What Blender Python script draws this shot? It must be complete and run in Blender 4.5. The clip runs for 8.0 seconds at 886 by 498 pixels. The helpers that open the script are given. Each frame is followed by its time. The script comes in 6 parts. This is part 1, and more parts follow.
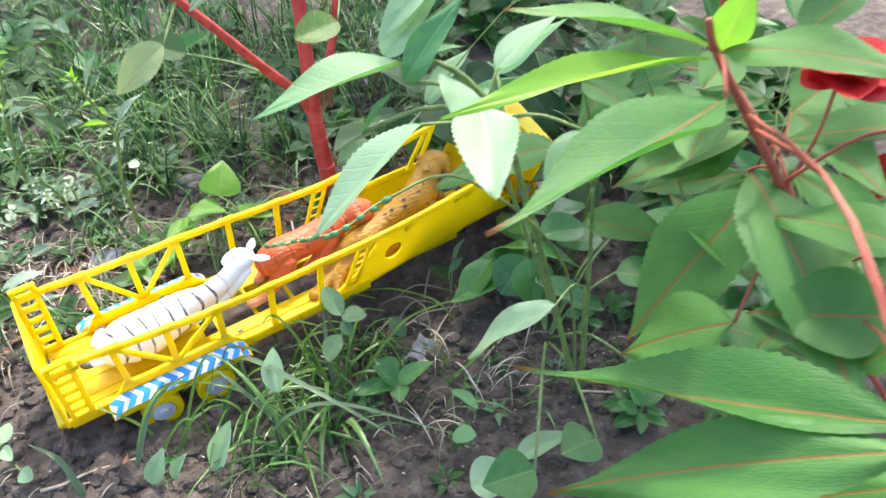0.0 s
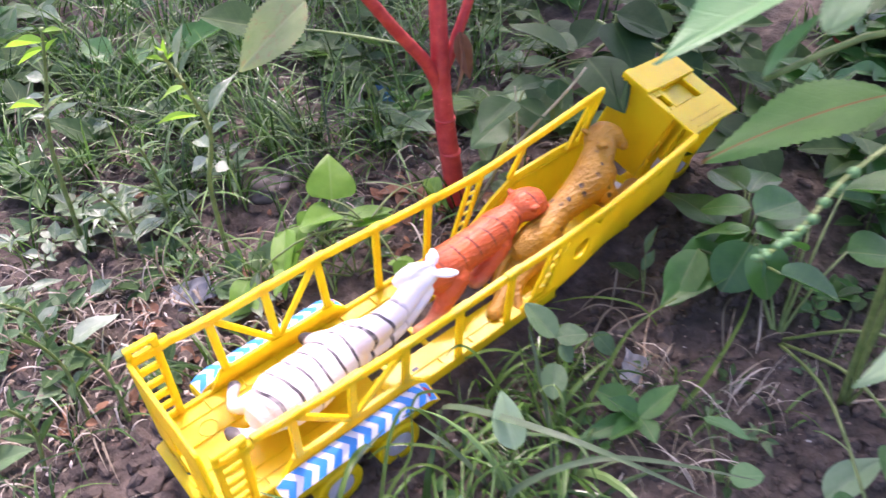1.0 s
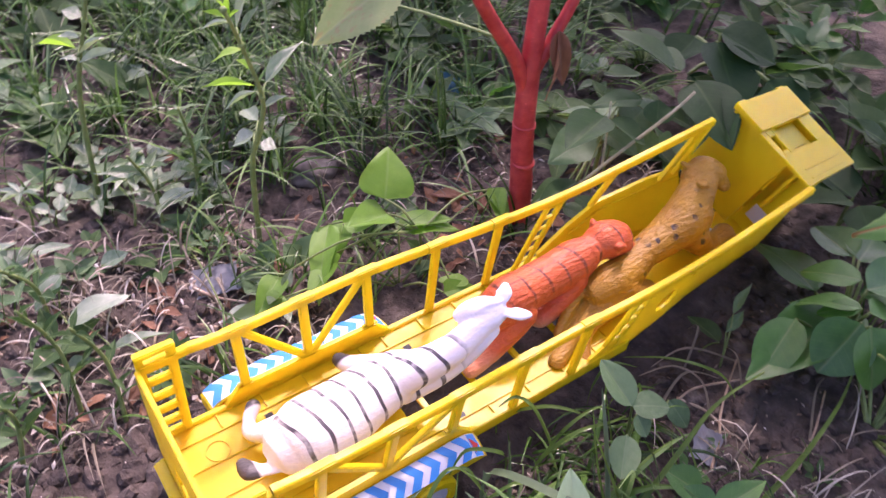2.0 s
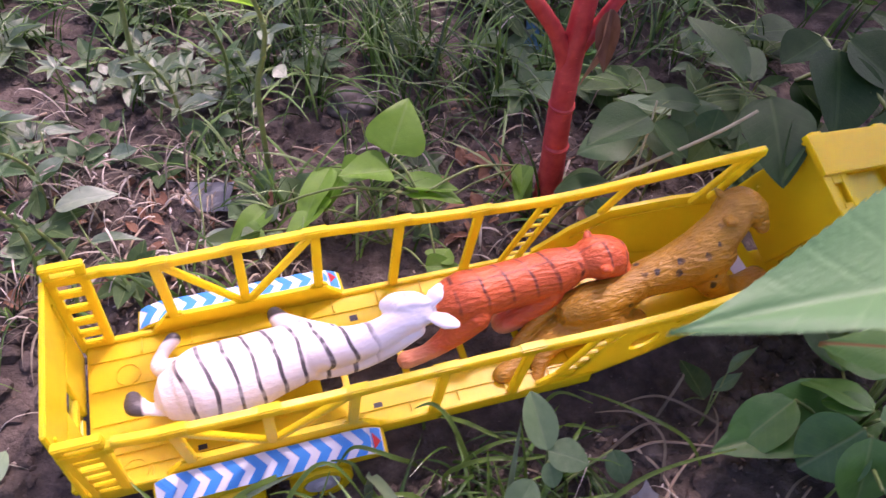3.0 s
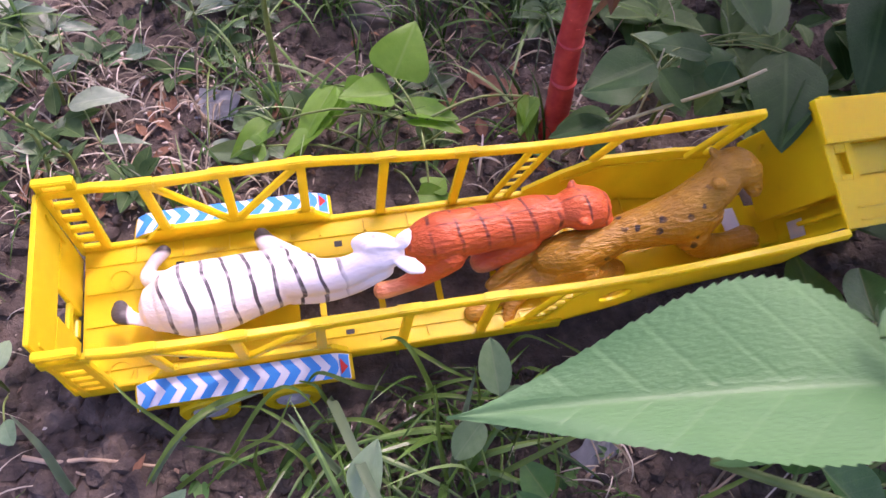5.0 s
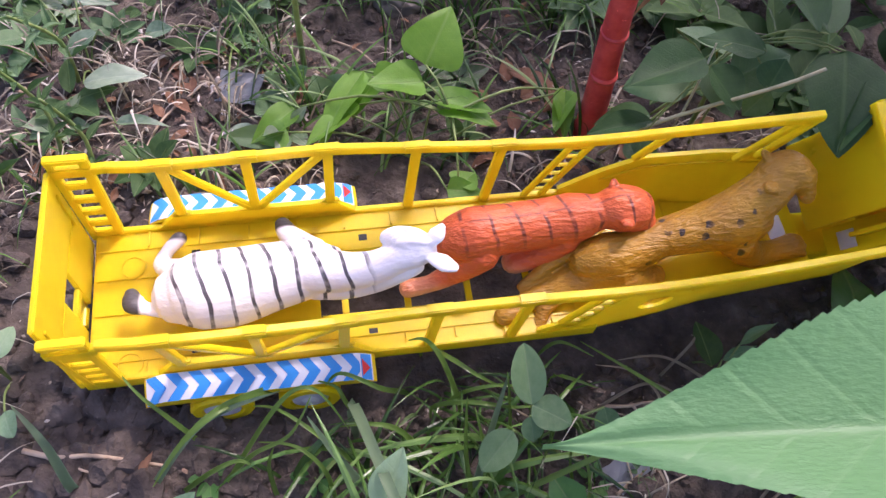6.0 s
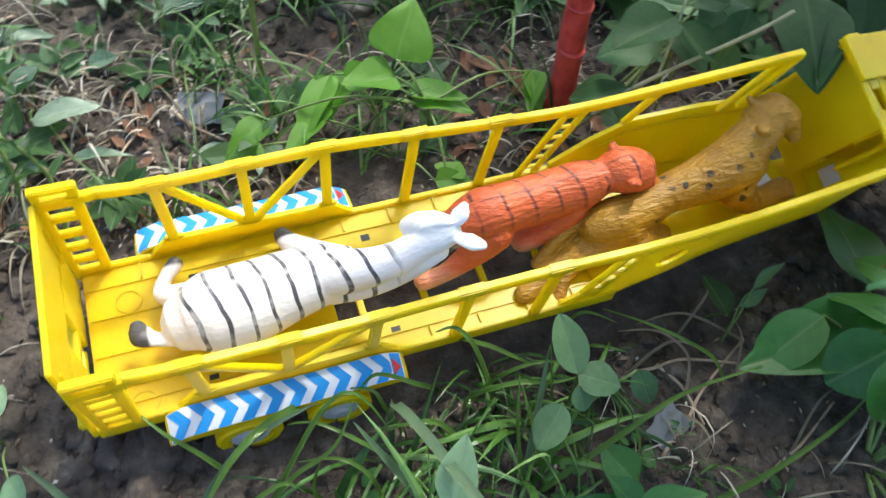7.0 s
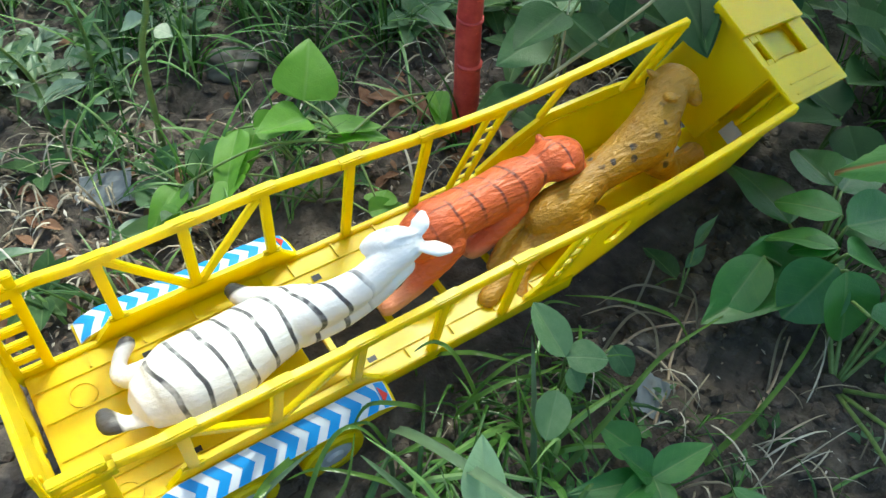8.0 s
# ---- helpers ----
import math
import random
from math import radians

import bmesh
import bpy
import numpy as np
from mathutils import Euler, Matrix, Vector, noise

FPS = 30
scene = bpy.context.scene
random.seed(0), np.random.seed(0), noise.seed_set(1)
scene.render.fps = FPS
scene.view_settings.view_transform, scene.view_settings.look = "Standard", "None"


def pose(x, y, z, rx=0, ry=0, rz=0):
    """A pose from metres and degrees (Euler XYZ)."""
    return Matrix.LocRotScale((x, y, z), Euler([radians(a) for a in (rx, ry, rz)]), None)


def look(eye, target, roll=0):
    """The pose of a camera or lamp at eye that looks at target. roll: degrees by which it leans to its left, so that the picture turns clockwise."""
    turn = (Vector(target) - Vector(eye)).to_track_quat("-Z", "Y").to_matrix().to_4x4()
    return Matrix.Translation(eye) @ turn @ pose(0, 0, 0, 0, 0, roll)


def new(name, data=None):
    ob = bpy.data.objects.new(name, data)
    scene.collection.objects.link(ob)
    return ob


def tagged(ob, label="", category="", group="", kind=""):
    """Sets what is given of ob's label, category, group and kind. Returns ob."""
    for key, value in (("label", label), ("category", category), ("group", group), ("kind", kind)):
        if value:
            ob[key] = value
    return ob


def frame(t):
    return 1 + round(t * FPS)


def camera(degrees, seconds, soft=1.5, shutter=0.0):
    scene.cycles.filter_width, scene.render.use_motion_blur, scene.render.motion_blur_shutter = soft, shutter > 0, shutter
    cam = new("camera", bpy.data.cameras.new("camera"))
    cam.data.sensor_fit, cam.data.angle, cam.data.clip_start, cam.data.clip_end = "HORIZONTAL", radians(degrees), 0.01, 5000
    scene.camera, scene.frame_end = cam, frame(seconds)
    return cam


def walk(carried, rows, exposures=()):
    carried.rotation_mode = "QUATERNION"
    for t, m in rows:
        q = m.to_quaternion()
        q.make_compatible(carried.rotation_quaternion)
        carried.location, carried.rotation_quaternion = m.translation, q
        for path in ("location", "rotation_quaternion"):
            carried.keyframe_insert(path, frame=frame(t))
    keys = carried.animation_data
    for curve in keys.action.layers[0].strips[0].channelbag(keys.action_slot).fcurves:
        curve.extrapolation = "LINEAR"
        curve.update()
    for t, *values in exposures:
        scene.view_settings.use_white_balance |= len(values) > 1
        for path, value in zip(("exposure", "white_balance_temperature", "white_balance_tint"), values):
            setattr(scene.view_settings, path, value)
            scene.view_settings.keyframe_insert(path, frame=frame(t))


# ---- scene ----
cam = camera(57.56, 8.0, 1.4, 0.32)
PATH = [
    (0.0, (0.0645, -0.5763, 0.5687), (0.2545, -0.2582, 0.2330), -3.50),
    (0.5, (0.0135, -0.4602, 0.5160), (0.2240, -0.1695, 0.1680), -2.50),
    (1.0, (-0.0490, -0.3322, 0.4735), (0.1778, -0.0464, 0.1317), -3.20),
    (1.5, (-0.0612, -0.2535, 0.4452), (0.1800, 0.0170, 0.1008), 0.90),
    (1.7, (-0.0558, -0.2395, 0.4422), (0.1840, 0.0305, 0.0964), 2.60),
    (2.8, (0.0762, -0.2477, 0.4265), (0.2060, 0.0484, 0.0451), 7.30),
    (3.0, (0.1052, -0.2405, 0.4410), (0.2233, 0.0473, 0.0495), 6.70),
    (3.5, (0.1452, -0.2310, 0.4753), (0.2385, 0.0353, 0.0625), 6.40),
    (4.0, (0.1705, -0.2278, 0.5182), (0.2415, 0.0217, 0.0908), 5.50),
    (4.5, (0.1835, -0.2230, 0.5250), (0.2540, 0.0118, 0.0892), 5.80),
    (4.7, (0.1732, -0.2253, 0.5052), (0.2428, 0.0075, 0.0682), 6.10),
    (6.0, (0.1475, -0.2090, 0.4482), (0.2130, 0.0235, 0.0105), 8.30),
    (6.5, (0.1298, -0.2057, 0.4343), (0.2015, 0.0298, -0.0009), 8.00),
    (7.0, (0.0862, -0.2107, 0.4188), (0.2100, 0.0250, -0.0045), 10.40),
    (7.5, (0.0465, -0.2080, 0.4050), (0.2278, 0.0273, 0.0027), 7.60),
    (8.0, (0.0395, -0.2112, 0.3952), (0.2419, 0.0222, 0.0021), 8.90),
]
walk(cam, [(t, look(eye, target, roll)) for t, eye, target, roll in PATH],
     [(0.0, 2.19, 6350, 11), (0.5, 2.09, 6200, 28), (1.5, 1.82, 6450, 49), (3.0, 1.38, 6500, 58), (4.5, 1.38, 6450, 55), (6.0, 1.38, 6250, 37), (7.0, 1.42, 6200, 4), (8.0, 1.40, 6200, -8)])

# ---- sky and sun ----
world = bpy.data.worlds.new("world")
scene.world = world
world.use_nodes = True
wn, wl = world.node_tree.nodes, world.node_tree.links
sky = wn.new("ShaderNodeTexSky")
sky.sky_type = "NISHITA"
sky.sun_disc = False
sky.air_density, sky.dust_density = 0.8, 4.0
sky.sun_elevation, sky.sun_rotation = radians(55), radians(42)
wl.new(sky.outputs[0], wn["Background"].inputs[0])
wn["Background"].inputs[1].default_value = 0.15
sun_data = bpy.data.lights.new("sun", "SUN")
sun_data.energy, sun_data.angle, sun_data.color = 1.13, radians(4), (1.0, 0.95, 0.85)
sun = new("sun", sun_data)
sun.matrix_basis = look((0.55, 0.6, 1.2), (0, 0, 0))


# ---- materials ----
def shader(name):
    m = bpy.data.materials.new(name)
    m.use_nodes = True
    n, l = m.node_tree.nodes, m.node_tree.links
    return m, n, l, n["Principled BSDF"]


def ramp(n, stops):
    r = n.new("ShaderNodeValToRGB")
    e = r.color_ramp.elements
    while len(e) < len(stops):
        e.new(0.5)
    for k, (pos, col) in enumerate(stops):
        e[k].position, e[k].color = pos, (*col, 1)
    return r


def noise_tex(n, l, scale, detail=4, coord="Object", rough=0.55):
    c = n.new("ShaderNodeTexCoord")
    t = n.new("ShaderNodeTexNoise")
    t.inputs["Scale"].default_value, t.inputs["Detail"].default_value = scale, detail
    t.inputs["Roughness"].default_value = rough
    l.new(c.outputs[coord], t.inputs["Vector"])
    return t


def bump(n, l, height, bsdf, strength, distance, before=None):
    b = n.new("ShaderNodeBump")
    b.inputs["Strength"].default_value, b.inputs["Distance"].default_value = strength, distance
    l.new(height, b.inputs["Height"])
    if before:
        l.new(before.outputs[0], b.inputs["Normal"])
    l.new(b.outputs[0], bsdf.inputs["Normal"])
    return b


def mixcol(n, l, fac, a, b, mode="MIX"):
    m = n.new("ShaderNodeMix")
    m.data_type, m.blend_type = "RGBA", mode
    for sock, v in ((m.inputs[0], fac), (m.inputs[6], a), (m.inputs[7], b)):
        if isinstance(v, (int, float)):
            sock.default_value = v
        elif isinstance(v, tuple):
            sock.default_value = (*v, 1)
        else:
            l.new(v, sock)
    return m.outputs[2]


def plastic(name, col, rough=0.38, dirt=0.25, relief=0.15, dirt_col=(0.25, 0.17, 0.08), glow=0.0, sheer=0.0):
    m, n, l, b = shader(name)
    t = noise_tex(n, l, 60, 5)
    r = ramp(n, [(0.55, (0, 0, 0)), (0.78, (1, 1, 1))])
    l.new(t.outputs[0], r.inputs[0])
    g = n.new("ShaderNodeMath")
    g.operation = "MULTIPLY"
    g.inputs[1].default_value = dirt
    l.new(r.outputs[0], g.inputs[0])
    t2 = noise_tex(n, l, 9, 2)
    tone = mixcol(n, l, t2.outputs[0], tuple(c * 0.88 for c in col), tuple(min(1, c * 1.1) for c in col))
    l.new(mixcol(n, l, g.outputs[0], tone, dirt_col), b.inputs["Base Color"])
    rr = n.new("ShaderNodeMapRange")
    rr.inputs[3].default_value, rr.inputs[4].default_value = rough - 0.08, rough + 0.15
    l.new(t.outputs[0], rr.inputs[0])
    l.new(rr.outputs[0], b.inputs["Roughness"])
    b.inputs["Specular IOR Level"].default_value = 0.3
    b.inputs["Subsurface Weight"].default_value = glow
    b.inputs["Subsurface Scale"].default_value = 1.0
    b.inputs["Subsurface Radius"].default_value = (0.014, 0.0118, 0.0004)
    t3 = noise_tex(n, l, 700, 3)
    bump(n, l, t3.outputs[0], b, relief, 0.0004)
    if sheer:
        # thin moulded plastic lets some light through
        tr = n.new("ShaderNodeBsdfTranslucent")
        l.new(tone, tr.inputs[0])
        mix = n.new("ShaderNodeMixShader")
        mix.inputs[0].default_value = sheer
        l.new(b.outputs[0], mix.inputs[1]); l.new(tr.outputs[0], mix.inputs[2])
        l.new(mix.outputs[0], n["Material Output"].inputs[0])
    return m


def leaf_material(name, dark, light, rough=0.36, vein=(0.25, 0.36, 0.14), translucent=0.35, blotch=None, veins=7.0, lateral=0.18, rough_relief=0.35, gloss=0.5, rib=None):
    """Leaves lie along local x from 0 to 1, half as wide as their width scale either way of y."""
    m, n, l, b = shader(name)
    c = n.new("ShaderNodeTexCoord")
    xyz = n.new("ShaderNodeSeparateXYZ")
    l.new(c.outputs["Object"], xyz.inputs[0])
    ab = n.new("ShaderNodeMath"); ab.operation = "ABSOLUTE"
    l.new(xyz.outputs[1], ab.inputs[0])
    k = n.new("ShaderNodeMath"); k.operation = "MULTIPLY_ADD"; k.inputs[1].default_value = -0.55
    l.new(ab.outputs[0], k.inputs[0]); l.new(xyz.outputs[0], k.inputs[2])
    w = n.new("ShaderNodeMath"); w.operation = "MULTIPLY"; w.inputs[1].default_value = veins
    l.new(k.outputs[0], w.inputs[0])
    fr = n.new("ShaderNodeMath"); fr.operation = "PINGPONG"; fr.inputs[1].default_value = 0.5
    l.new(w.outputs[0], fr.inputs[0])
    lat = n.new("ShaderNodeMapRange"); lat.inputs[1].default_value, lat.inputs[2].default_value = 0.0, 0.11
    lat.inputs[3].default_value, lat.inputs[4].default_value = 1.0, 0.0
    l.new(fr.outputs[0], lat.inputs[0])
    mid = n.new("ShaderNodeMapRange"); mid.inputs[1].default_value, mid.inputs[2].default_value = 0.008, 0.035
    mid.inputs[3].default_value, mid.inputs[4].default_value = 1.0, 0.0
    l.new(ab.outputs[0], mid.inputs[0])
    lines = n.new("ShaderNodeMath"); lines.operation = "MAXIMUM"
    l.new(mid.outputs[0], lines.inputs[0])
    half = n.new("ShaderNodeMath"); half.operation = "MULTIPLY"; half.inputs[1].default_value = lateral
    l.new(lat.outputs[0], half.inputs[0]); l.new(half.outputs[0], lines.inputs[1])
    info = n.new("ShaderNodeObjectInfo")
    t = noise_tex(n, l, 5, 4)
    add = n.new("ShaderNodeMath"); add.operation = "ADD"
    sub = n.new("ShaderNodeMath"); sub.operation = "MULTIPLY_ADD"; sub.inputs[1].default_value, sub.inputs[2].default_value = 0.8, -0.4
    l.new(info.outputs["Random"], sub.inputs[0]); l.new(t.outputs[0], add.inputs[0]); l.new(sub.outputs[0], add.inputs[1])
    add.use_clamp = True
    col = mixcol(n, l, add.outputs[0], dark, light)
    if blotch:
        t2 = noise_tex(n, l, 11, 5)
        r = ramp(n, [(0.56, (0, 0, 0)), (0.66, (1, 1, 1))])
        l.new(t2.outputs[0], r.inputs[0])
        col = mixcol(n, l, r.outputs[0], col, blotch)
    vf = n.new("ShaderNodeMath"); vf.operation = "MULTIPLY"; vf.inputs[1].default_value = 0.32
    l.new(lines.outputs[0], vf.inputs[0])
    col = mixcol(n, l, vf.outputs[0], col, vein)
    if rib:
        # a thin coloured midrib
        thin = n.new("ShaderNodeMapRange"); thin.inputs[1].default_value, thin.inputs[2].default_value = 0.006, 0.022
        thin.inputs[3].default_value, thin.inputs[4].default_value = 0.75, 0.0
        l.new(ab.outputs[0], thin.inputs[0])
        col = mixcol(n, l, thin.outputs[0], col, rib)
    l.new(col, b.inputs["Base Color"])
    b.inputs["Roughness"].default_value = rough
    inv = n.new("ShaderNodeMath"); inv.operation = "MULTIPLY_ADD"; inv.inputs[1].default_value, inv.inputs[2].default_value = -1.0, 1.0
    l.new(lines.outputs[0], inv.inputs[0])
    first = bump(n, l, inv.outputs[0], b, 0.25, 0.0012)
    t3 = noise_tex(n, l, 45, 4)
    bump(n, l, t3.outputs[0], b, rough_relief, 0.0012, first)
    b.inputs["Specular IOR Level"].default_value = gloss
    tr = n.new("ShaderNodeBsdfTranslucent")
    bright = mixcol(n, l, 1.0, col, (1.25, 1.4, 0.75), "MULTIPLY")
    l.new(bright, tr.inputs[0])
    mix = n.new("ShaderNodeMixShader")
    mix.inputs[0].default_value = translucent
    l.new(b.outputs[0], mix.inputs[1]); l.new(tr.outputs[0], mix.inputs[2])
    l.new(mix.outputs[0], n["Material Output"].inputs[0])
    return m


def blade_material(name, stops, rough=0.34, translucent=0.3):
    m, n, l, b = shader(name)
    g = n.new("ShaderNodeNewGeometry")
    r = ramp(n, stops)
    t = noise_tex(n, l, 30, 3)
    l.new(g.outputs["Random Per Island"], r.inputs[0])
    tone = mixcol(n, l, t.outputs[0], (0.65, 0.65, 0.65), (1.25, 1.25, 1.25))
    col = mixcol(n, l, 1.0, r.outputs[0], tone, "MULTIPLY")
    l.new(col, b.inputs["Base Color"])
    b.inputs["Roughness"].default_value = rough
    t3 = noise_tex(n, l, 900, 2)
    bump(n, l, t3.outputs[0], b, 0.3, 0.0004)
    tr = n.new("ShaderNodeBsdfTranslucent")
    l.new(col, tr.inputs[0])
    mix = n.new("ShaderNodeMixShader")
    mix.inputs[0].default_value = translucent
    l.new(b.outputs[0], mix.inputs[1]); l.new(tr.outputs[0], mix.inputs[2])
    l.new(mix.outputs[0], n["Material Output"].inputs[0])
    return m


def soil_material():
    m, n, l, b = shader("soil")
    big, mid, fine = noise_tex(n, l, 7, 4), noise_tex(n, l, 55, 6), noise_tex(n, l, 420, 5)
    r = ramp(n, [(0.3, (0.036, 0.029, 0.024)), (0.5, (0.084, 0.069, 0.056)), (0.64, (0.135, 0.112, 0.091)), (0.78, (0.23, 0.20, 0.166))])
    l.new(mid.outputs[0], r.inputs[0])
    tone = mixcol(n, l, big.outputs[0], (0.6, 0.58, 0.6), (1.25, 1.2, 1.15))
    col = mixcol(n, l, 1.0, r.outputs[0], tone, "MULTIPLY")
    grit = ramp(n, [(0.66, (0, 0, 0)), (0.74, (1, 1, 1))])
    l.new(fine.outputs[0], grit.inputs[0])
    col = mixcol(n, l, grit.outputs[0], col, (0.18, 0.15, 0.12))
    l.new(col, b.inputs["Base Color"])
    b.inputs["Roughness"].default_value = 0.9
    first = bump(n, l, mid.outputs[0], b, 0.9, 0.006)
    crumb = noise_tex(n, l, 170, 5)
    first = bump(n, l, crumb.outputs[0], b, 0.9, 0.003, first)
    bump(n, l, fine.outputs[0], b, 0.8, 0.0015, first)
    return m


def bark_material(name, a, c, scale=90):
    m, n, l, b = shader(name)
    t = noise_tex(n, l, scale, 5)
    r = ramp(n, [(0.35, a), (0.65, c)])
    l.new(t.outputs[0], r.inputs[0])
    sp = noise_tex(n, l, scale * 5, 3)
    fl = ramp(n, [(0.68, (0, 0, 0)), (0.76, (1, 1, 1))])
    l.new(sp.outputs[0], fl.inputs[0])
    l.new(mixcol(n, l, fl.outputs[0], r.outputs[0], tuple(min(1, v * 1.6 + 0.06) for v in c)), b.inputs["Base Color"])
    b.inputs["Roughness"].default_value = 0.5
    bump(n, l, t.outputs[0], b, 0.4, 0.0015)
    return m


YELLOW = plastic("yellow_plastic", (0.88, 0.585, 0.002), 0.33, 0.14, glow=0.8, sheer=0.12)
WHITE_STICKER = plastic("white_sticker", (0.70, 0.72, 0.76), 0.3, 0.12)
BLUE_STICKER = plastic("blue_sticker", (0.03, 0.27, 0.66), 0.3, 0.1)
RED_STICKER = plastic("red_sticker", (0.6, 0.04, 0.03), 0.3, 0.1)
HUB_GREY = plastic("hub_grey", (0.5, 0.5, 0.52), 0.35, 0.3)
BLACK = plastic("black_plastic", (0.02, 0.02, 0.02), 0.45, 0.3)
SOIL = soil_material()
BALSAM_STEM = bark_material("balsam_stem", (0.24, 0.045, 0.024), (0.38, 0.085, 0.045))
RED_STEM = bark_material("red_stem", (0.40, 0.030, 0.030), (0.58, 0.075, 0.060))
GREEN_STEM = bark_material("green_stem", (0.10, 0.17, 0.04), (0.20, 0.28, 0.08))
DRY_STEM = bark_material("dry_stem", (0.28, 0.20, 0.13), (0.48, 0.38, 0.26))
LEAF = leaf_material("leaf", (0.032, 0.085, 0.028), (0.08, 0.16, 0.05), 0.55, gloss=0.3)
LEAF_BRIGHT = leaf_material("leaf_bright", (0.085, 0.24, 0.018), (0.17, 0.36, 0.04), 0.4, (0.26, 0.40, 0.13), 0.4)
LEAF_PALE = leaf_material("leaf_pale", (0.07, 0.14, 0.055), (0.22, 0.31, 0.18), 0.24, (0.34, 0.42, 0.28), 0.3, gloss=1.0)
LEAF_BIG = leaf_material("leaf_big", (0.05, 0.16, 0.035), (0.115, 0.27, 0.06), 0.46, (0.15, 0.30, 0.09), 0.36, None, 9.0, 0.3, 0.4, 0.35, (0.30, 0.09, 0.03))
LEAF_MINT = leaf_material("leaf_mint", (0.075, 0.225, 0.08), (0.13, 0.30, 0.12), 0.45, (0.20, 0.38, 0.17), 0.34, None, 7.0, 0.45, 0.28, 0.45)
# Pale silvery green: the base colour includes the sky's sheen.
LEAF_SILVER_SHEEN = leaf_material("leaf_silver_sheen", (0.22, 0.39, 0.20), (0.35, 0.51, 0.31), 0.27, (0.36, 0.50, 0.30), 0.38, None, 8.0, 0.6, 0.45, 0.7)
# Dark green, deepened further for the shade these leaves hang in.
LEAF_DEEP_SHADE = leaf_material("leaf_deep_shade", (0.022, 0.074, 0.024), (0.052, 0.128, 0.040), 0.5, (0.11, 0.20, 0.08), 0.35, veins=9.0, lateral=0.25, gloss=0.35)
# Leaf green darkened in its base colour to stand for deep shade.
LEAF_SHADE_TINT = leaf_material("leaf_shade_tint", (0.014, 0.048, 0.018), (0.035, 0.090, 0.030), 0.6, (0.06, 0.13, 0.05), 0.3, veins=9.0, lateral=0.2, gloss=0.2)
LEAF_ROUND = leaf_material("leaf_round", (0.10, 0.21, 0.05), (0.19, 0.32, 0.09), 0.45, (0.3, 0.4, 0.16), 0.4, (0.34, 0.34, 0.13), lateral=0.12)
# Yellow-green for young weed tips; on the balsam it paints side light.
LEAF_YOUNG_OR_LIT = leaf_material("leaf_young_or_lit", (0.19, 0.40, 0.045), (0.28, 0.50, 0.07), 0.38, (0.36, 0.52, 0.14), 0.5, lateral=0.1, rough_relief=0.1)
LEAF_YELLOW = leaf_material("leaf_yellow", (0.26, 0.35, 0.14), (0.46, 0.50, 0.24), 0.4, (0.5, 0.5, 0.3), 0.3, (0.34, 0.30, 0.14))
LEAF_DRY = leaf_material("leaf_dry", (0.14, 0.06, 0.03), (0.30, 0.16, 0.09), 0.7, (0.2, 0.13, 0.08), 0.2)
GRASS = blade_material("grass", [(0.0, (0.022, 0.058, 0.014)), (0.5, (0.058, 0.14, 0.028)), (0.8, (0.13, 0.28, 0.055)), (1.0, (0.26, 0.39, 0.16))], 0.27)
STRAW = blade_material("straw", [(0.0, (0.14, 0.115, 0.075)), (0.5, (0.30, 0.26, 0.18)), (1.0, (0.62, 0.58, 0.47))], 0.6, 0.1)


# ---- mesh helpers ----
BASE = {}


def thing(name, at, label, category, group="", kind=""):
    ob = new(name)
    ob.empty_display_size = 0.02
    ob.matrix_basis = Matrix.Translation(at)
    BASE[ob.name] = Vector(at)
    return tagged(ob, label, category, group, kind)


def part(name, bm, material, parent, label="", smooth=False):
    """One mesh object under a thing or a part; the bmesh is in world metres."""
    me = bpy.data.meshes.new(name)
    shift = BASE[parent.name] if parent else Vector((0, 0, 0))
    bmesh.ops.translate(bm, verts=bm.verts, vec=-shift)
    bmesh.ops.recalc_face_normals(bm, faces=bm.faces)
    bm.to_mesh(me)
    bm.free()
    if smooth:
        me.shade_smooth()
    for one in (material if isinstance(material, (list, tuple)) else [material]):
        me.materials.append(one)
    ob = new(name, me)
    ob.parent = parent
    BASE[ob.name] = shift
    return tagged(ob, label)


def box(bm, lo, hi, bevel=0.0008, m=None):
    r = bmesh.ops.create_cube(bm, size=1)
    vs = r["verts"]
    size, mid = [b - a for a, b in zip(lo, hi)], [(a + b) / 2 for a, b in zip(lo, hi)]
    for v in vs:
        v.co = Vector([c * s + d for c, s, d in zip(v.co, size, mid)])
    if bevel:
        es = list({e for v in vs for e in v.link_edges})
        got = bmesh.ops.bevel(bm, geom=es, offset=min(bevel, 0.45 * min(size)), segments=2, affect="EDGES")
        vs = list({v for f in got["faces"] for v in f.verts} | {v for v in vs if v.is_valid})
    if m is not None:
        bmesh.ops.transform(bm, matrix=m, verts=vs)
    return vs


def beam(bm, a, b, w, h, up=(0, 0, 1), bevel=0.0006):
    """A square bar from a to b, w wide and h deep along up."""
    a, b = Vector(a), Vector(b)
    d = (b - a)
    length = d.length
    d.normalize()
    side = d.cross(Vector(up)).normalized()
    top = side.cross(d)
    m = Matrix.Translation((a + b) / 2) @ Matrix((d, side, top)).transposed().to_4x4()
    return box(bm, (-length / 2, -w / 2, -h / 2), (length / 2, w / 2, h / 2), bevel, m)


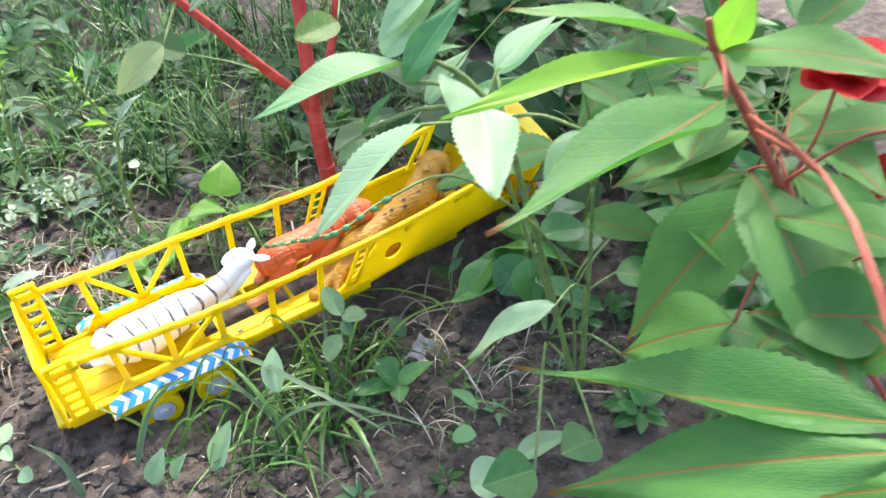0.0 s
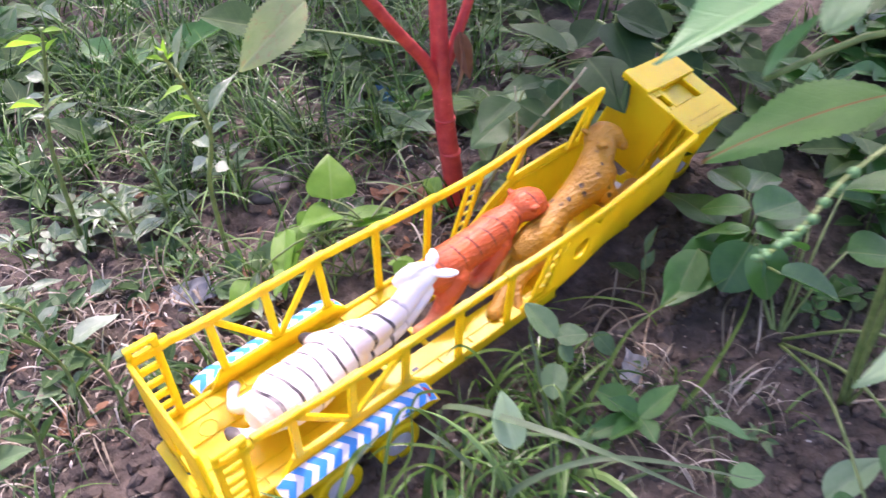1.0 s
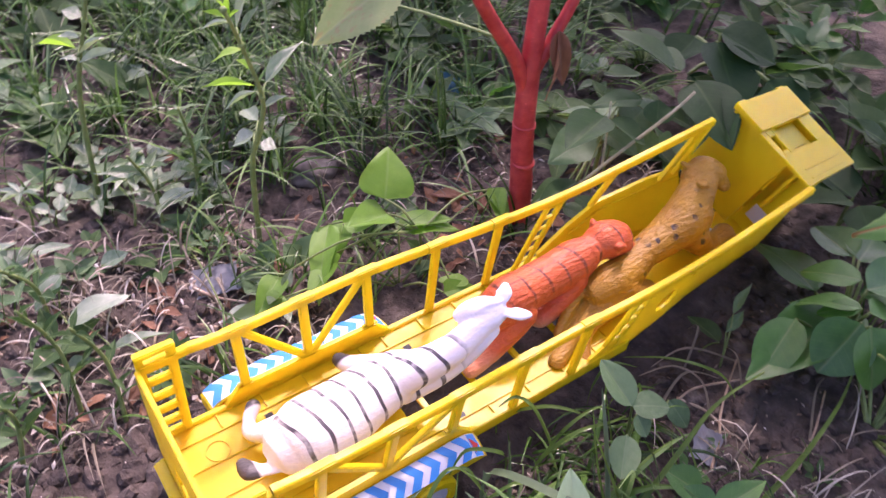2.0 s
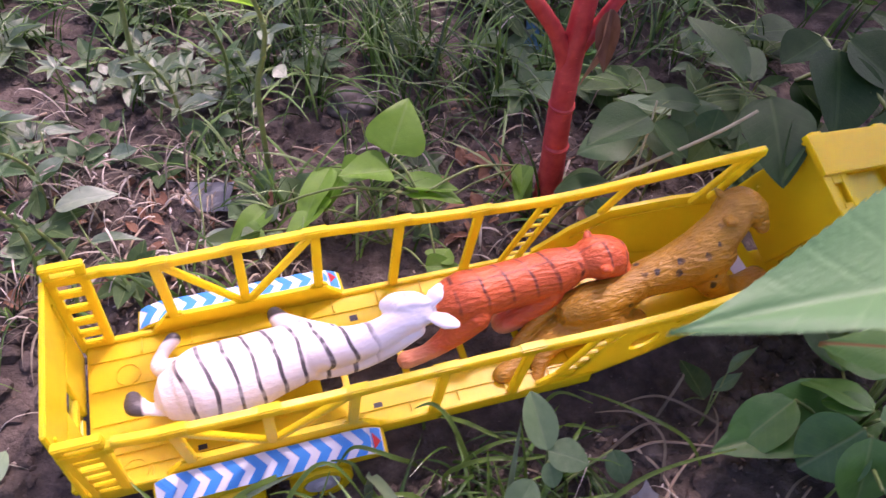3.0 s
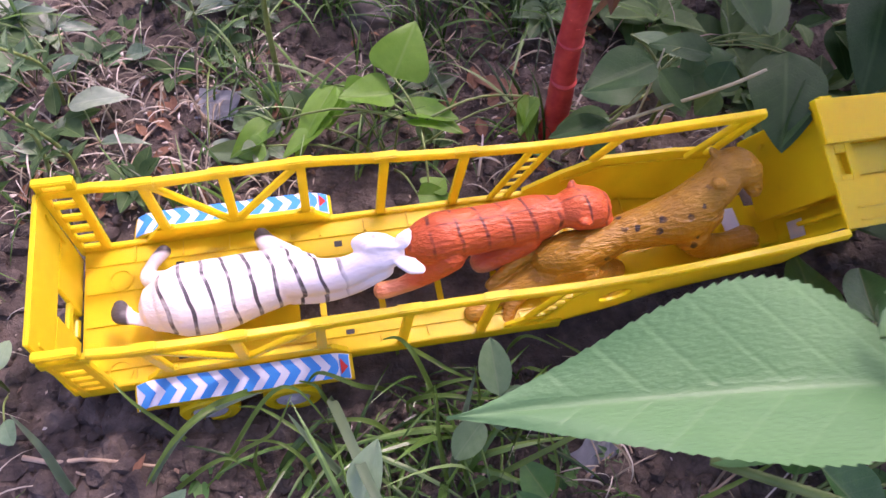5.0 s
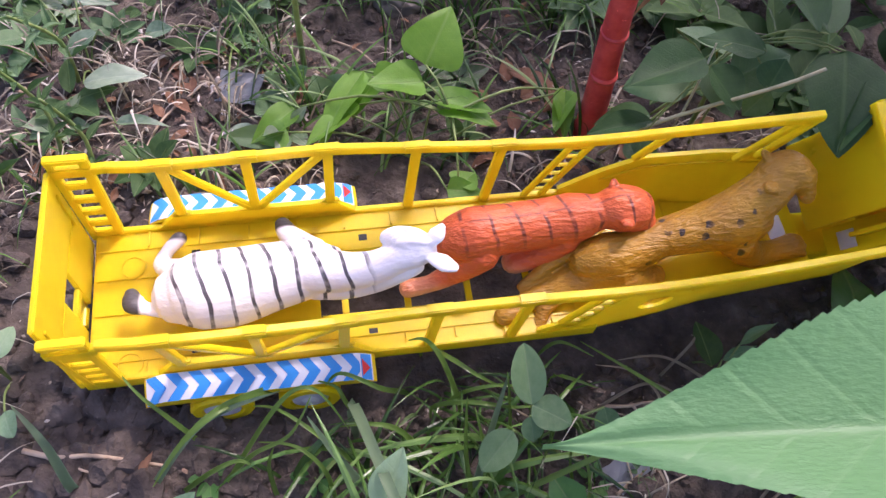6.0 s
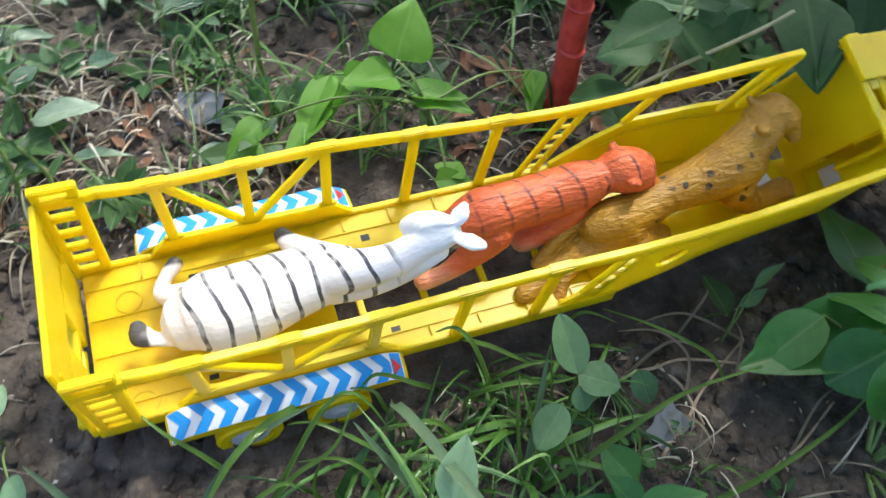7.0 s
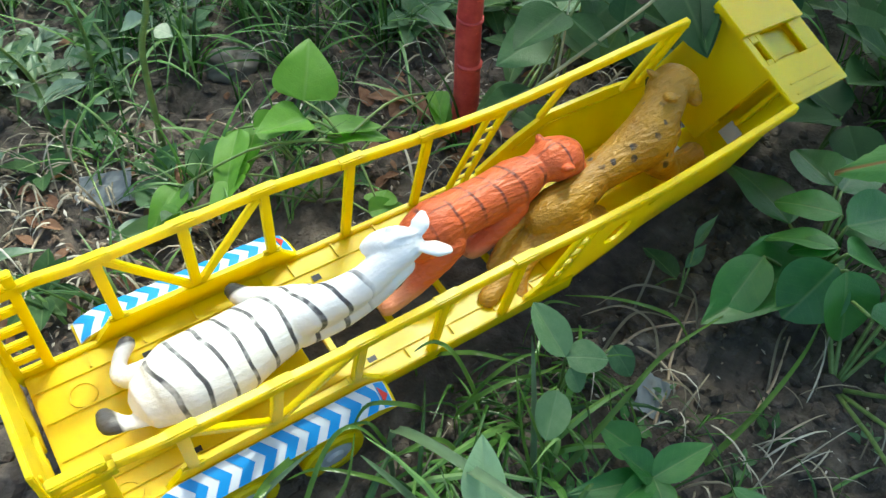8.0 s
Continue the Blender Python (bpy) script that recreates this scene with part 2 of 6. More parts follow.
def tube(bm, pts, radii, seg=10, cap=True, squash=1.0):
    pts = [Vector(p) for p in pts]
    rings = []
    side = None
    for i, p in enumerate(pts):
        d = (pts[min(i + 1, len(pts) - 1)] - pts[max(i - 1, 0)]).normalized()
        if side is None:
            side = d.cross(Vector((0.1, 0.2, 1))).normalized()
        else:
            side = (side - d * side.dot(d)).normalized()
        other = d.cross(side)
        r = radii[i] if isinstance(radii, (list, tuple)) else radii
        rings.append([bm.verts.new(p + r * (math.cos(a) * side + squash * math.sin(a) * other)) for a in [2 * math.pi * k / seg for k in range(seg)]])
    for q, w in zip(rings, rings[1:]):
        for k in range(seg):
            bm.faces.new((q[k], q[(k + 1) % seg], w[(k + 1) % seg], w[k]))
    if cap:
        bm.faces.new(rings[0][::-1])
        bm.faces.new(rings[-1])
    return rings


def spline(pts, n):
    """n points along a smooth curve through pts."""
    pts = [Vector(p) for p in pts]
    out = []
    for k in range(n):
        u = k / (n - 1) * (len(pts) - 1)
        i = min(int(u), len(pts) - 2)
        f = u - i
        p0, p1, p2, p3 = pts[max(i - 1, 0)], pts[i], pts[i + 1], pts[min(i + 2, len(pts) - 1)]
        out.append(0.5 * (2 * p1 + (p2 - p0) * f + (2 * p0 - 5 * p1 + 4 * p2 - p3) * f * f + (3 * p1 - p0 - 3 * p2 + p3) * f ** 3))
    return out


def lerp(a, b, f):
    return a + (b - a) * f


# ---- ground ----
GROUND = -0.042


def relief(x, y):
    v = Vector((x, y, 0.0))
    h = 0.010 * noise.noise(v * 6) + 0.006 * noise.noise(v * 17 + Vector((3, 1, 0))) + 0.0032 * noise.noise(v * 55)
    h += 0.0035 * max(0.0, noise.noise(v * 90 + Vector((7, 2, 4)))) + 0.0018 * noise.noise(v * 160)
    fade = max(0.4, 1 - 0.6 * max(0.0, 1 - abs(y - 0.01) / 0.09) * (1 if -0.05 < x < 0.6 else 0))
    return h * fade


def ground_z(x, y):
    return GROUND + relief(x, y)


def build_ground():
    n = 420
    u = np.linspace(-1, 1, n)
    spread = np.sign(u) * (0.95 * np.abs(u) + 80 * np.abs(u) ** 9)
    verts = []
    for v in spread:
        for w in spread:
            x, y = 0.28 + float(w), 0.12 + float(v)
            near = abs(w) < 2.5 and abs(v) < 2.5
            verts.append((x, y, ground_z(x, y) if near else GROUND + 0.01 * noise.noise(Vector((x, y, 0)))))
    faces = [(i * n + j, i * n + j + 1, (i + 1) * n + j + 1, (i + 1) * n + j) for i in range(n - 1) for j in range(n - 1)]
    me = bpy.data.meshes.new("ground")
    me.from_pydata(verts, [], faces)
    me.shade_smooth()
    me.materials.append(SOIL)
    tagged(new("ground", me), "dark brown crumbly garden soil with small clods", "ground", kind="structure")


build_ground()


# ---- toy trailer ----
FAR, NEAR = 0.063, -0.034
FAR_RAIL = [(0.028, 0.061, 0.072), (0.055, 0.061, 0.0695), (0.101, 0.066, 0.064), (0.148, 0.069, 0.061), (0.2, 0.0645, 0.0625),
            (0.251, 0.061, 0.0625), (0.305, 0.058, 0.064), (0.36, 0.052, 0.075), (0.43, 0.040, 0.096)]
NEAR_RAIL = [(0.028, -0.0435, 0.072), (0.055, -0.044, 0.0695), (0.101, -0.0414, 0.0625), (0.148, -0.038, 0.0555), (0.2, -0.035, 0.051),
             (0.251, -0.0355, 0.052), (0.305, -0.038, 0.055), (0.36, -0.038, 0.058), (0.43, -0.036, 0.064), (0.468, -0.034, 0.067)]


def along(rail, x):
    for a, b in zip(rail, rail[1:]):
        if x <= b[0] or b is rail[-1]:
            f = (x - a[0]) / (b[0] - a[0])
            return Vector((x, lerp(a[1], b[1], f), lerp(a[2], b[2], f)))


def strip(bm, pts, w, h):
    """A bar of rectangular section along a curve: w across y, h along z."""
    rings = []
    for p in pts:
        rings.append([bm.verts.new((p[0], p[1] + sy * w / 2, p[2] + sz * h / 2)) for sy, sz in ((-1, -0.7), (-0.7, -1), (0.7, -1), (1, -0.7), (1, 0.7), (0.7, 1), (-0.7, 1), (-1, 0.7))])
    for q, r in zip(rings, rings[1:]):
        for k in range(8):
            bm.faces.new((q[k], q[(k + 1) % 8], r[(k + 1) % 8], r[k]))
    bm.faces.new(rings[0][::-1])
    bm.faces.new(rings[-1])


def wall_sheet(bm, low, high, thick):
    """A plate of even thickness between a lower and an upper line of points."""
    front = [[bm.verts.new(p) for p in line] for line in (low, high)]
    back = [[bm.verts.new(Vector(p) + Vector((0, thick, 0))) for p in line] for line in (low, high)]
    n = len(low)
    for k in range(n - 1):
        bm.faces.new((front[0][k], front[0][k + 1], front[1][k + 1], front[1][k]))
        bm.faces.new((back[0][k + 1], back[0][k], back[1][k], back[1][k + 1]))
        bm.faces.new((front[1][k], front[1][k + 1], back[1][k + 1], back[1][k]))
        bm.faces.new((front[0][k + 1], front[0][k], back[0][k], back[0][k + 1]))
    for k, flip in ((0, False), (n - 1, True)):
        q = [front[0][k], front[1][k], back[1][k], back[0][k]]
        bm.faces.new(q[::-1] if flip else q)


def build_trailer():
    t = thing("toy_trailer", (0.2, 0.011, GROUND), "bright yellow plastic toy livestock trailer with lattice sides among weeds", "toy trailer")
    # floor with long openings along the middle and thin ribs
    floor = None
    for lo, hi in (((0.002, NEAR), (0.135, FAR)), ((0.135, NEAR), (0.29, -0.008)), ((0.135, 0.034), (0.29, FAR))):
        bm = bmesh.new()
        box(bm, (*lo, -0.004), (*hi, 0.0))
        one = part("floor_panel", bm, YELLOW, t)
        floor = floor or one
    bm = bmesh.new()
    edge = [(0.29, NEAR), (0.30, -0.033), (0.34, -0.028), (0.37, -0.023), (0.41, -0.0195), (0.452, -0.016), (0.452, 0.040), (0.41, 0.043), (0.34, 0.052), (0.29, 0.060)]
    low, high = ([bm.verts.new((x, y, z)) for x, y in edge] for z in (-0.004, 0.0))
    bm.faces.new(low[::-1])
    bm.faces.new(high)
    for k in range(len(edge)):
        j = (k + 1) % len(edge)
        bm.faces.new((low[k], low[j], high[j], high[k]))
    part("floor_panel", bm, YELLOW, t)
    for x in (0.148, 0.186, 0.224, 0.262):
        bm = bmesh.new()
        box(bm, (x, -0.008, -0.004), (x + 0.004, 0.034, -0.0006), 0.0004)
        part("cross_bar", bm, YELLOW, t)
    for y, x1 in ((0.049, 0.34), (0.029, 0.135), (0.006, 0.135), (-0.014, 0.135), (-0.024, 0.30)):
        bm = bmesh.new()
        box(bm, (0.004, y - 0.0006, 0.0), (x1, y + 0.0006, 0.0012), 0.0003)
        part("rib", bm, YELLOW, floor)
    for k in range(14):
        x = 0.034 + 0.03 * k
        for y0, y1 in ((0.050 if x < 0.34 else 0.038, FAR - 0.002), (NEAR + 0.002, -0.025)):
            if y0 < 0 and x > 0.29:
                continue
            bm = bmesh.new()
            box(bm, (x - 0.0006, y0, 0.0), (x + 0.0006, y1 if x < 0.29 else 0.061 - 0.15 * (x - 0.29), 0.0018), 0.0003)
            part("rib", bm, YELLOW, floor)
    for x, y in ((0.062, 0.043), (0.165, 0.043), (0.062, -0.022), (0.165, -0.022), (0.112, 0.02)):
        bm = bmesh.new()
        box(bm, (x - 0.0026, y - 0.0022, 0.0), (x + 0.0026, y + 0.0022, 0.0004), 0.0001)
        part("slot", bm, BLACK, floor, "dark slot in the floor")
    for x, y in ((0.025, 0.037), (0.025, -0.026)):
        bm = bmesh.new()
        ring = [bm.verts.new((x + 0.0075 * math.cos(a) * f, y + 0.0075 * math.sin(a) * f, z)) for f, z in ((1.0, 0.0), (1.0, 0.0008), (0.86, 0.0008), (0.86, 0.0)) for a in [2 * math.pi * k / 24 for k in range(24)]]
        for i in range(3):
            for k in range(24):
                bm.faces.new((ring[i * 24 + k], ring[i * 24 + (k + 1) % 24], ring[(i + 1) * 24 + (k + 1) % 24], ring[(i + 1) * 24 + k]))
        part("stud_ring", bm, YELLOW, floor)
    for y in (FAR, NEAR):
        bm = bmesh.new()
        box(bm, (0.0, y - 0.0018, -0.008), (0.30, y + 0.0018, 0.003), 0.0006)
        part("sill", bm, YELLOW, t)
    bm = bmesh.new()
    box(bm, (0.03, -0.014, -0.018), (0.42, -0.009, -0.004), 0.001)
    part("chassis_beam", bm, YELLOW, t)
    bm = bmesh.new()
    box(bm, (0.03, 0.036, -0.018), (0.42, 0.041, -0.004), 0.001)
    part("chassis_beam", bm, YELLOW, t)

    # tailgate with two square holes
    bm = bmesh.new()
    x0, x1, top = -0.0035, -0.0005, 0.075
    box(bm, (x0, NEAR - 0.001, 0.036), (x1, FAR - 0.004, top), 0.0008)
    gate = part("tailgate", bm, YELLOW, t)
    for lo, hi in (((NEAR - 0.001, -0.006), (0.0, 0.036)), ((0.018, -0.006), (FAR - 0.004, 0.036)), ((0.0, 0.010), (0.018, 0.016))):
        bm = bmesh.new()
        box(bm, (x0, *lo), (x1, *hi), 0.0005)
        part("gate_panel", bm, YELLOW, gate)
    for y0, y1, z0, z1 in ((NEAR + 0.004, NEAR + 0.006, 0.03, 0.062), (FAR - 0.012, FAR - 0.010, 0.03, 0.062)):
        bm = bmesh.new()
        box(bm, (x1 - 0.0004, y0, z0), (x1 + 0.0012, y1, z1), 0.0004)
        part("rib", bm, YELLOW, gate)
    bm = bmesh.new()
    box(bm, (-0.0105, NEAR + 0.006, -0.010), (-0.0035, FAR - 0.010, -0.005), 0.0012)
    part("gate_shelf", bm, YELLOW, gate)
    for y in (NEAR + 0.012, 0.010, FAR - 0.016):
        bm = bmesh.new()
        tube(bm, [(-0.0045, y - 0.006, -0.0075), (-0.0045, y + 0.006, -0.0075)], 0.0028, 12)
        part("hinge", bm, YELLOW, gate)

    # lattice sides
    for rail, y, sign in ((FAR_RAIL, FAR, 1), (NEAR_RAIL, NEAR, -1)):
        bm = bmesh.new()
        pts = spline(rail, 60)
        strip(bm, pts, 0.0050, 0.0064)
        side = part("side_rail", bm, YELLOW, t)
        low = 0.014
        posts = [(0.055, 0.057, low), (0.101, 0.101, low), (0.148, 0.147, low), (0.2, 0.196, 0.0), (0.251, 0.246, 0.0)]
        for xt, xb, zb in posts:
            p = along(rail, xt)
            bm = bmesh.new()
            beam(bm, (xb, y, zb), p, 0.0040, 0.0058, (1, 0, 0))
            part("post", bm, YELLOW, side)
            bm = bmesh.new()
            box(bm, (p.x - 0.008, p.y - 0.0028, p.z - 0.0026), (p.x + 0.008, p.y + 0.0028, p.z + 0.0038), 0.0008)
            part("joint", bm, YELLOW, side)
            bm = bmesh.new()
            box(bm, (xb - 0.006, y - 0.0022, zb), (xb + 0.006, y + 0.0022, zb + 0.003), 0.0012)
            part("post_foot", bm, YELLOW, side)
        for xa, xb in ((0.059, 0.099), (0.145, 0.103)):
            p = along(rail, xa)
            bm = bmesh.new()
            beam(bm, (xb, y, low + 0.001), (p.x, p.y, p.z - 0.003), 0.0036, 0.0046, (1, 0, 0))
            part("brace", bm, YELLOW, side)
        # end ladder: a slotted handle, a broad bar and thick rungs between two flat posts
        yt = rail[0][1]
        top = 0.0815 if sign > 0 else 0.0775
        dx = 0.0 if sign > 0 else 0.004
        k = top / 0.0815
        for xb, xt, wide in ((0.001, 0.0005, 0.0042), (0.0165, 0.0185, 0.0052)):
            bm = bmesh.new()
            beam(bm, (xb + dx, y, -0.004), (xt + dx, yt, top), 0.0042, wide, (1, 0, 0))
            part("ladder_post", bm, YELLOW, side)
        for z0, z1 in ((0.0795, 0.0835), (0.0675, 0.0750)):
            bm = bmesh.new()
            box(bm, (-0.0018 + dx, yt - 0.0026, z0 * k), (0.0212 + dx, yt + 0.0026, z1 * k), 0.0008)
            part("ladder_rail", bm, YELLOW, side)
        bm = bmesh.new()
        strip(bm, [(0.0185 + dx, yt, 0.0712 * k), (0.024 + dx, yt, 0.0716 * k), tuple(rail[0])], 0.0048, 0.0062)
        part("rail_end", bm, YELLOW, side)
        for zz in (0.0565, 0.0415, 0.0280, 0.0150, 0.0030):
            zz *= k
            f = (zz + 0.004) / (top + 0.004)
            bm = bmesh.new()
            box(bm, (0.002 + dx, lerp(y, yt, f) - 0.0016, zz - 0.0030), (0.0165 + dx, lerp(y, yt, f) + 0.0016, zz + 0.0030), 0.0007)
            part("rung", bm, YELLOW, side)
        # leaning ladder further forward
        feet = ((0.272, 0.295), (0.284, 0.307))
        for xb, xt in feet:
            p = along(rail, xt)
            bm = bmesh.new()
            beam(bm, (xb, y - sign * 0.001, 0.001), p, 0.0032, 0.0038, (1, 0, 0))
            part("ladder_post", bm, YELLOW, side)
        for k in range(6):
            f = (k + 0.8) / 6.5
            a, b = [Vector((xb, y, 0.001)).lerp(along(rail, xt), f) for xb, xt in feet]
            bm = bmesh.new()
            beam(bm, a, b, 0.0022, 0.0022)
            part("rung", bm, YELLOW, side)
        # slanting struts over the raised front wall
        for xb, xt in ((0.338, 0.352), (0.398, 0.422), (0.411, 0.430)):
            p = along(rail, xt)
            bm = bmesh.new()
            foot = (xb, p.y + 0.006, p.z - (0.034 if xb < 0.35 else 0.047)) if sign > 0 else (xb + 0.008, p.y + 0.002, p.z - 0.012)
            beam(bm, foot, p, 0.0034, 0.0050, (1, 0, 0))
            part("strut", bm, YELLOW, side)

    # front walls
    xs = [0.296, 0.32, 0.345, 0.39, 0.424, 0.430]
    zs = [0.006, 0.026, 0.041, 0.046, 0.046, 0.030]
    bm = bmesh.new()
    wall_sheet(bm, [(x, 0.060 - 0.14 * (x - 0.296), -0.004) for x in xs], [(x, 0.062 - 0.085 * (x - 0.296), z) for x, z in zip(xs, zs)], 0.003)
    wall = part("front_wall", bm, YELLOW, t)
    bm = bmesh.new()
    strip(bm, [(x, 0.060 - 0.085 * (x - 0.296), z - 0.007) for x, z in zip(xs[1:], zs[1:])], 0.0016, 0.0016)
    part("ledge", bm, YELLOW, wall)
    bm = bmesh.new()
    wall_sheet(bm, [(0.457, 0.0515, -0.004), (0.466, 0.0510, -0.004), (0.478, 0.0495, 0.004)], [(0.455, 0.0505, 0.043), (0.463, 0.0490, 0.050), (0.475, 0.0470, 0.061)], 0.0024)
    part("corner_flap", bm, YELLOW, wall, "bent yellow corner flap")
    bm = bmesh.new()
    box(bm, (0.431, 0.012, 0.0), (0.443, 0.030, 0.0007), 0.0003)
    part("sticker", bm, WHITE_STICKER, floor, "torn white sticker on the floor")
    # near front wall: rises to the rail, with a round hole through it
    foot = [(0.262, NEAR), (0.30, -0.033), (0.34, -0.028), (0.37, -0.023), (0.41, -0.0195), (0.44, -0.017), (0.464, -0.015)]
    rise = [(0.262, 0.10), (0.285, 0.30), (0.302, 0.62), (0.316, 0.90), (0.33, 0.94), (0.464, 0.97)]

    def skin(x, f):
        rail = along(NEAR_RAIL, x)
        top = float(np.interp(x, *zip(*rise))) * rail.z
        y = float(np.interp(x, *zip(*foot))) - 0.001
        return Vector((x, lerp(y, rail.y + 0.0005, f * top / rail.z), lerp(-0.003, top, f)))
    bm = bmesh.new()
    cx, n = 0.331, 40
    left, right = 0.312, 0.350
    rims, tops = [], []
    for off in (0.0, 0.0022):
        def dot(x, f):
            return bm.verts.new(skin(x, f) + Vector((0, off, 0)))
        for x0, x1, nx in ((0.262, left, 12), (right, 0.464, 20)):
            grid = [[dot(lerp(x0, x1, i / nx), j / 10) for j in range(11)] for i in range(nx + 1)]
            for i in range(nx):
                for j in range(10):
                    bm.faces.new((grid[i][j], grid[i + 1][j], grid[i + 1][j + 1], grid[i][j + 1]))
            tops.append([col[10] for col in grid])
        rings = []
        for g in range(5):
            ring = []
            for k in range(n):
                d = (math.cos(2 * math.pi * k / n), math.sin(2 * math.pi * k / n))
                q = min(1 / max(abs(d[0]), 1e-6), 1 / max(abs(d[1]), 1e-6))
                wide, tall = lerp(d[0] * 0.0105, d[0] * q * (right - left) / 2, g / 4), lerp(d[1] * 0.17, d[1] * q * 0.5, g / 4)
                ring.append(dot(cx + wide, 0.5 + tall))
            rings.append(ring)
        for inner, outer in zip(rings, rings[1:]):
            for k in range(n):
                j = (k + 1) % n
                bm.faces.new((inner[k], inner[j], outer[j], outer[k]))
        rims.append(rings[0])
    for k in range(n):
        j = (k + 1) % n
        bm.faces.new((rims[0][k], rims[0][j], rims[1][j], rims[1][k]))
    for front, back in ((tops[0], tops[2]), (tops[1], tops[3])):
        for k in range(len(front) - 1):
            bm.faces.new((front[k], front[k + 1], back[k + 1], back[k]))
    part("front_wall", bm, YELLOW, t)

    # mudguards with chevron stickers
    def guard(y, sign, wide, drop):
        def surf(u, v, lift=0.0):
            x = lerp(0.033, 0.164, u)
            e = min(1.0, min(u / 0.12, (1 - u) / 0.12))
            e = 1 - (1 - e) ** 2
            return Vector((x, y + sign * (0.002 + wide * v ** 0.9 + lift * (0.3 + 0.7 * v)), 0.007 * e - drop * v ** 1.6 + lift * (1 - 0.6 * v)))
        bm = bmesh.new()
        nu, nv = 40, 8
        grid = [[bm.verts.new(surf(i / nu, j / nv)) for j in range(nv + 1)] for i in range(nu + 1)]
        base = [[bm.verts.new((grid[i][j].co.x, grid[i][j].co.y, (-0.016 if sign > 0 else -0.0055) if j == nv else -0.010)) for j in (0, nv)] for i in range(nu + 1)]
        for i in range(nu):
            for j in range(nv):
                bm.faces.new((grid[i][j], grid[i + 1][j], grid[i + 1][j + 1], grid[i][j + 1]))
            bm.faces.new((grid[i][0], base[i][0], base[i + 1][0], grid[i + 1][0]))
            bm.faces.new((grid[i][nv], grid[i + 1][nv], base[i + 1][1], base[i][1]))
        for i in (0, nu):
            bm.faces.new([*grid[i], base[i][1], base[i][0]])
        g = part("mudguard", bm, YELLOW, t, smooth=False)

        def patch(cells, lift, name, mat_, label=""):
            bm = bmesh.new()
            for line in cells:
                vs = [[bm.verts.new(surf(u, v, lift)) for u, v in row] for row in line]
                for a, b in zip(vs, vs[1:]):
                    for k in range(len(a) - 1):
                        bm.faces.new((a[k], a[k + 1], b[k + 1], b[k]))
            return part(name, bm, mat_, g, label)
        rows = [j / 10 for j in range(11)]
        patch([[[(lerp(0.01, 0.985, i / 40), lerp(0.03, 0.97, v)) for i in range(41)] for v in rows]], 0.0004, "sticker", WHITE_STICKER, "white sticker on the mudguard")
        pitch = 0.0935
        for k in range(10):
            u0 = 0.008 + pitch * k
            line = []
            for v in rows:
                push = 0.046 * (1 - abs(2 * v - 1))
                line.append([(min(0.93, max(0.012, u0 + push + w)), lerp(0.04, 0.96, v)) for w in (0.0, 0.025, 0.05)])
            patch([line], 0.0008, "chevron", BLUE_STICKER, "blue chevron stripe")
        patch([[[(lerp(0.935, 0.98, i / 2), lerp(0.06, 0.94, v)) for i in range(3)] for v in rows]], 0.0006, "sticker_end", BLUE_STICKER)
        patch([[[(0.94 + 0.035 * i * (1 - abs(2 * v - 1)), lerp(0.2, 0.8, v)) for i in range(2)] for v in rows]], 0.0011, "arrow", RED_STICKER, "red arrow head on the sticker")
        # guard wall inside the bed
        bm = bmesh.new()
        xs = [0.040, 0.052, 0.1, 0.15, 0.164]
        wall_sheet(bm, [(x, y - 0.0016, -0.002) for x in xs], [(x, y - 0.0016, z) for x, z in zip(xs, (0.001, 0.0155, 0.0155, 0.0155, 0.001))], 0.0032)
        part("guard_wall", bm, YELLOW, t)
        # wheels
        for x in (0.073, 0.124):
            wheel(t, (x, y + sign * (0.009 if sign > 0 else 0.0120), GROUND + (0.0185 if sign > 0 else 0.0205)), 0.0185, 0.014, sign)

    guard(FAR, 1, 0.021, 0.007)
    guard(NEAR, -1, 0.0150, 0.006)
    return t


def lathe_y(bm, c, profile, sign, seg=28):
    """A turned shape about the y axis: profile of (radius, offset outwards)."""
    rings = [[bm.verts.new((c[0] + r * math.cos(a), c[1] + sign * o, c[2] + r * math.sin(a))) for a in [2 * math.pi * k / seg for k in range(seg)]] for r, o in profile]
    for q, w in zip(rings, rings[1:]):
        for k in range(seg):
            bm.faces.new((q[k], q[(k + 1) % seg], w[(k + 1) % seg], w[k]))
    bm.faces.new(rings[0])
    bm.faces.new(rings[-1])


def wheel(parent, c, r, width, sign):
    h = width / 2
    bm = bmesh.new()
    lathe_y(bm, c, [(r * 0.9, -h), (r, -h + 0.0015), (r, h - 0.0015), (r * 0.92, h), (r * 0.66, h), (r * 0.62, h - 0.002)], sign)
    tyre = part("wheel", bm, YELLOW, parent)
    bm = bmesh.new()
    lathe_y(bm, c, [(r * 0.6, h - 0.0022), (r * 0.56, h - 0.0008), (r * 0.3, h - 0.0004), (r * 0.2, h + 0.0012), (r * 0.05, h + 0.0014)], sign)
    part("hub", bm, HUB_GREY, tyre, "scuffed grey hub")


build_trailer()


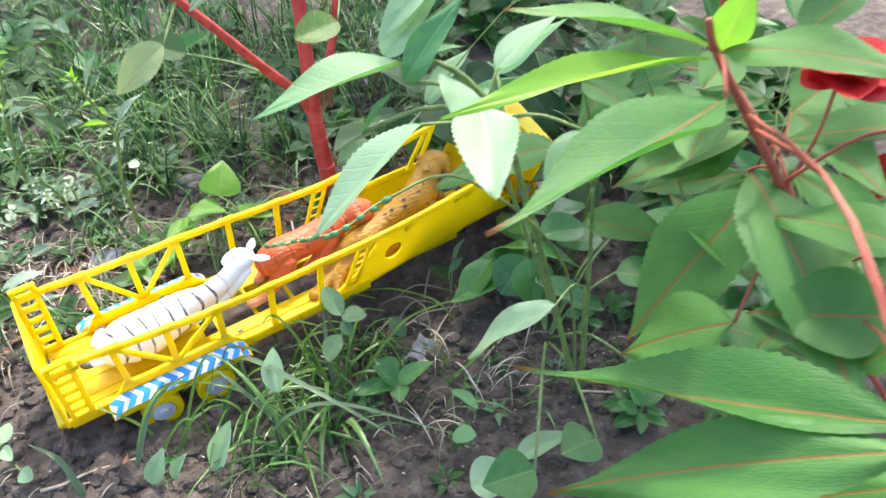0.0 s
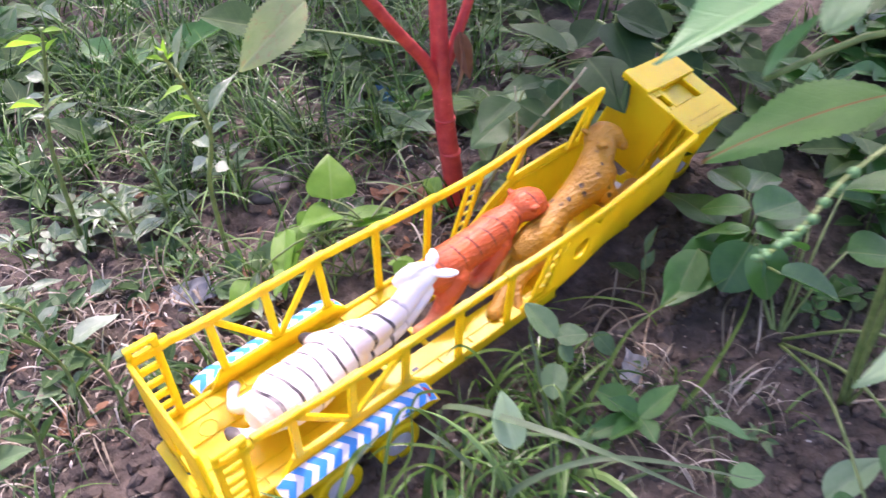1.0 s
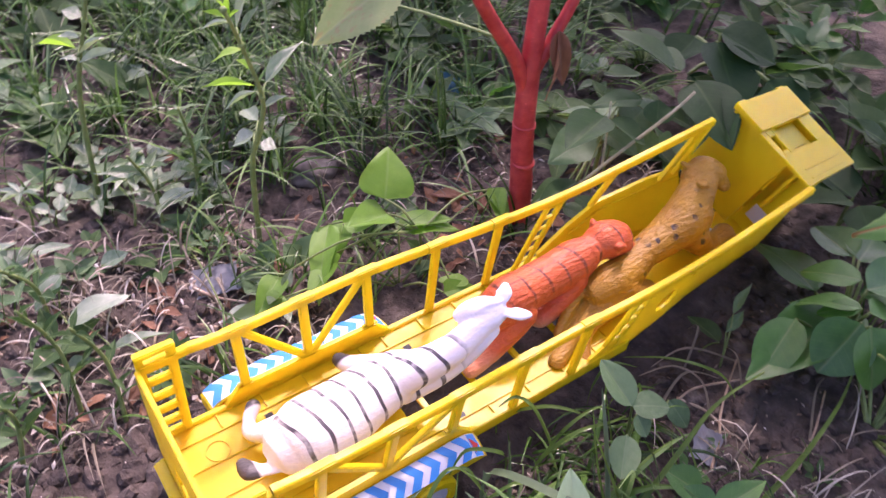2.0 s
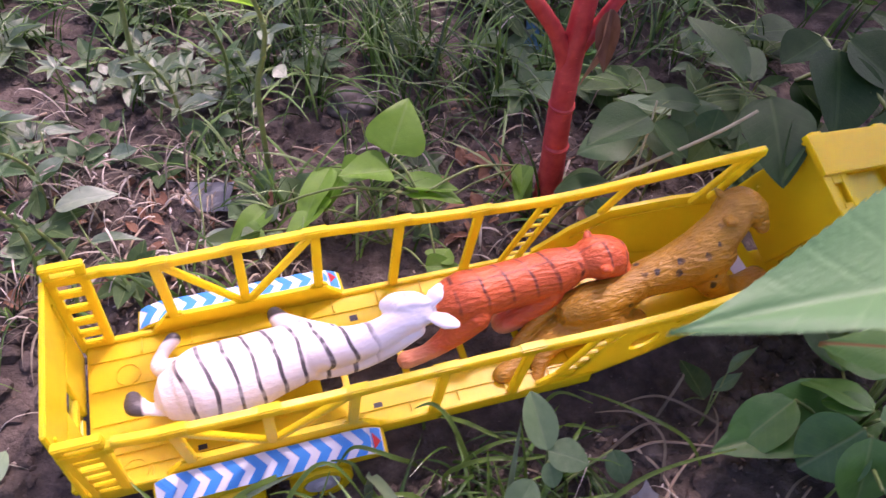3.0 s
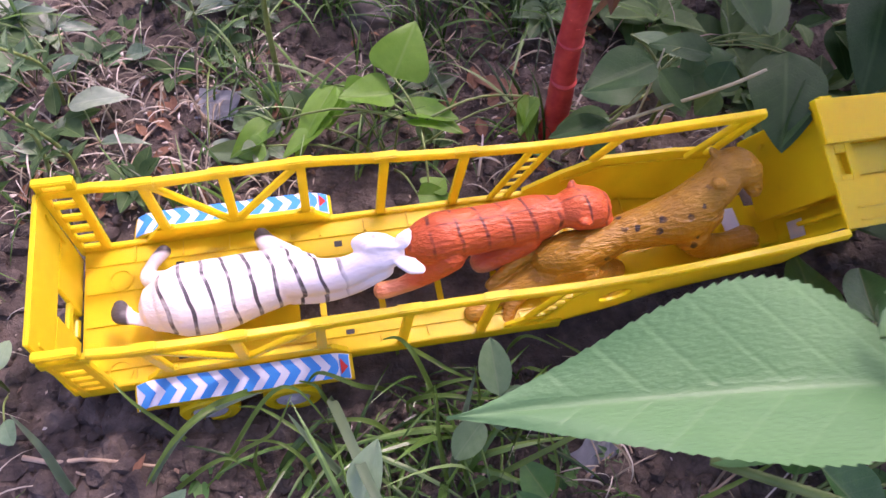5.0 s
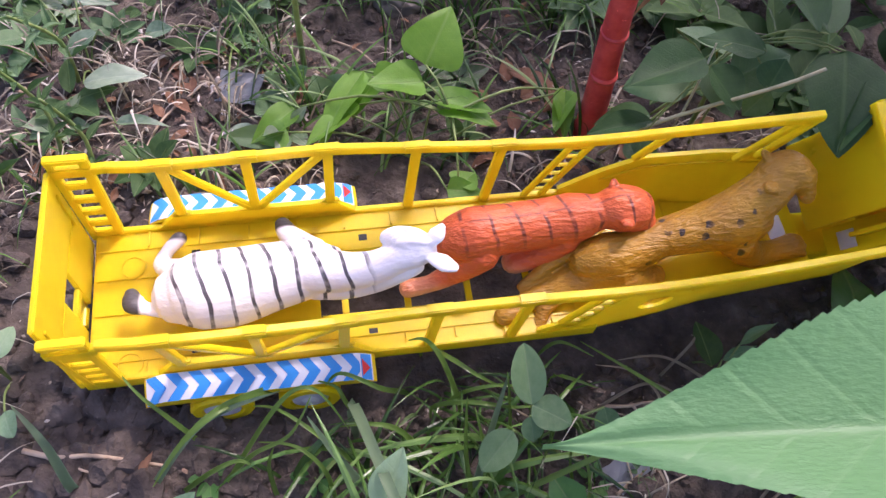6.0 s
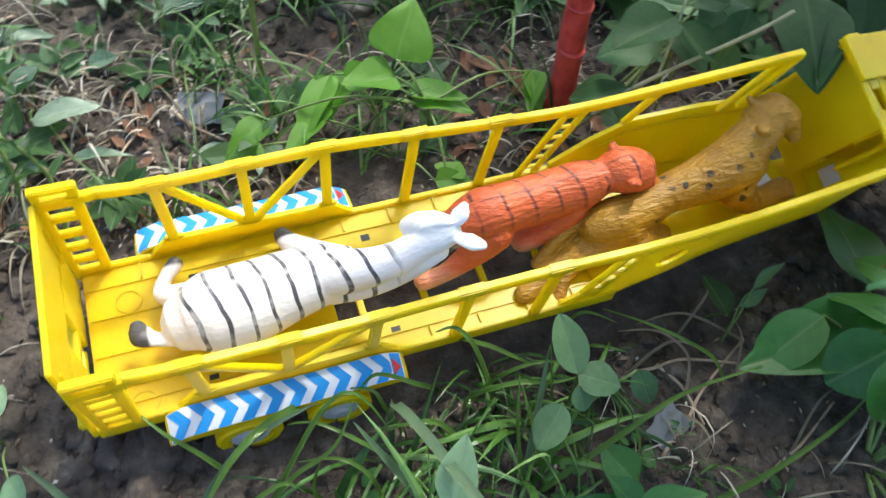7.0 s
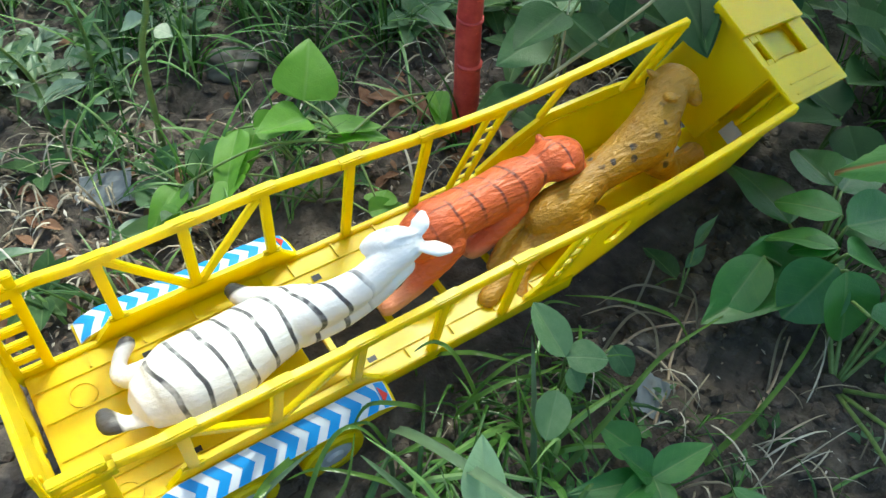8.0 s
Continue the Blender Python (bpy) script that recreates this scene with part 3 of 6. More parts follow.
# ---- toy truck in front of the trailer ----
def build_truck():
    t = thing("toy_truck", (0.51, 0.01, GROUND), "yellow plastic toy truck cab tipped nose down before the trailer", "toy truck")
    m = pose(0.469, -0.0315, 0.068, 19.1, 10.9, 6.9)
    L, W = 0.083, 0.083

    def cab(name, boxes, mat_, parent, label=""):
        bm = bmesh.new()
        for lo, hi, bev in boxes:
            box(bm, lo, hi, bev, m)
        return part(name, bm, mat_, parent, label)
    body = cab("cab_body", [((0.002, 0.023, -0.075), (0.005, W - 0.002, -0.002), 0.0006)], YELLOW, t)
    cab("door_post", [((0.002, 0.002, -0.075), (0.005, 0.0045, -0.002), 0.0006)], YELLOW, body)
    for lo, hi in (((0.005, W - 0.005), (L - 0.004, W - 0.002)), ((L - 0.006, 0.005), (L - 0.003, W - 0.005))):
        cab("cab_wall", [((*lo, -0.075), (*hi, -0.002), 0.0006)], YELLOW, t)
    cab("cab_wall", [((0.005, 0.012, -0.045), (L - 0.004, 0.015, -0.002), 0.0006)], YELLOW, t)
    # roof: a far strip, a sunken middle with a recess, a near strip
    roof = cab("roof", [((0, 0, -0.003), (L, 0.030, 0.0), 0.0006)], YELLOW, t)
    for lo, hi in (((0, 0.054, -0.003), (L, W, 0.0022)), ((0, 0.030, -0.003), (0.007, 0.054, -0.0006)), ((0.007, 0.030, -0.003), (0.016, 0.034, -0.0006)), ((0.007, 0.048, -0.003), (0.016, 0.054, -0.0006)),
                   ((0.016, 0.030, -0.003), (0.022, 0.054, -0.0006)), ((0.007, 0.034, -0.007), (0.016, 0.048, -0.005)), ((0.062, 0.030, -0.003), (L, 0.054, -0.0006)), ((0.022, 0.030, -0.009), (0.062, 0.054, -0.006))):
        cab("roof_panel", [(lo, hi, 0.0004)], YELLOW, roof)
    cab("hatch", [((0.026, 0.033, -0.006), (0.058, 0.051, -0.0048), 0.0004)], YELLOW, roof)
    for y in (0.004, 0.012):
        cab("roof_rib", [((0.012, y, 0.0), (L - 0.012, y + 0.0012, 0.0008), 0.0002)], YELLOW, roof)
    cab("visor", [((L, 0.004, -0.008), (L + 0.006, W - 0.004, -0.004), 0.001)], YELLOW, roof)
    for x in (0.006, 0.07):
        cab("marker", [((x, W, -0.004), (x + 0.01, W + 0.002, 0.001), 0.0005)], YELLOW, roof)
    bm = bmesh.new()
    box(bm, (0.42, 0.008, -0.030), (0.51, 0.040, -0.016), 0.002)
    chassis = part("chassis", bm, YELLOW, t)
    bm = bmesh.new()
    box(bm, (0.456, 0.002, -0.016), (0.486, 0.020, -0.006), 0.001)
    part("hitch_plate", bm, YELLOW, chassis)
    panel = cab("rear_panel", [((0.0185, 0.0045, -0.078), (0.0205, 0.0230, -0.003), 0.0004)], YELLOW, body)
    cab("sticker", [((0.0178, 0.0065, -0.066), (0.0185, 0.0185, -0.052), 0.0002)], WHITE_STICKER, panel, "torn white sticker on the rear panel")
    for x in (0.440, 0.535):
        for y, sign in ((0.040, 1), (0.022, -1)):
            wheel(t, (x, y, GROUND + 0.019), 0.019, 0.014, sign)


build_truck()


# ---- toy animals ----
def coat(name, base, shade, dark, scale, duty, distort, mask=None, spots=False, black=(), fur=0.8, gap=0.55, spine=None):
    """Moulded plastic coat: stripes or spots over a two-tone base, with a fine combed relief."""
    m, n, l, b = shader(name)
    c = n.new("ShaderNodeTexCoord")
    xyz = n.new("ShaderNodeSeparateXYZ")
    l.new(c.outputs["Object"], xyz.inputs[0])
    t = noise_tex(n, l, 40, 4)
    r = ramp(n, [(0.35, shade), (0.62, base)])
    l.new(t.outputs[0], r.inputs[0])
    if spots:
        v = n.new("ShaderNodeTexVoronoi")
        v.inputs["Scale"].default_value, v.inputs["Randomness"].default_value = scale, 0.9
        l.new(c.outputs["Object"], v.inputs["Vector"])
        f = ramp(n, [(duty, (1, 1, 1)), (duty + 0.05, (0, 0, 0))])
        l.new(v.outputs["Distance"], f.inputs[0])
        warp = noise_tex(n, l, 150, 2)
        shift = n.new("ShaderNodeVectorMath"); shift.operation = "MULTIPLY_ADD"
        shift.inputs[1].default_value = (0.006, 0.006, 0.006)
        l.new(warp.outputs["Color"], shift.inputs[0]); l.new(c.outputs["Object"], shift.inputs[2])
        l.new(shift.outputs[0], v.inputs["Vector"])
    else:
        v = n.new("ShaderNodeTexWave")
        v.wave_type, v.bands_direction = "BANDS", "X"
        v.inputs["Scale"].default_value, v.inputs["Distortion"].default_value = scale, distort
        v.inputs["Detail Scale"].default_value = 1.2
        mp = n.new("ShaderNodeMapping")
        mp.inputs["Rotation"].default_value = (0, 0, radians(-14))
        l.new(c.outputs["Object"], mp.inputs[0])
        l.new(mp.outputs[0], v.inputs["Vector"])
        f = ramp(n, [(1 - duty - 0.06, (0, 0, 0)), (1 - duty, (1, 1, 1))])
        l.new(v.outputs["Fac"], f.inputs[0])
    fac = f.outputs[0]
    for axis, lo, hi in mask or ():
        g = n.new("ShaderNodeMapRange")
        g.inputs[1].default_value, g.inputs[2].default_value = lo, hi
        l.new(xyz.outputs[axis], g.inputs[0])
        k = n.new("ShaderNodeMath"); k.operation = "MULTIPLY"
        l.new(fac, k.inputs[0]); l.new(g.outputs[0], k.inputs[1])
        fac = k.outputs[0]
    if spine:
        # a thin dark line along the ridge of the back
        slope, offset, low, high = spine
        k = n.new("ShaderNodeMath"); k.operation = "MULTIPLY_ADD"
        k.inputs[1].default_value, k.inputs[2].default_value = -slope, -offset
        l.new(xyz.outputs[0], k.inputs[0])
        d = n.new("ShaderNodeMath"); d.operation = "ADD"
        l.new(k.outputs[0], d.inputs[0]); l.new(xyz.outputs[1], d.inputs[1])
        ab = n.new("ShaderNodeMath"); ab.operation = "ABSOLUTE"
        l.new(d.outputs[0], ab.inputs[0])
        g = n.new("ShaderNodeMapRange")
        g.inputs[1].default_value, g.inputs[2].default_value, g.inputs[3].default_value, g.inputs[4].default_value = 0.0002, 0.0010, 0.7, 0.0
        l.new(ab.outputs[0], g.inputs[0])
        h = n.new("ShaderNodeMapRange")
        h.inputs[1].default_value, h.inputs[2].default_value = low, high
        l.new(xyz.outputs[2], h.inputs[0])
        k = n.new("ShaderNodeMath"); k.operation = "MULTIPLY"
        l.new(g.outputs[0], k.inputs[0]); l.new(h.outputs[0], k.inputs[1])
        m2 = n.new("ShaderNodeMath"); m2.operation = "MAXIMUM"
        l.new(fac, m2.inputs[0]); l.new(k.outputs[0], m2.inputs[1])
        fac = m2.outputs[0]
    brk = noise_tex(n, l, 120, 2)
    soft = n.new("ShaderNodeMath"); soft.operation = "MULTIPLY"
    br = ramp(n, [(0.36, (gap, gap, gap)), (0.54, (1, 1, 1))])
    l.new(brk.outputs[0], br.inputs[0])
    l.new(fac, soft.inputs[0]); l.new(br.outputs[0], soft.inputs[1])
    col = mixcol(n, l, soft.outputs[0], r.outputs[0], dark)
    for axis, lo, hi, tone in black:
        g = n.new("ShaderNodeMapRange")
        g.inputs[1].default_value, g.inputs[2].default_value = lo, hi
        l.new(xyz.outputs[axis], g.inputs[0])
        col = mixcol(n, l, g.outputs[0], col, tone)
    l.new(col, b.inputs["Base Color"])
    b.inputs["Roughness"].default_value = 0.42
    hair = n.new("ShaderNodeTexNoise")
    hair.inputs["Scale"].default_value, hair.inputs["Detail"].default_value = 1.0, 3
    mp = n.new("ShaderNodeMapping")
    mp.inputs["Scale"].default_value = (160, 420, 420)
    mp.inputs["Rotation"].default_value = (0.2, 0.3, 0.5)
    l.new(c.outputs["Object"], mp.inputs[0]); l.new(mp.outputs[0], hair.inputs["Vector"])
    bump(n, l, hair.outputs[0], b, fur, 0.0022)
    return m


def toy_animal(name, at, label, limbs, material, voxel=0.00095):
    """One closed mesh: tapered limbs grown together."""
    bm = bmesh.new()
    for pts, radii, squash in limbs:
        n = max(14, 9 * len(pts))
        rr = [float(v) for v in np.interp(np.linspace(0, 1, n), np.linspace(0, 1, len(radii)), radii)]
        p = spline(pts, n)
        d0, d1 = (p[0] - p[1]).normalized(), (p[-1] - p[-2]).normalized()
        p = [p[0] + d0 * rr[0] * 0.8, p[0] + d0 * rr[0] * 0.5] + p + [p[-1] + d1 * rr[-1] * 0.5, p[-1] + d1 * rr[-1] * 0.8]
        rr = [rr[0] * 0.35, rr[0] * 0.8] + rr + [rr[-1] * 0.8, rr[-1] * 0.35]
        tube(bm, p, rr, 30, True, squash)
    ob = part(name, bm, material, None, "", True)
    ob.matrix_basis = Matrix.Translation(at)
    for v in ob.data.vertices:
        v.co -= Vector(at)
    tagged(ob, label, "toy animal", "toy animals in the trailer")
    rm = ob.modifiers.new("grow", "REMESH")
    rm.mode, rm.voxel_size, rm.use_smooth_shade = "VOXEL", voxel, True
    sm = ob.modifiers.new("soften", "SMOOTH")
    sm.factor, sm.iterations = 0.5, 7
    return ob


ZEBRA = coat("zebra_coat", (0.86, 0.84, 0.81), (0.82, 0.79, 0.75), (0.07, 0.066, 0.07), 25, 0.042, 2.4,
             [(0, 0.012, 0.018), (0, 0.128, 0.122), (1, 0.034, 0.026)], False,
             [(2, 0.016, 0.006, (0.60, 0.42, 0.28)), (1, 0.0445, 0.0465, (0.05, 0.045, 0.045)), (0, -0.0035, -0.0055, (0.06, 0.055, 0.055))], 0.3)
TIGER = coat("tiger_coat", (0.66, 0.125, 0.028), (0.57, 0.10, 0.024), (0.16, 0.03, 0.016), 20, 0.010, 3.2, [(2, 0.034, 0.046)], False,
             [(2, 0.014, 0.006, (0.60, 0.30, 0.15))], 0.75, 0.0, (0.05, -0.001, 0.046, 0.050))
LEOPARD = coat("leopard_coat", (0.42, 0.215, 0.010), (0.31, 0.15, 0.009), (0.03, 0.017, 0.01), 78, 0.15, 0, [(0, -0.030, -0.012), (0, 0.062, 0.050)], True, (), 0.95)

ZEBRA_BODY = [
    ([(0.0570, 0.0030, 0.024), (0.0684, 0.0036, 0.026), (0.0884, 0.0043, 0.026), (0.1105, 0.0078, 0.027), (0.1298, 0.0091, 0.029), (0.1408, 0.0074, 0.032)], [0.0175, 0.0230, 0.0233, 0.0205, 0.0180, 0.0147], 0.92),
    ([(0.1329, 0.0071, 0.032), (0.1508, -0.0024, 0.044), (0.1669, -0.0076, 0.056), (0.1816, -0.0076, 0.066), (0.1902, -0.0083, 0.070)], [0.0155, 0.0122, 0.0102, 0.0095, 0.0092], 0.85),
    ([(0.1340, 0.0000, 0.020), (0.1530, -0.0080, 0.032), (0.1720, -0.0120, 0.046), (0.1900, -0.0120, 0.060)], [0.0070, 0.0060, 0.0055, 0.0050], 0.8),
    ([(0.1930, -0.0077, 0.071), (0.1870, -0.0034, 0.072), (0.1805, 0.0015, 0.070), (0.1755, 0.0045, 0.066)], [0.0092, 0.0092, 0.0070, 0.0048], 0.9)]
ZEBRA_LIMBS = [
    ([(0.1959, -0.0075, 0.077), (0.2005, -0.0050, 0.081), (0.2033, -0.0020, 0.083)], [0.0038, 0.0056, 0.0030], 0.42),
    ([(0.1966, -0.0144, 0.074), (0.2028, -0.0180, 0.073), (0.2078, -0.0205, 0.072)], [0.0040, 0.0060, 0.0038], 0.45),
    ([(0.1800, -0.0050, 0.0765), (0.1870, -0.0065, 0.0800), (0.1950, -0.0085, 0.0800)], [0.0018, 0.0024, 0.0018], 0.6),
    ([(0.1845, 0.0010, 0.0795), (0.1862, 0.0000, 0.0800)], [0.0014, 0.0014], 0.8),
    ([(0.0612, -0.0067, 0.022), (0.0492, -0.0049, 0.022), (0.0387, -0.0021, 0.022), (0.0321, 0.0016, 0.022), (0.0303, 0.0081, 0.022)], [0.0082, 0.0046, 0.0043, 0.0070, 0.0042], 0.6),
    ([(0.0617, 0.0189, 0.020), (0.0460, 0.0279, 0.014), (0.0471, 0.0382, 0.012), (0.0545, 0.0481, 0.011)], [0.0098, 0.0056, 0.0040, 0.0048], 0.9)]
ZEBRA_PAWS = [
    ([(0.1324, 0.0229, 0.022), (0.1205, 0.0414, 0.014), (0.1162, 0.0511, 0.012)], [0.0112, 0.0068, 0.0050], 0.9)]
toy_animal("toy_zebra", (0.04, 0.0, 0.0), "white plastic toy zebra with black stripes lying on its side", ZEBRA_BODY + ZEBRA_LIMBS + ZEBRA_PAWS, ZEBRA, 0.0008)
TIGER_BODY = [
    ([(0.2163, 0.0172, 0.032), (0.2287, 0.0178, 0.036), (0.2459, 0.0193, 0.036), (0.2703, 0.0207, 0.036), (0.2890, 0.0213, 0.038), (0.3005, 0.0215, 0.041)], [0.0140, 0.0166, 0.0152, 0.0150, 0.0156, 0.0125], 1.0),
    ([(0.2982, 0.0204, 0.042), (0.3065, 0.0214, 0.043), (0.3160, 0.0212, 0.045), (0.3270, 0.0205, 0.043)], [0.0120, 0.0112, 0.0150, 0.0142], 0.95),
    ([(0.3300, 0.0175, 0.039), (0.3350, 0.0125, 0.033)], [0.0108, 0.0078], 0.9),
    ([(0.3150, 0.0310, 0.050), (0.3142, 0.0325, 0.0535)], [0.0056, 0.0046], 0.6),
    ([(0.3176, 0.0080, 0.050), (0.3160, 0.0055, 0.0525)], [0.0050, 0.0040], 0.6),
    ([(0.2330, 0.0090, 0.030), (0.2250, 0.0070, 0.022), (0.2140, 0.0050, 0.012), (0.2020, 0.0030, 0.006), (0.1880, 0.0015, 0.005)], [0.0125, 0.0105, 0.0074, 0.0056, 0.0060], 0.9)]
TIGER_LIMBS = [
    ([(0.2240, 0.0240, 0.028), (0.2180, 0.0290, 0.014), (0.2060, 0.0290, 0.005)], [0.0110, 0.0070, 0.0058], 0.9),
    ([(0.2850, 0.0150, 0.030), (0.2760, 0.0130, 0.019), (0.2640, 0.0120, 0.010), (0.2550, 0.0115, 0.007)], [0.0120, 0.0102, 0.0086, 0.0080], 0.9),
    ([(0.2960, 0.0320, 0.028), (0.2990, 0.0350, 0.015), (0.3030, 0.0360, 0.005)], [0.0100, 0.0070, 0.0060], 0.9),
    ([(0.3340, 0.0150, 0.0405), (0.3362, 0.0125, 0.0385)], [0.0030, 0.0026], 0.8)]
toy_animal("toy_tiger", (0.26, 0.02, 0.0), "orange plastic toy tiger with thin dark stripes standing in the trailer", TIGER_BODY + TIGER_LIMBS, TIGER, 0.0008)
LEOPARD_BODY = [
    ([(0.2960, 0.0010, 0.022), (0.3092, 0.0001, 0.025), (0.3248, 0.0012, 0.027), (0.3425, 0.0052, 0.031), (0.3631, 0.0066, 0.035), (0.3815, 0.0075, 0.040), (0.3957, 0.0101, 0.043)], [0.0120, 0.0150, 0.0140, 0.0122, 0.0146, 0.0182, 0.0178], 0.92),
    ([(0.3872, 0.0091, 0.045), (0.4020, 0.0161, 0.054), (0.4122, 0.0216, 0.060)], [0.0168, 0.0145, 0.0130], 0.88),
    ([(0.4097, 0.0240, 0.060), (0.4190, 0.0262, 0.062), (0.4269, 0.0222, 0.060)], [0.0130, 0.0136, 0.0112], 0.9),
    ([(0.4274, 0.0212, 0.059), (0.4300, 0.0147, 0.055), (0.4304, 0.0121, 0.0535)], [0.0096, 0.0066, 0.0054], 0.85),
    ([(0.4068, 0.0330, 0.067), (0.4040, 0.0348, 0.0695)], [0.0052, 0.0038], 0.55),
    ([(0.4020, 0.0125, 0.067), (0.3985, 0.0110, 0.0690)], [0.0052, 0.0036], 0.55)]
LEOPARD_LIMBS = [
    ([(0.4268, 0.0310, 0.0640), (0.4280, 0.0300, 0.0640)], [0.0028, 0.0024], 0.8),
    ([(0.3160, -0.0040, 0.021), (0.3040, -0.0050, 0.017), (0.2902, -0.0041, 0.011), (0.2725, -0.0090, 0.006), (0.2532, -0.0181, 0.003), (0.2437, -0.0222, 0.002)], [0.0150, 0.0122, 0.0090, 0.0064, 0.0064, 0.0062], 0.9),
    ([(0.3180, -0.0080, 0.017), (0.3040, -0.0085, 0.013), (0.2838, -0.0109, 0.008), (0.2710, -0.0192, 0.002), (0.2651, -0.0296, -0.004)], [0.0135, 0.0110, 0.0076, 0.0052, 0.0048], 0.9),
    ([(0.2980, 0.0050, 0.026), (0.2850, 0.0060, 0.020), (0.2710, 0.0010, 0.012), (0.2580, -0.0060, 0.006)], [0.0070, 0.0046, 0.0040, 0.0036], 1.0),
    ([(0.3200, -0.0085, 0.016), (0.3320, -0.0085, 0.010), (0.3440, -0.0070, 0.007)], [0.0140, 0.0110, 0.0070], 0.85)]
LEOPARD_PAWS = [
    ([(0.3900, 0.0000, 0.032), (0.3980, -0.0030, 0.022), (0.4080, -0.0030, 0.014), (0.4242, -0.0001, 0.009), (0.4393, 0.0022, 0.009)], [0.0150, 0.0115, 0.0088, 0.0072, 0.0086], 0.85),
    ([(0.4020, 0.0230, 0.036), (0.4130, 0.0260, 0.022), (0.4240, 0.0240, 0.012)], [0.0110, 0.0078, 0.0066], 0.9),
    ([(0.4410, 0.0060, 0.008), (0.4460, 0.0075, 0.007)], [0.0038, 0.0030], 0.8),
    ([(0.4410, 0.0020, 0.008), (0.4470, 0.0022, 0.007)], [0.0038, 0.0030], 0.8),
    ([(0.4400, -0.0020, 0.008), (0.4450, -0.0030, 0.007)], [0.0038, 0.0030], 0.8)]
toy_animal("toy_leopard", (0.34, 0.0, 0.0), "ochre plastic toy leopard with dark spots crouching beside the tiger", LEOPARD_BODY + LEOPARD_LIMBS + LEOPARD_PAWS, LEOPARD, 0.0008)


# ---- plants ----
def leaf_mesh(name, n, m, outline, fold, curl, ripple, teeth=0, tooth=0.0, twist=0.0):
    """A leaf along x from 0 to 1, its half width up to 0.5 along y."""
    verts, faces = [], []
    for i in range(n + 1):
        s = i / n
        w = 0.5 * outline(s)
        if teeth:
            w *= 1 - tooth * ((s * teeth) % 1.0)
        for j in range(-m, m + 1):
            f = j / m
            y = f * w
            x = s - (0.10 * abs(f) * math.sin(math.pi * s) if teeth else 0.0) * 0.3
            z = fold * abs(y) - curl * s * s + ripple * math.sin(9 * s + 3 * f) * abs(f) + twist * f * (s - 0.4) * w
            verts.append((x, y, z))
    k = 2 * m + 1
    for i in range(n):
        for j in range(k - 1):
            faces.append((i * k + j, (i + 1) * k + j, (i + 1) * k + j + 1, i * k + j + 1))
    me = bpy.data.meshes.new(name)
    me.from_pydata(verts, [], faces)
    me.shade_smooth()
    return me


def ovate(s):
    return max(0.012, math.sin(math.pi * min(1, s ** 0.72)) ** 0.85)


def lance(s):
    return max(0.012, math.sin(math.pi * s ** 0.8) ** 1.25)


def heart(s):
    return max(0.012, math.sin(math.pi * min(1.0, s ** 0.5)) ** 0.8)


def drawn_out(s):
    """Broad near the stalk, with a long thin tip."""
    return max(0.012, math.sin(math.pi * min(1.0, s ** 0.62)) ** 1.25)


def round_leaf(s):
    return max(0.012, math.sin(math.pi * s ** 0.85) ** 0.62)


MESHES = {}


def leaf_variant(kind, k):
    """One of three curls of a leaf shape; each material gets its own copy."""
    shape = {"ovate": (ovate, 14, 4, 0), "lance": (lance, 14, 3, 0), "heart": (heart, 14, 4, 0), "round": (round_leaf, 14, 4, 0), "saw": (lance, 84, 6, 28), "sawwide": (ovate, 60, 6, 20), "mint": (drawn_out, 136, 8, 34)}[kind]
    curl, fold, ripple = ((0.10, 0.22, 0.010), (0.22, 0.10, 0.022), (-0.06, 0.30, 0.014))[k]
    fold *= {"saw": 0.5, "sawwide": 0.7}.get(kind, 1.0)
    return leaf_mesh(kind, shape[1], shape[2], shape[0], fold, curl, ripple, shape[3], {"saw": 0.09, "mint": 0.05}.get(kind, 0.13), 0.25 * (k - 1))


def add_leaf(parent, kind, material, base, tip, width, up=None, name="leaf", k=None, label=""):
    base, tip = Vector(base), Vector(tip)
    d = tip - base
    length = max(d.length, 1e-4)
    d.normalize()
    if up is None:
        up = Vector((random.uniform(-0.35, 0.35), random.uniform(-0.35, 0.25), 1))
    up = Vector(up)
    side = up.cross(d)
    if side.length < 1e-3:
        side = Vector((1, 0, 0)).cross(d)
    side.normalize()
    normal = d.cross(side)
    k = random.randrange(3) if k is None else k
    key = (kind, k, material.name)
    if key not in MESHES:
        MESHES[key] = leaf_variant(kind, k)
        MESHES[key].materials.append(material)
    ob = new(name, MESHES[key])
    m = Matrix((d, side, normal)).transposed().to_4x4()
    ob.parent = parent
    ob.matrix_basis = Matrix.Translation(base - BASE[parent.name]) @ m @ Matrix.Diagonal((length, width, length, 1))
    return tagged(ob, label)


def stem(parent, pts, r0, r1, material, name="stem", n=12, seg=8):
    bm = bmesh.new()
    p = spline(pts, n)
    tube(bm, p, [lerp(r0, r1, i / (n - 1)) for i in range(n)], seg)
    return part(name, bm, material, parent, smooth=True)


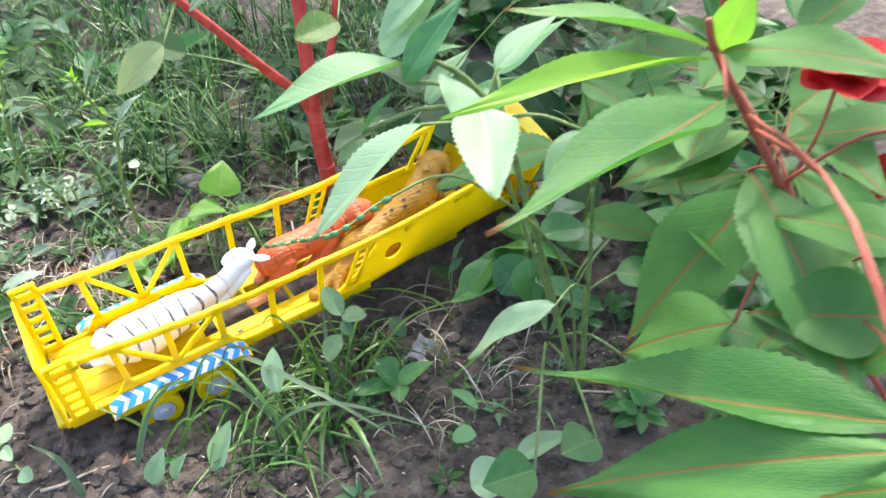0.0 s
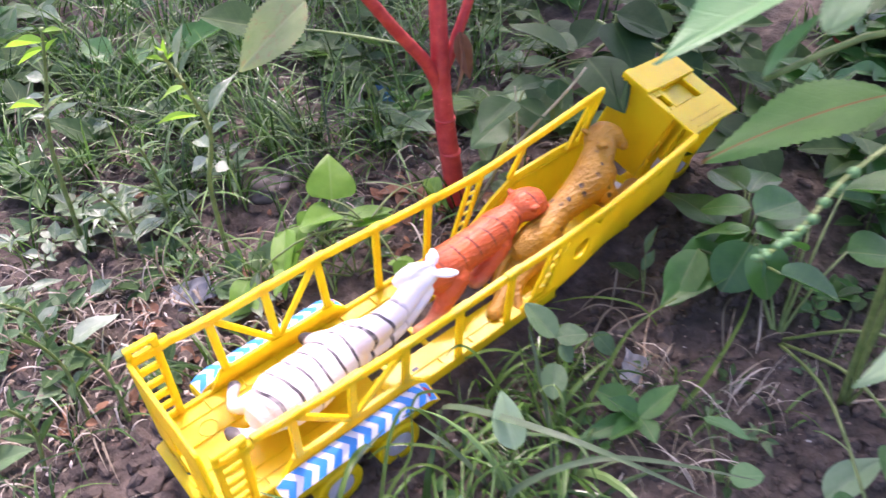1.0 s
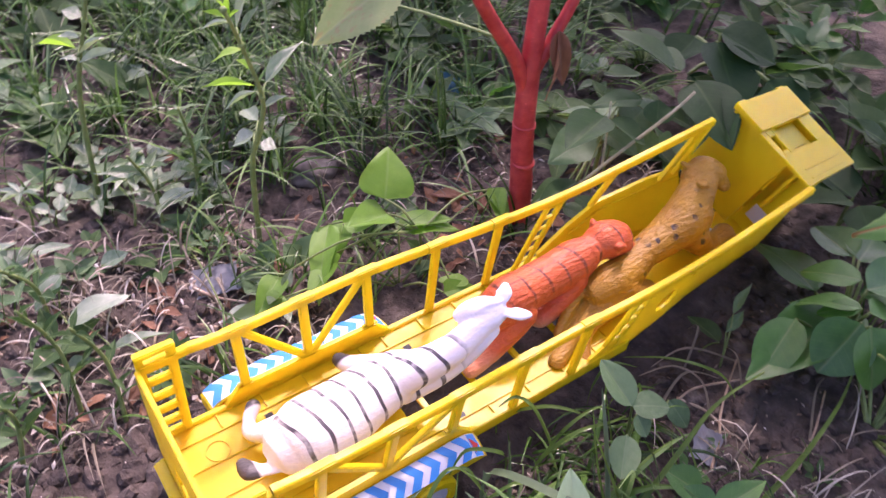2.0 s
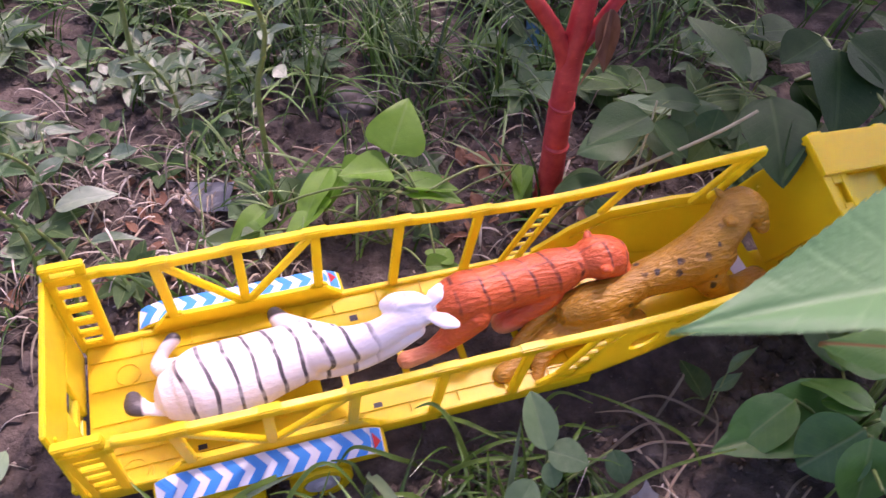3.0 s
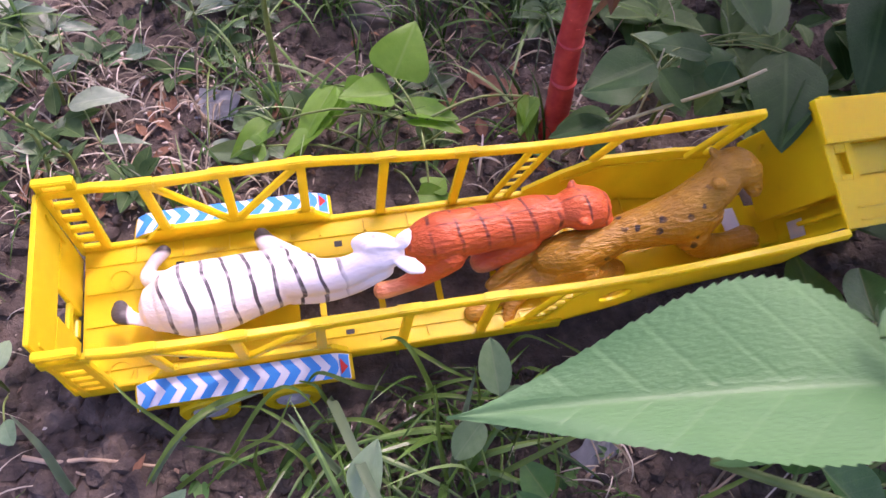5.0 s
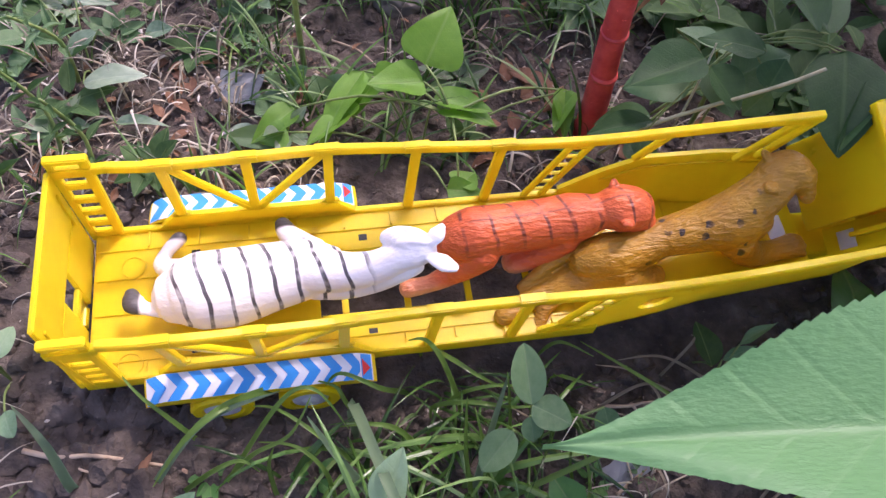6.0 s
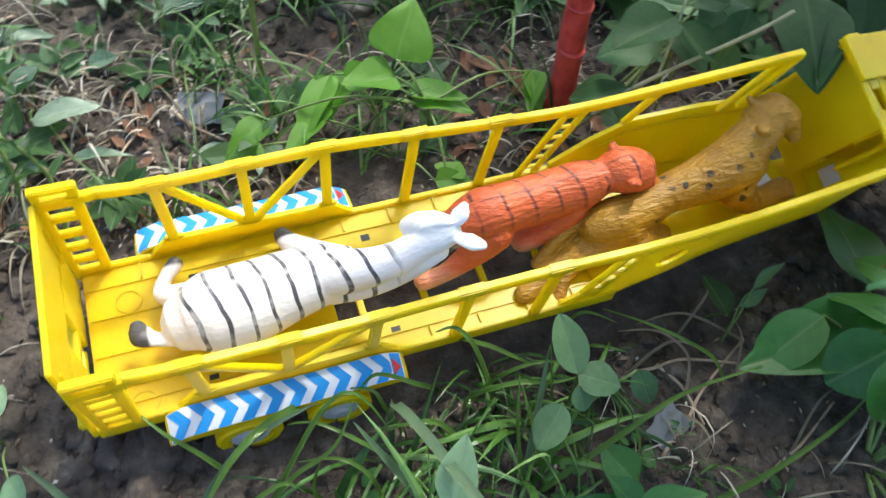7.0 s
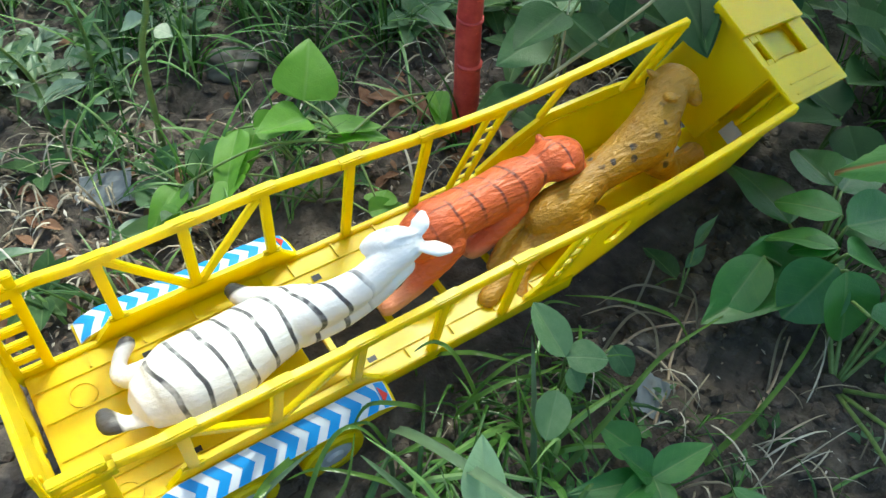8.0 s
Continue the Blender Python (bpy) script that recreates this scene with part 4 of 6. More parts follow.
def listed_plant(name, label, rows, kind, material, root, stalk, up=None, r=0.0012, category="plant", group="", foot=None, spine=None):
    """A plant from rows of leaf base, leaf tip and width, with a stalk from its root to every leaf base."""
    foot = foot or root
    gz = ground_z(foot[0], foot[1])
    t = thing(name, (foot[0], foot[1], gz), label, category, group)
    hub = Vector(root) if len(root) == 3 else Vector((root[0], root[1], gz))
    low = Vector((foot[0], foot[1], gz - 0.004))
    if spine:
        spine = spline([low] + [Vector(p) for p in spine], 30)
        bm = bmesh.new()
        tube(bm, spine, [lerp(r * 1.8, r * 0.9, i / 29) for i in range(30)], 10)
        part("stem", bm, stalk, t, smooth=True)
    elif len(root) == 3:
        stem(t, [low, low.lerp(hub, 0.5) + Vector((0.004, 0.003, 0)), hub], r * 1.5, r * 1.2, stalk)
    for q in rows:
        b, e = Vector(q[:3]), Vector(q[3:6])
        start = hub if len(root) == 3 else low
        if spine:
            start = min(spine, key=lambda p: (p - b).length)
        if (b - start).length > 0.004:
            stem(t, [start, start.lerp(b, 0.5) + Vector((0, 0, 0.15 * (b - start).length)), b], r * (0.6 if spine else 1.0), r * (0.45 if spine else 0.7), stalk, "petiole", 8, 6)
        add_leaf(t, kind, material, b, e, q[6], up)
    return t


CLUSTER = [(0.440, -0.115, 0.030, 0.428, -0.071, 0.015, 0.029), (0.465, -0.098, 0.030, 0.451, -0.059, 0.020, 0.025), (0.440, -0.115, 0.030, 0.424, -0.093, 0.020, 0.019), (0.428, -0.123, 0.030, 0.395, -0.126, 0.000, 0.043), (0.425, -0.130, 0.035, 0.416, -0.158, -0.000, 0.044), (0.460, -0.106, 0.030, 0.509, -0.116, 0.020, 0.039), (0.436, -0.122, 0.035, 0.482, -0.147, 0.010, 0.038), (0.494, -0.076, 0.020, 0.505, -0.035, 0.010, 0.035), (0.493, -0.081, 0.020, 0.554, -0.064, 0.015, 0.037), (0.412, -0.089, 0.010, 0.364, -0.102, -0.010, 0.032), (0.415, -0.158, 0.030, 0.450, -0.193, 0.000, 0.038)]
TRIO = [(0.244, -0.087, 0.030, 0.244, -0.055, 0.040, 0.019), (0.244, -0.087, 0.030, 0.262, -0.100, 0.035, 0.020), (0.233, -0.097, 0.020, 0.214, -0.114, 0.010, 0.019), (0.296, -0.082, -0.010, 0.299, -0.102, -0.020, 0.016), (0.242, -0.093, 0.030, 0.243, -0.105, 0.020, 0.012)]
ROSETTE = [(0.260, -0.156, -0.010, 0.294, -0.161, 0.005, 0.019), (0.260, -0.156, -0.010, 0.245, -0.136, 0.005, 0.019), (0.260, -0.156, -0.010, 0.214, -0.142, 0.000, 0.016), (0.260, -0.156, -0.010, 0.250, -0.177, 0.000, 0.018), (0.269, -0.139, -0.020, 0.257, -0.115, -0.015, 0.022), (0.260, -0.156, -0.010, 0.222, -0.158, -0.000, 0.014)]
PALE = [(0.158, -0.134, 0.030, 0.172, -0.106, 0.052, 0.021), (0.347, -0.101, -0.035, 0.349, -0.115, -0.035, 0.011), (0.386, -0.057, 0.000, 0.401, -0.051, 0.020, 0.008), (0.377, -0.062, -0.010, 0.397, -0.059, 0.000, 0.009), (0.374, -0.062, -0.020, 0.374, -0.031, -0.018, 0.021)]
HEART = [(0.221, 0.163, 0.02, 0.24, 0.186, 0.05, 0.045), (0.219, 0.157, 0.01, 0.178, 0.148, 0.02, 0.03), (0.229, 0.148, 0.0, 0.267, 0.126, 0.005, 0.029), (0.179, 0.179, 0.0, 0.137, 0.128, -0.01, 0.023), (0.128, 0.166, -0.02, 0.096, 0.14, -0.02, 0.021), (0.174, 0.157, -0.01, 0.142, 0.144, -0.02, 0.018), (0.323, 0.157, -0.01, 0.32, 0.12, -0.02, 0.017), (0.236, 0.088, -0.02, 0.249, 0.099, -0.02, 0.024)]
FARWEED = [(0.120, 0.190, -0.030, 0.110, 0.193, -0.010, 0.021), (0.124, 0.189, -0.030, 0.141, 0.195, -0.010, 0.022), (0.150, 0.178, -0.030, 0.144, 0.186, -0.010, 0.023), (0.150, 0.178, -0.030, 0.172, 0.183, -0.010, 0.023), (0.114, 0.174, -0.030, 0.100, 0.166, -0.020, 0.025), (0.119, 0.145, -0.030, 0.076, 0.147, -0.020, 0.018), (0.102, 0.188, -0.030, 0.122, 0.167, -0.030, 0.021)]
SHADED = [(0.448, 0.098, 0.100, 0.432, 0.154, 0.120, 0.040), (0.454, 0.097, 0.100, 0.488, 0.175, 0.090, 0.027), (0.468, 0.091, 0.090, 0.443, 0.026, 0.088, 0.049), (0.490, 0.080, 0.080, 0.440, 0.024, 0.075, 0.014), (0.387, 0.106, 0.075, 0.334, 0.090, 0.070, 0.035), (0.425, 0.103, 0.080, 0.390, 0.126, 0.080, 0.025), (0.388, 0.099, 0.075, 0.404, 0.074, 0.060, 0.033), (0.368, 0.101, 0.020, 0.322, 0.098, 0.020, 0.019), (0.354, 0.087, 0.020, 0.356, 0.062, 0.020, 0.019), (0.422, 0.081, 0.070, 0.435, 0.096, 0.080, 0.025)]
DEEP = [(0.598, 0.167, 0.050, 0.570, 0.098, 0.020, 0.073), (0.615, 0.177, 0.050, 0.644, 0.127, 0.030, 0.069), (0.620, 0.206, 0.030, 0.583, 0.200, 0.010, 0.049), (0.639, 0.254, 0.000, 0.594, 0.269, 0.000, 0.052), (0.619, 0.113, 0.030, 0.625, 0.060, 0.000, 0.062), (0.573, 0.170, 0.020, 0.582, 0.130, -0.000, 0.042)]
MINT_FRONT = [(0.277, -0.1885, 0.322, 0.1790, -0.1760, 0.325, 0.043)]
MINT = [(0.267, -0.205, 0.321, 0.293, -0.216, 0.372, 0.024), (0.29, -0.232, 0.303, 0.34, -0.227, 0.319, 0.021), (0.242, -0.19, 0.287, 0.264, -0.197, 0.311, 0.01), (0.292, -0.23, 0.307, 0.282, -0.222, 0.329, 0.017), (0.283, -0.196, 0.329, 0.309, -0.208, 0.335, 0.011), (0.319, -0.226, 0.318, 0.372, -0.224, 0.342, 0.025)]
HANGING = [(0.228, -0.2894, 0.3516, 0.1641, -0.2775, 0.3105, 0.034)]
MINTC = [(0.4, -0.19, 0.21, 0.325, -0.118, 0.182, 0.052), (0.39, -0.225, 0.286, 0.414, -0.276, 0.279, 0.038), (0.405, -0.223, 0.159, 0.437, -0.282, 0.162, 0.039), (0.446, -0.234, 0.262, 0.456, -0.288, 0.259, 0.046)]
BALSAM = [(0.368, -0.346, 0.369, 0.378, -0.432, 0.409, 0.034), (0.365, -0.342, 0.37, 0.291, -0.275, 0.398, 0.032), (0.3423, -0.3735, 0.3645, 0.1859, -0.4044, 0.3735, 0.043), (0.407, -0.352, 0.282, 0.332, -0.502, 0.28, 0.059), (0.2885, -0.5233, 0.3253, 0.2279, -0.3738, 0.239, 0.039), (0.2805, -0.5285, 0.3238, 0.187, -0.4221, 0.2614, 0.036), (0.349, -0.405, 0.236, 0.32, -0.335, 0.172, 0.052), (0.409, -0.362, 0.276, 0.33, -0.34, 0.175, 0.061), (0.465, -0.41, 0.32, 0.438, -0.343, 0.292, 0.039)]
LIT_BALSAM = [(0.363, -0.344, 0.365, 0.23, -0.306, 0.378, 0.02), (0.366, -0.345, 0.367, 0.373, -0.354, 0.407, 0.021)]
BALSAMB = [(0.453, -0.34, 0.297, 0.494, -0.345, 0.315, 0.034), (0.363, -0.427, 0.252, 0.317, -0.438, 0.262, 0.028), (0.386, -0.468, 0.273, 0.336, -0.418, 0.261, 0.05), (0.482, -0.294, 0.243, 0.452, -0.263, 0.199, 0.034), (0.476, -0.31, 0.222, 0.408, -0.289, 0.14, 0.064), (0.3, -0.531, 0.287, 0.247, -0.451, 0.212, 0.033), (0.382, -0.468, 0.316, 0.384, -0.371, 0.292, 0.034), (0.357, -0.47, 0.257, 0.37, -0.484, 0.296, 0.033), (0.468, -0.242, 0.277, 0.44, -0.178, 0.237, 0.03)]
LOWER = [(0.468, -0.106, 0.000, 0.356, -0.098, 0.000, 0.050), (0.554, -0.134, 0.020, 0.594, -0.213, 0.030, 0.050), (0.529, -0.125, 0.000, 0.492, -0.094, 0.000, 0.047), (0.362, -0.307, 0.000, 0.330, -0.300, 0.000, 0.049), (0.302, -0.301, 0.000, 0.257, -0.294, 0.010, 0.042), (0.508, -0.169, 0.000, 0.545, -0.209, 0.000, 0.049), (0.470, -0.072, -0.010, 0.493, -0.000, -0.010, 0.046), (0.444, -0.113, -0.010, 0.420, -0.093, -0.010, 0.032), (0.414, -0.281, 0.040, 0.432, -0.319, 0.050, 0.041)]
OVER = [(0.307, -0.187, 0.372, 0.265, -0.172, 0.338, 0.028), (0.268, -0.179, 0.327, 0.303, -0.191, 0.368, 0.025), (0.29, -0.189, 0.29, 0.314, -0.193, 0.326, 0.021)]
YELLOWING = [(0.201, 0.115, 0.232, 0.147, 0.127, 0.197, 0.036), (0.267, 0.331, 0.108, 0.223, 0.360, 0.121, 0.042)]

BALSAMC = [(0.449, -0.384, 0.112, 0.549, -0.422, 0.126, 0.039), (0.385, -0.388, 0.231, 0.402, -0.305, 0.245, 0.037), (0.484, -0.212, 0.218, 0.543, -0.273, 0.236, 0.035), (0.542, -0.284, 0.237, 0.499, -0.394, 0.25, 0.046), (0.42, -0.298, 0.304, 0.498, -0.264, 0.296, 0.031), (0.456, -0.349, 0.257, 0.495, -0.434, 0.229, 0.038), (0.562, -0.262, 0.278, 0.668, -0.247, 0.287, 0.039), (0.495, -0.35, 0.23, 0.567, -0.346, 0.192, 0.033), (0.4, -0.321, 0.076, 0.481, -0.352, 0.05, 0.036), (0.538, -0.297, 0.282, 0.57, -0.405, 0.235, 0.051), (0.416, -0.249, 0.213, 0.492, -0.292, 0.228, 0.036)]
BALSAMD = [(0.405, -0.310, 0.264, 0.473, -0.273, 0.263, 0.036), (0.494, -0.178, 0.269, 0.405, -0.197, 0.235, 0.038), (0.470, -0.379, 0.225, 0.579, -0.339, 0.177, 0.047), (0.540, -0.310, 0.279, 0.636, -0.342, 0.284, 0.038), (0.507, -0.246, 0.254, 0.481, -0.157, 0.274, 0.041), (0.492, -0.394, 0.225, 0.479, -0.487, 0.195, 0.038), (0.456, -0.231, 0.168, 0.554, -0.256, 0.153, 0.040), (0.440, -0.222, 0.217, 0.499, -0.287, 0.222, 0.039), (0.466, -0.380, 0.136, 0.397, -0.301, 0.106, 0.043), (0.421, -0.417, 0.186, 0.518, -0.452, 0.177, 0.037), (0.491, -0.292, 0.243, 0.384, -0.266, 0.238, 0.049), (0.423, -0.331, 0.129, 0.464, -0.408, 0.138, 0.039), (0.431, -0.433, 0.048, 0.336, -0.444, 0.009, 0.043)]

MINTB = [(0.2795, -0.2662, 0.3283, 0.2380, -0.3380, 0.3270, 0.036), (0.323, -0.3035, 0.3167, 0.288, -0.305, 0.286, 0.028), (0.3, -0.253, 0.341, 0.339, -0.254, 0.365, 0.022), (0.279, -0.257, 0.316, 0.282, -0.229, 0.338, 0.026)]
SHADEDB = [(0.391, 0.115, 0.050, 0.346, 0.115, 0.045, 0.036), (0.401, 0.119, 0.050, 0.411, 0.083, 0.040, 0.026), (0.413, 0.133, 0.050, 0.450, 0.139, 0.050, 0.026), (0.403, 0.172, 0.030, 0.421, 0.139, 0.040, 0.026), (0.408, 0.100, 0.060, 0.450, 0.110, 0.070, 0.036), (0.438, 0.096, 0.050, 0.426, 0.093, 0.030, 0.020), (0.378, 0.121, 0.000, 0.337, 0.118, 0.000, 0.021), (0.354, 0.099, 0.000, 0.367, 0.080, 0.000, 0.019)]
HEARTB = [(0.166, 0.149, -0.010, 0.133, 0.132, -0.015, 0.021), (0.225, 0.149, 0.000, 0.265, 0.132, 0.000, 0.025), (0.193, 0.178, 0.000, 0.166, 0.151, -0.010, 0.020), (0.122, 0.145, -0.020, 0.101, 0.140, -0.020, 0.021), (0.329, 0.156, -0.010, 0.312, 0.124, -0.020, 0.017), (0.227, 0.086, -0.020, 0.253, 0.081, -0.020, 0.018), (0.184, 0.165, 0.010, 0.215, 0.156, 0.010, 0.022)]


def build_listed():
    listed_plant("broadleaf_weed", "low weed with a cluster of broad green leaves beside the trailer", CLUSTER, "round", LEAF_MID, (0.45, -0.11), GREEN_STEM, r=0.0016)
    listed_plant("broadleaf_weed", "small weed with rounded grey-green leaves near the trailer", TRIO, "round", LEAF_GREY, (0.25, -0.09), GREEN_STEM)
    listed_plant("rosette_weed", "low rosette weed with glossy oval leaves on bare soil", ROSETTE, "ovate", LEAF_MID, (0.262, -0.15), GREEN_STEM)
    listed_plant("seedling", "pale upright seedling leaf among the grass", PALE[:1], "ovate", LEAF_SILVER_SHEEN, (0.160, -0.125), GREEN_STEM)
    listed_plant("seedling", "pale shiny upright leaf among the grass", [(0.089, -0.140, -0.020, 0.117, -0.129, 0.020, 0.020)], "ovate", LEAF_SILVER_SHEEN, (0.089, -0.140), GREEN_STEM, r=0.0008)
    listed_plant("seedling", "two pale shiny leaves low in the grass", [(0.039, -0.112, -0.030, 0.058, -0.103, -0.005, 0.018), (0.056, -0.117, -0.030, 0.072, -0.119, -0.005, 0.012)], "ovate", LEAF_SILVER_SHEEN, (0.039, -0.112), GREEN_STEM, r=0.0008)
    listed_plant("seedling", "thin seedling with small narrow leaves on dark soil", PALE[2:4], "lance", LEAF_GREY, (0.372, -0.072), GREEN_STEM, r=0.0008)
    listed_plant("seedling", "single dull green leaf beside the trailer", PALE[4:], "ovate", LEAF, (0.372, -0.05), GREEN_STEM, r=0.0008)
    listed_plant("broadleaf_weed", "low weed with large dull green shade-toned leaves before the truck", [(0.577, -0.023, 0.0, 0.521, 0.005, -0.005, 0.050), (0.590, -0.020, -0.005, 0.600, 0.040, -0.010, 0.046), (0.585, -0.030, -0.005, 0.560, -0.070, -0.012, 0.040)], "ovate", LEAF_SHADE_TINT, (0.582, -0.022), GREEN_STEM, r=0.0014)
    listed_plant("heart_leaf_weed", "bright green heart-leaved weed standing behind the trailer", HEART, "heart", LEAF_BRIGHT, (0.236, 0.135, 0.0), GREEN_STEM, r=0.0011)
    listed_plant("broadleaf_weed", "low weed with pale veined leaves behind the trailer", FARWEED, "ovate", LEAF_GREY, (0.13, 0.185), GREEN_STEM)
    listed_plant("shrub", "dark green leafy shrub, its colour deepened for shade, arching over the truck cab", SHADED, "ovate", LEAF_DEEP_SHADE, (0.42, 0.12, 0.07), GREEN_STEM, r=0.0007)
    # The shade on this shrub is part of its leaf colour.
    listed_plant("shrub", "large-leaved green shrub behind the truck, coloured dark as in deep shade", DEEP, "ovate", LEAF_SHADE_TINT, (0.61, 0.17, 0.02), GREEN_STEM, r=0.0025)
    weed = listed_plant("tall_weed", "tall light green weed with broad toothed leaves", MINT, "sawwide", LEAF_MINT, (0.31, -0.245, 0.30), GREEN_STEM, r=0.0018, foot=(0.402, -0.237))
    listed_plant("tall_weed", "mid-green weed with broad toothed leaves under the taller one", MINTC, "sawwide", LEAF_BIG, (0.40, -0.235, 0.20), GREEN_STEM, r=0.0012, foot=(0.408, -0.238))
    listed_plant("tall_weed", "pale green weed with broad toothed leaves beside the balsam", MINTB, "sawwide", LEAF_SILVER_SHEEN, (0.285, -0.262, 0.315), GREEN_STEM, r=0.0012, foot=(0.405, -0.240))
    listed_plant("shrub", "leafy shrub with dull green leaves behind the trailer", SHADEDB, "ovate", LEAF_GREY, (0.42, 0.13, 0.02), GREEN_STEM, r=0.0014)
    listed_plant("heart_leaf_weed", "low bright green weed with heart-shaped leaves behind the trailer", HEARTB, "heart", LEAF_BRIGHT, (0.215, 0.13), GREEN_STEM, r=0.0010)
    t = listed_plant("flowering_balsam", "large balsam plant with red stems and long toothed leaves", BALSAM, "saw", LEAF_BIG, (0.455, -0.33, 0.29), BALSAM_STEM, r=0.0021, foot=(0.52, -0.42), spine=[(0.50, -0.40, 0.08), (0.444, -0.383, 0.205), (0.414, -0.372, 0.275), (0.388, -0.359, 0.3245), (0.366, -0.344, 0.369), (0.362, -0.340, 0.385)])
    listed_plant("flowering_balsam", "second balsam stem with long toothed green leaves", BALSAMB, "saw", LEAF_BIG, (0.42, -0.40, 0.24), BALSAM_STEM, r=0.0013, foot=(0.52, -0.46), spine=[(0.48, -0.46, 0.10), (0.42, -0.44, 0.2), (0.40, -0.42, 0.25), (0.42, -0.36, 0.29)])
    for rows in (BALSAMC, BALSAMD):
        listed_plant("flowering_balsam", "balsam stem crowded with toothed green leaves", rows, "saw", LEAF_BIG, (0.5, -0.3, 0.2), GREEN_STEM, r=0.0009, foot=(0.56, -0.33), spine=[(0.56, -0.32, 0.08), (0.53, -0.30, 0.18), (0.50, -0.30, 0.26)])
    listed_plant("broadleaf_weed", "spreading weed with broad green leaves under the balsam", LOWER, "ovate", LEAF_MID, (0.42, -0.17), GREEN_STEM, r=0.0016)
    listed_plant("broadleaf_weed", "low weed with broad silvery leaves on soil", [(0.257, -0.276, -0.020, 0.293, -0.285, -0.010, 0.039), (0.305, -0.275, -0.020, 0.359, -0.284, -0.010, 0.024)], "ovate", LEAF_SILVER_SHEEN, (0.285, -0.268), GREEN_STEM, r=0.0010)
    listed_plant("seedling", "small round-leaved seedling on dark soil", [(0.273, -0.224, -0.020, 0.286, -0.238, -0.010, 0.020), (0.300, -0.183, -0.020, 0.307, -0.214, -0.010, 0.013)], "round", LEAF_MINT, (0.282, -0.215), GREEN_STEM, r=0.0007)
    listed_plant("overhanging_plant", "pale green overhanging plant with broad toothed leaves", OVER, "sawwide", LEAF_SILVER_SHEEN, (0.40, -0.23, 0.37), GREEN_STEM, r=0.0005, foot=(0.52, -0.33))
    listed_plant("broadleaf_weed", "single pale leaf on a long stalk under the balsam", [(0.306, -0.308, 0.194, 0.255, -0.262, 0.146, 0.024)], "ovate", LEAF_SILVER_SHEEN, (0.352, -0.285, 0.165), GREEN_STEM, r=0.0009, foot=(0.402, -0.241))
    listed_plant("broadleaf_weed", "small weed with rounded silvery leaves behind the tailgate", [(-0.058, -0.005, -0.018, -0.048, 0.012, -0.012, 0.013), (-0.058, -0.010, -0.018, -0.055, -0.030, -0.014, 0.012), (-0.060, -0.006, -0.018, -0.076, 0.010, -0.012, 0.014), (-0.052, -0.036, -0.026, -0.047, -0.052, -0.022, 0.015)], "round", LEAF_SILVER_SHEEN, (-0.059, -0.008), GREEN_STEM, r=0.0008)
    # Balsam leaves whose lighter colour stands in for light shining through them.
    for q in LIT_BALSAM:
        add_leaf(t, "saw", LEAF_YOUNG_OR_LIT, q[:3], q[3:6], q[6], None, "young_leaf", 0, "yellow-green leaf, young or tinted as lit")
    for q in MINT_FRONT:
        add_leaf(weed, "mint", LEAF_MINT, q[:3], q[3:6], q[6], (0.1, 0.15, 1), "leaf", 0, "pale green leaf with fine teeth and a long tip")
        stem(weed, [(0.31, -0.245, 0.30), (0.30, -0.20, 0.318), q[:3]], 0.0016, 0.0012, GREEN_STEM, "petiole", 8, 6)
    # A leaf of the green weed, coloured paler for its sky sheen.
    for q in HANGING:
        add_leaf(weed, "sawwide", LEAF_SILVER_SHEEN, q[:3], q[3:6], q[6], (0.25, 0.1, 1), "leaf", 0, "toothed leaf with sky sheen in its pale colour")
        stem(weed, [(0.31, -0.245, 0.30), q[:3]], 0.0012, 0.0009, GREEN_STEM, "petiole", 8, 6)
    stem(t, [(0.414, -0.372, 0.275), (0.428, -0.374, 0.31), (0.436, -0.371, 0.345)], 0.0012, 0.0009, BALSAM_STEM, "flower_stalk", 10, 6)
    stem(t, [(0.444, -0.383, 0.205), (0.49, -0.37, 0.20), (0.535, -0.365, 0.222)], 0.0012, 0.0009, BALSAM_STEM, "flower_stalk", 10, 6)
    # petals of the balsam's red flower
    for k in range(26):
        a, h = random.uniform(0, 6.28), random.uniform(-0.3, 0.9)
        c = Vector((0.436, -0.371, 0.345)) if k < 16 else Vector((0.535, -0.365, 0.222))
        d = Vector((math.cos(a), math.sin(a), h)).normalized()
        add_leaf(t, "round", PETAL, c, c + d * random.uniform(0.020, 0.030), random.uniform(0.022, 0.030), None, "petal", None, "red flower petal")


LEAF_MID = leaf_material("leaf_mid", (0.035, 0.14, 0.032), (0.085, 0.25, 0.055), 0.30, gloss=0.6)
LEAF_GREY = leaf_material("leaf_grey", (0.065, 0.15, 0.06), (0.15, 0.25, 0.12), 0.28, (0.20, 0.29, 0.16), 0.25, lateral=0.25, veins=9.0, gloss=0.3)
PETAL = leaf_material("red_petal", (0.42, 0.008, 0.012), (0.62, 0.02, 0.02), 0.55, (0.5, 0.02, 0.02), 0.4)
build_listed()


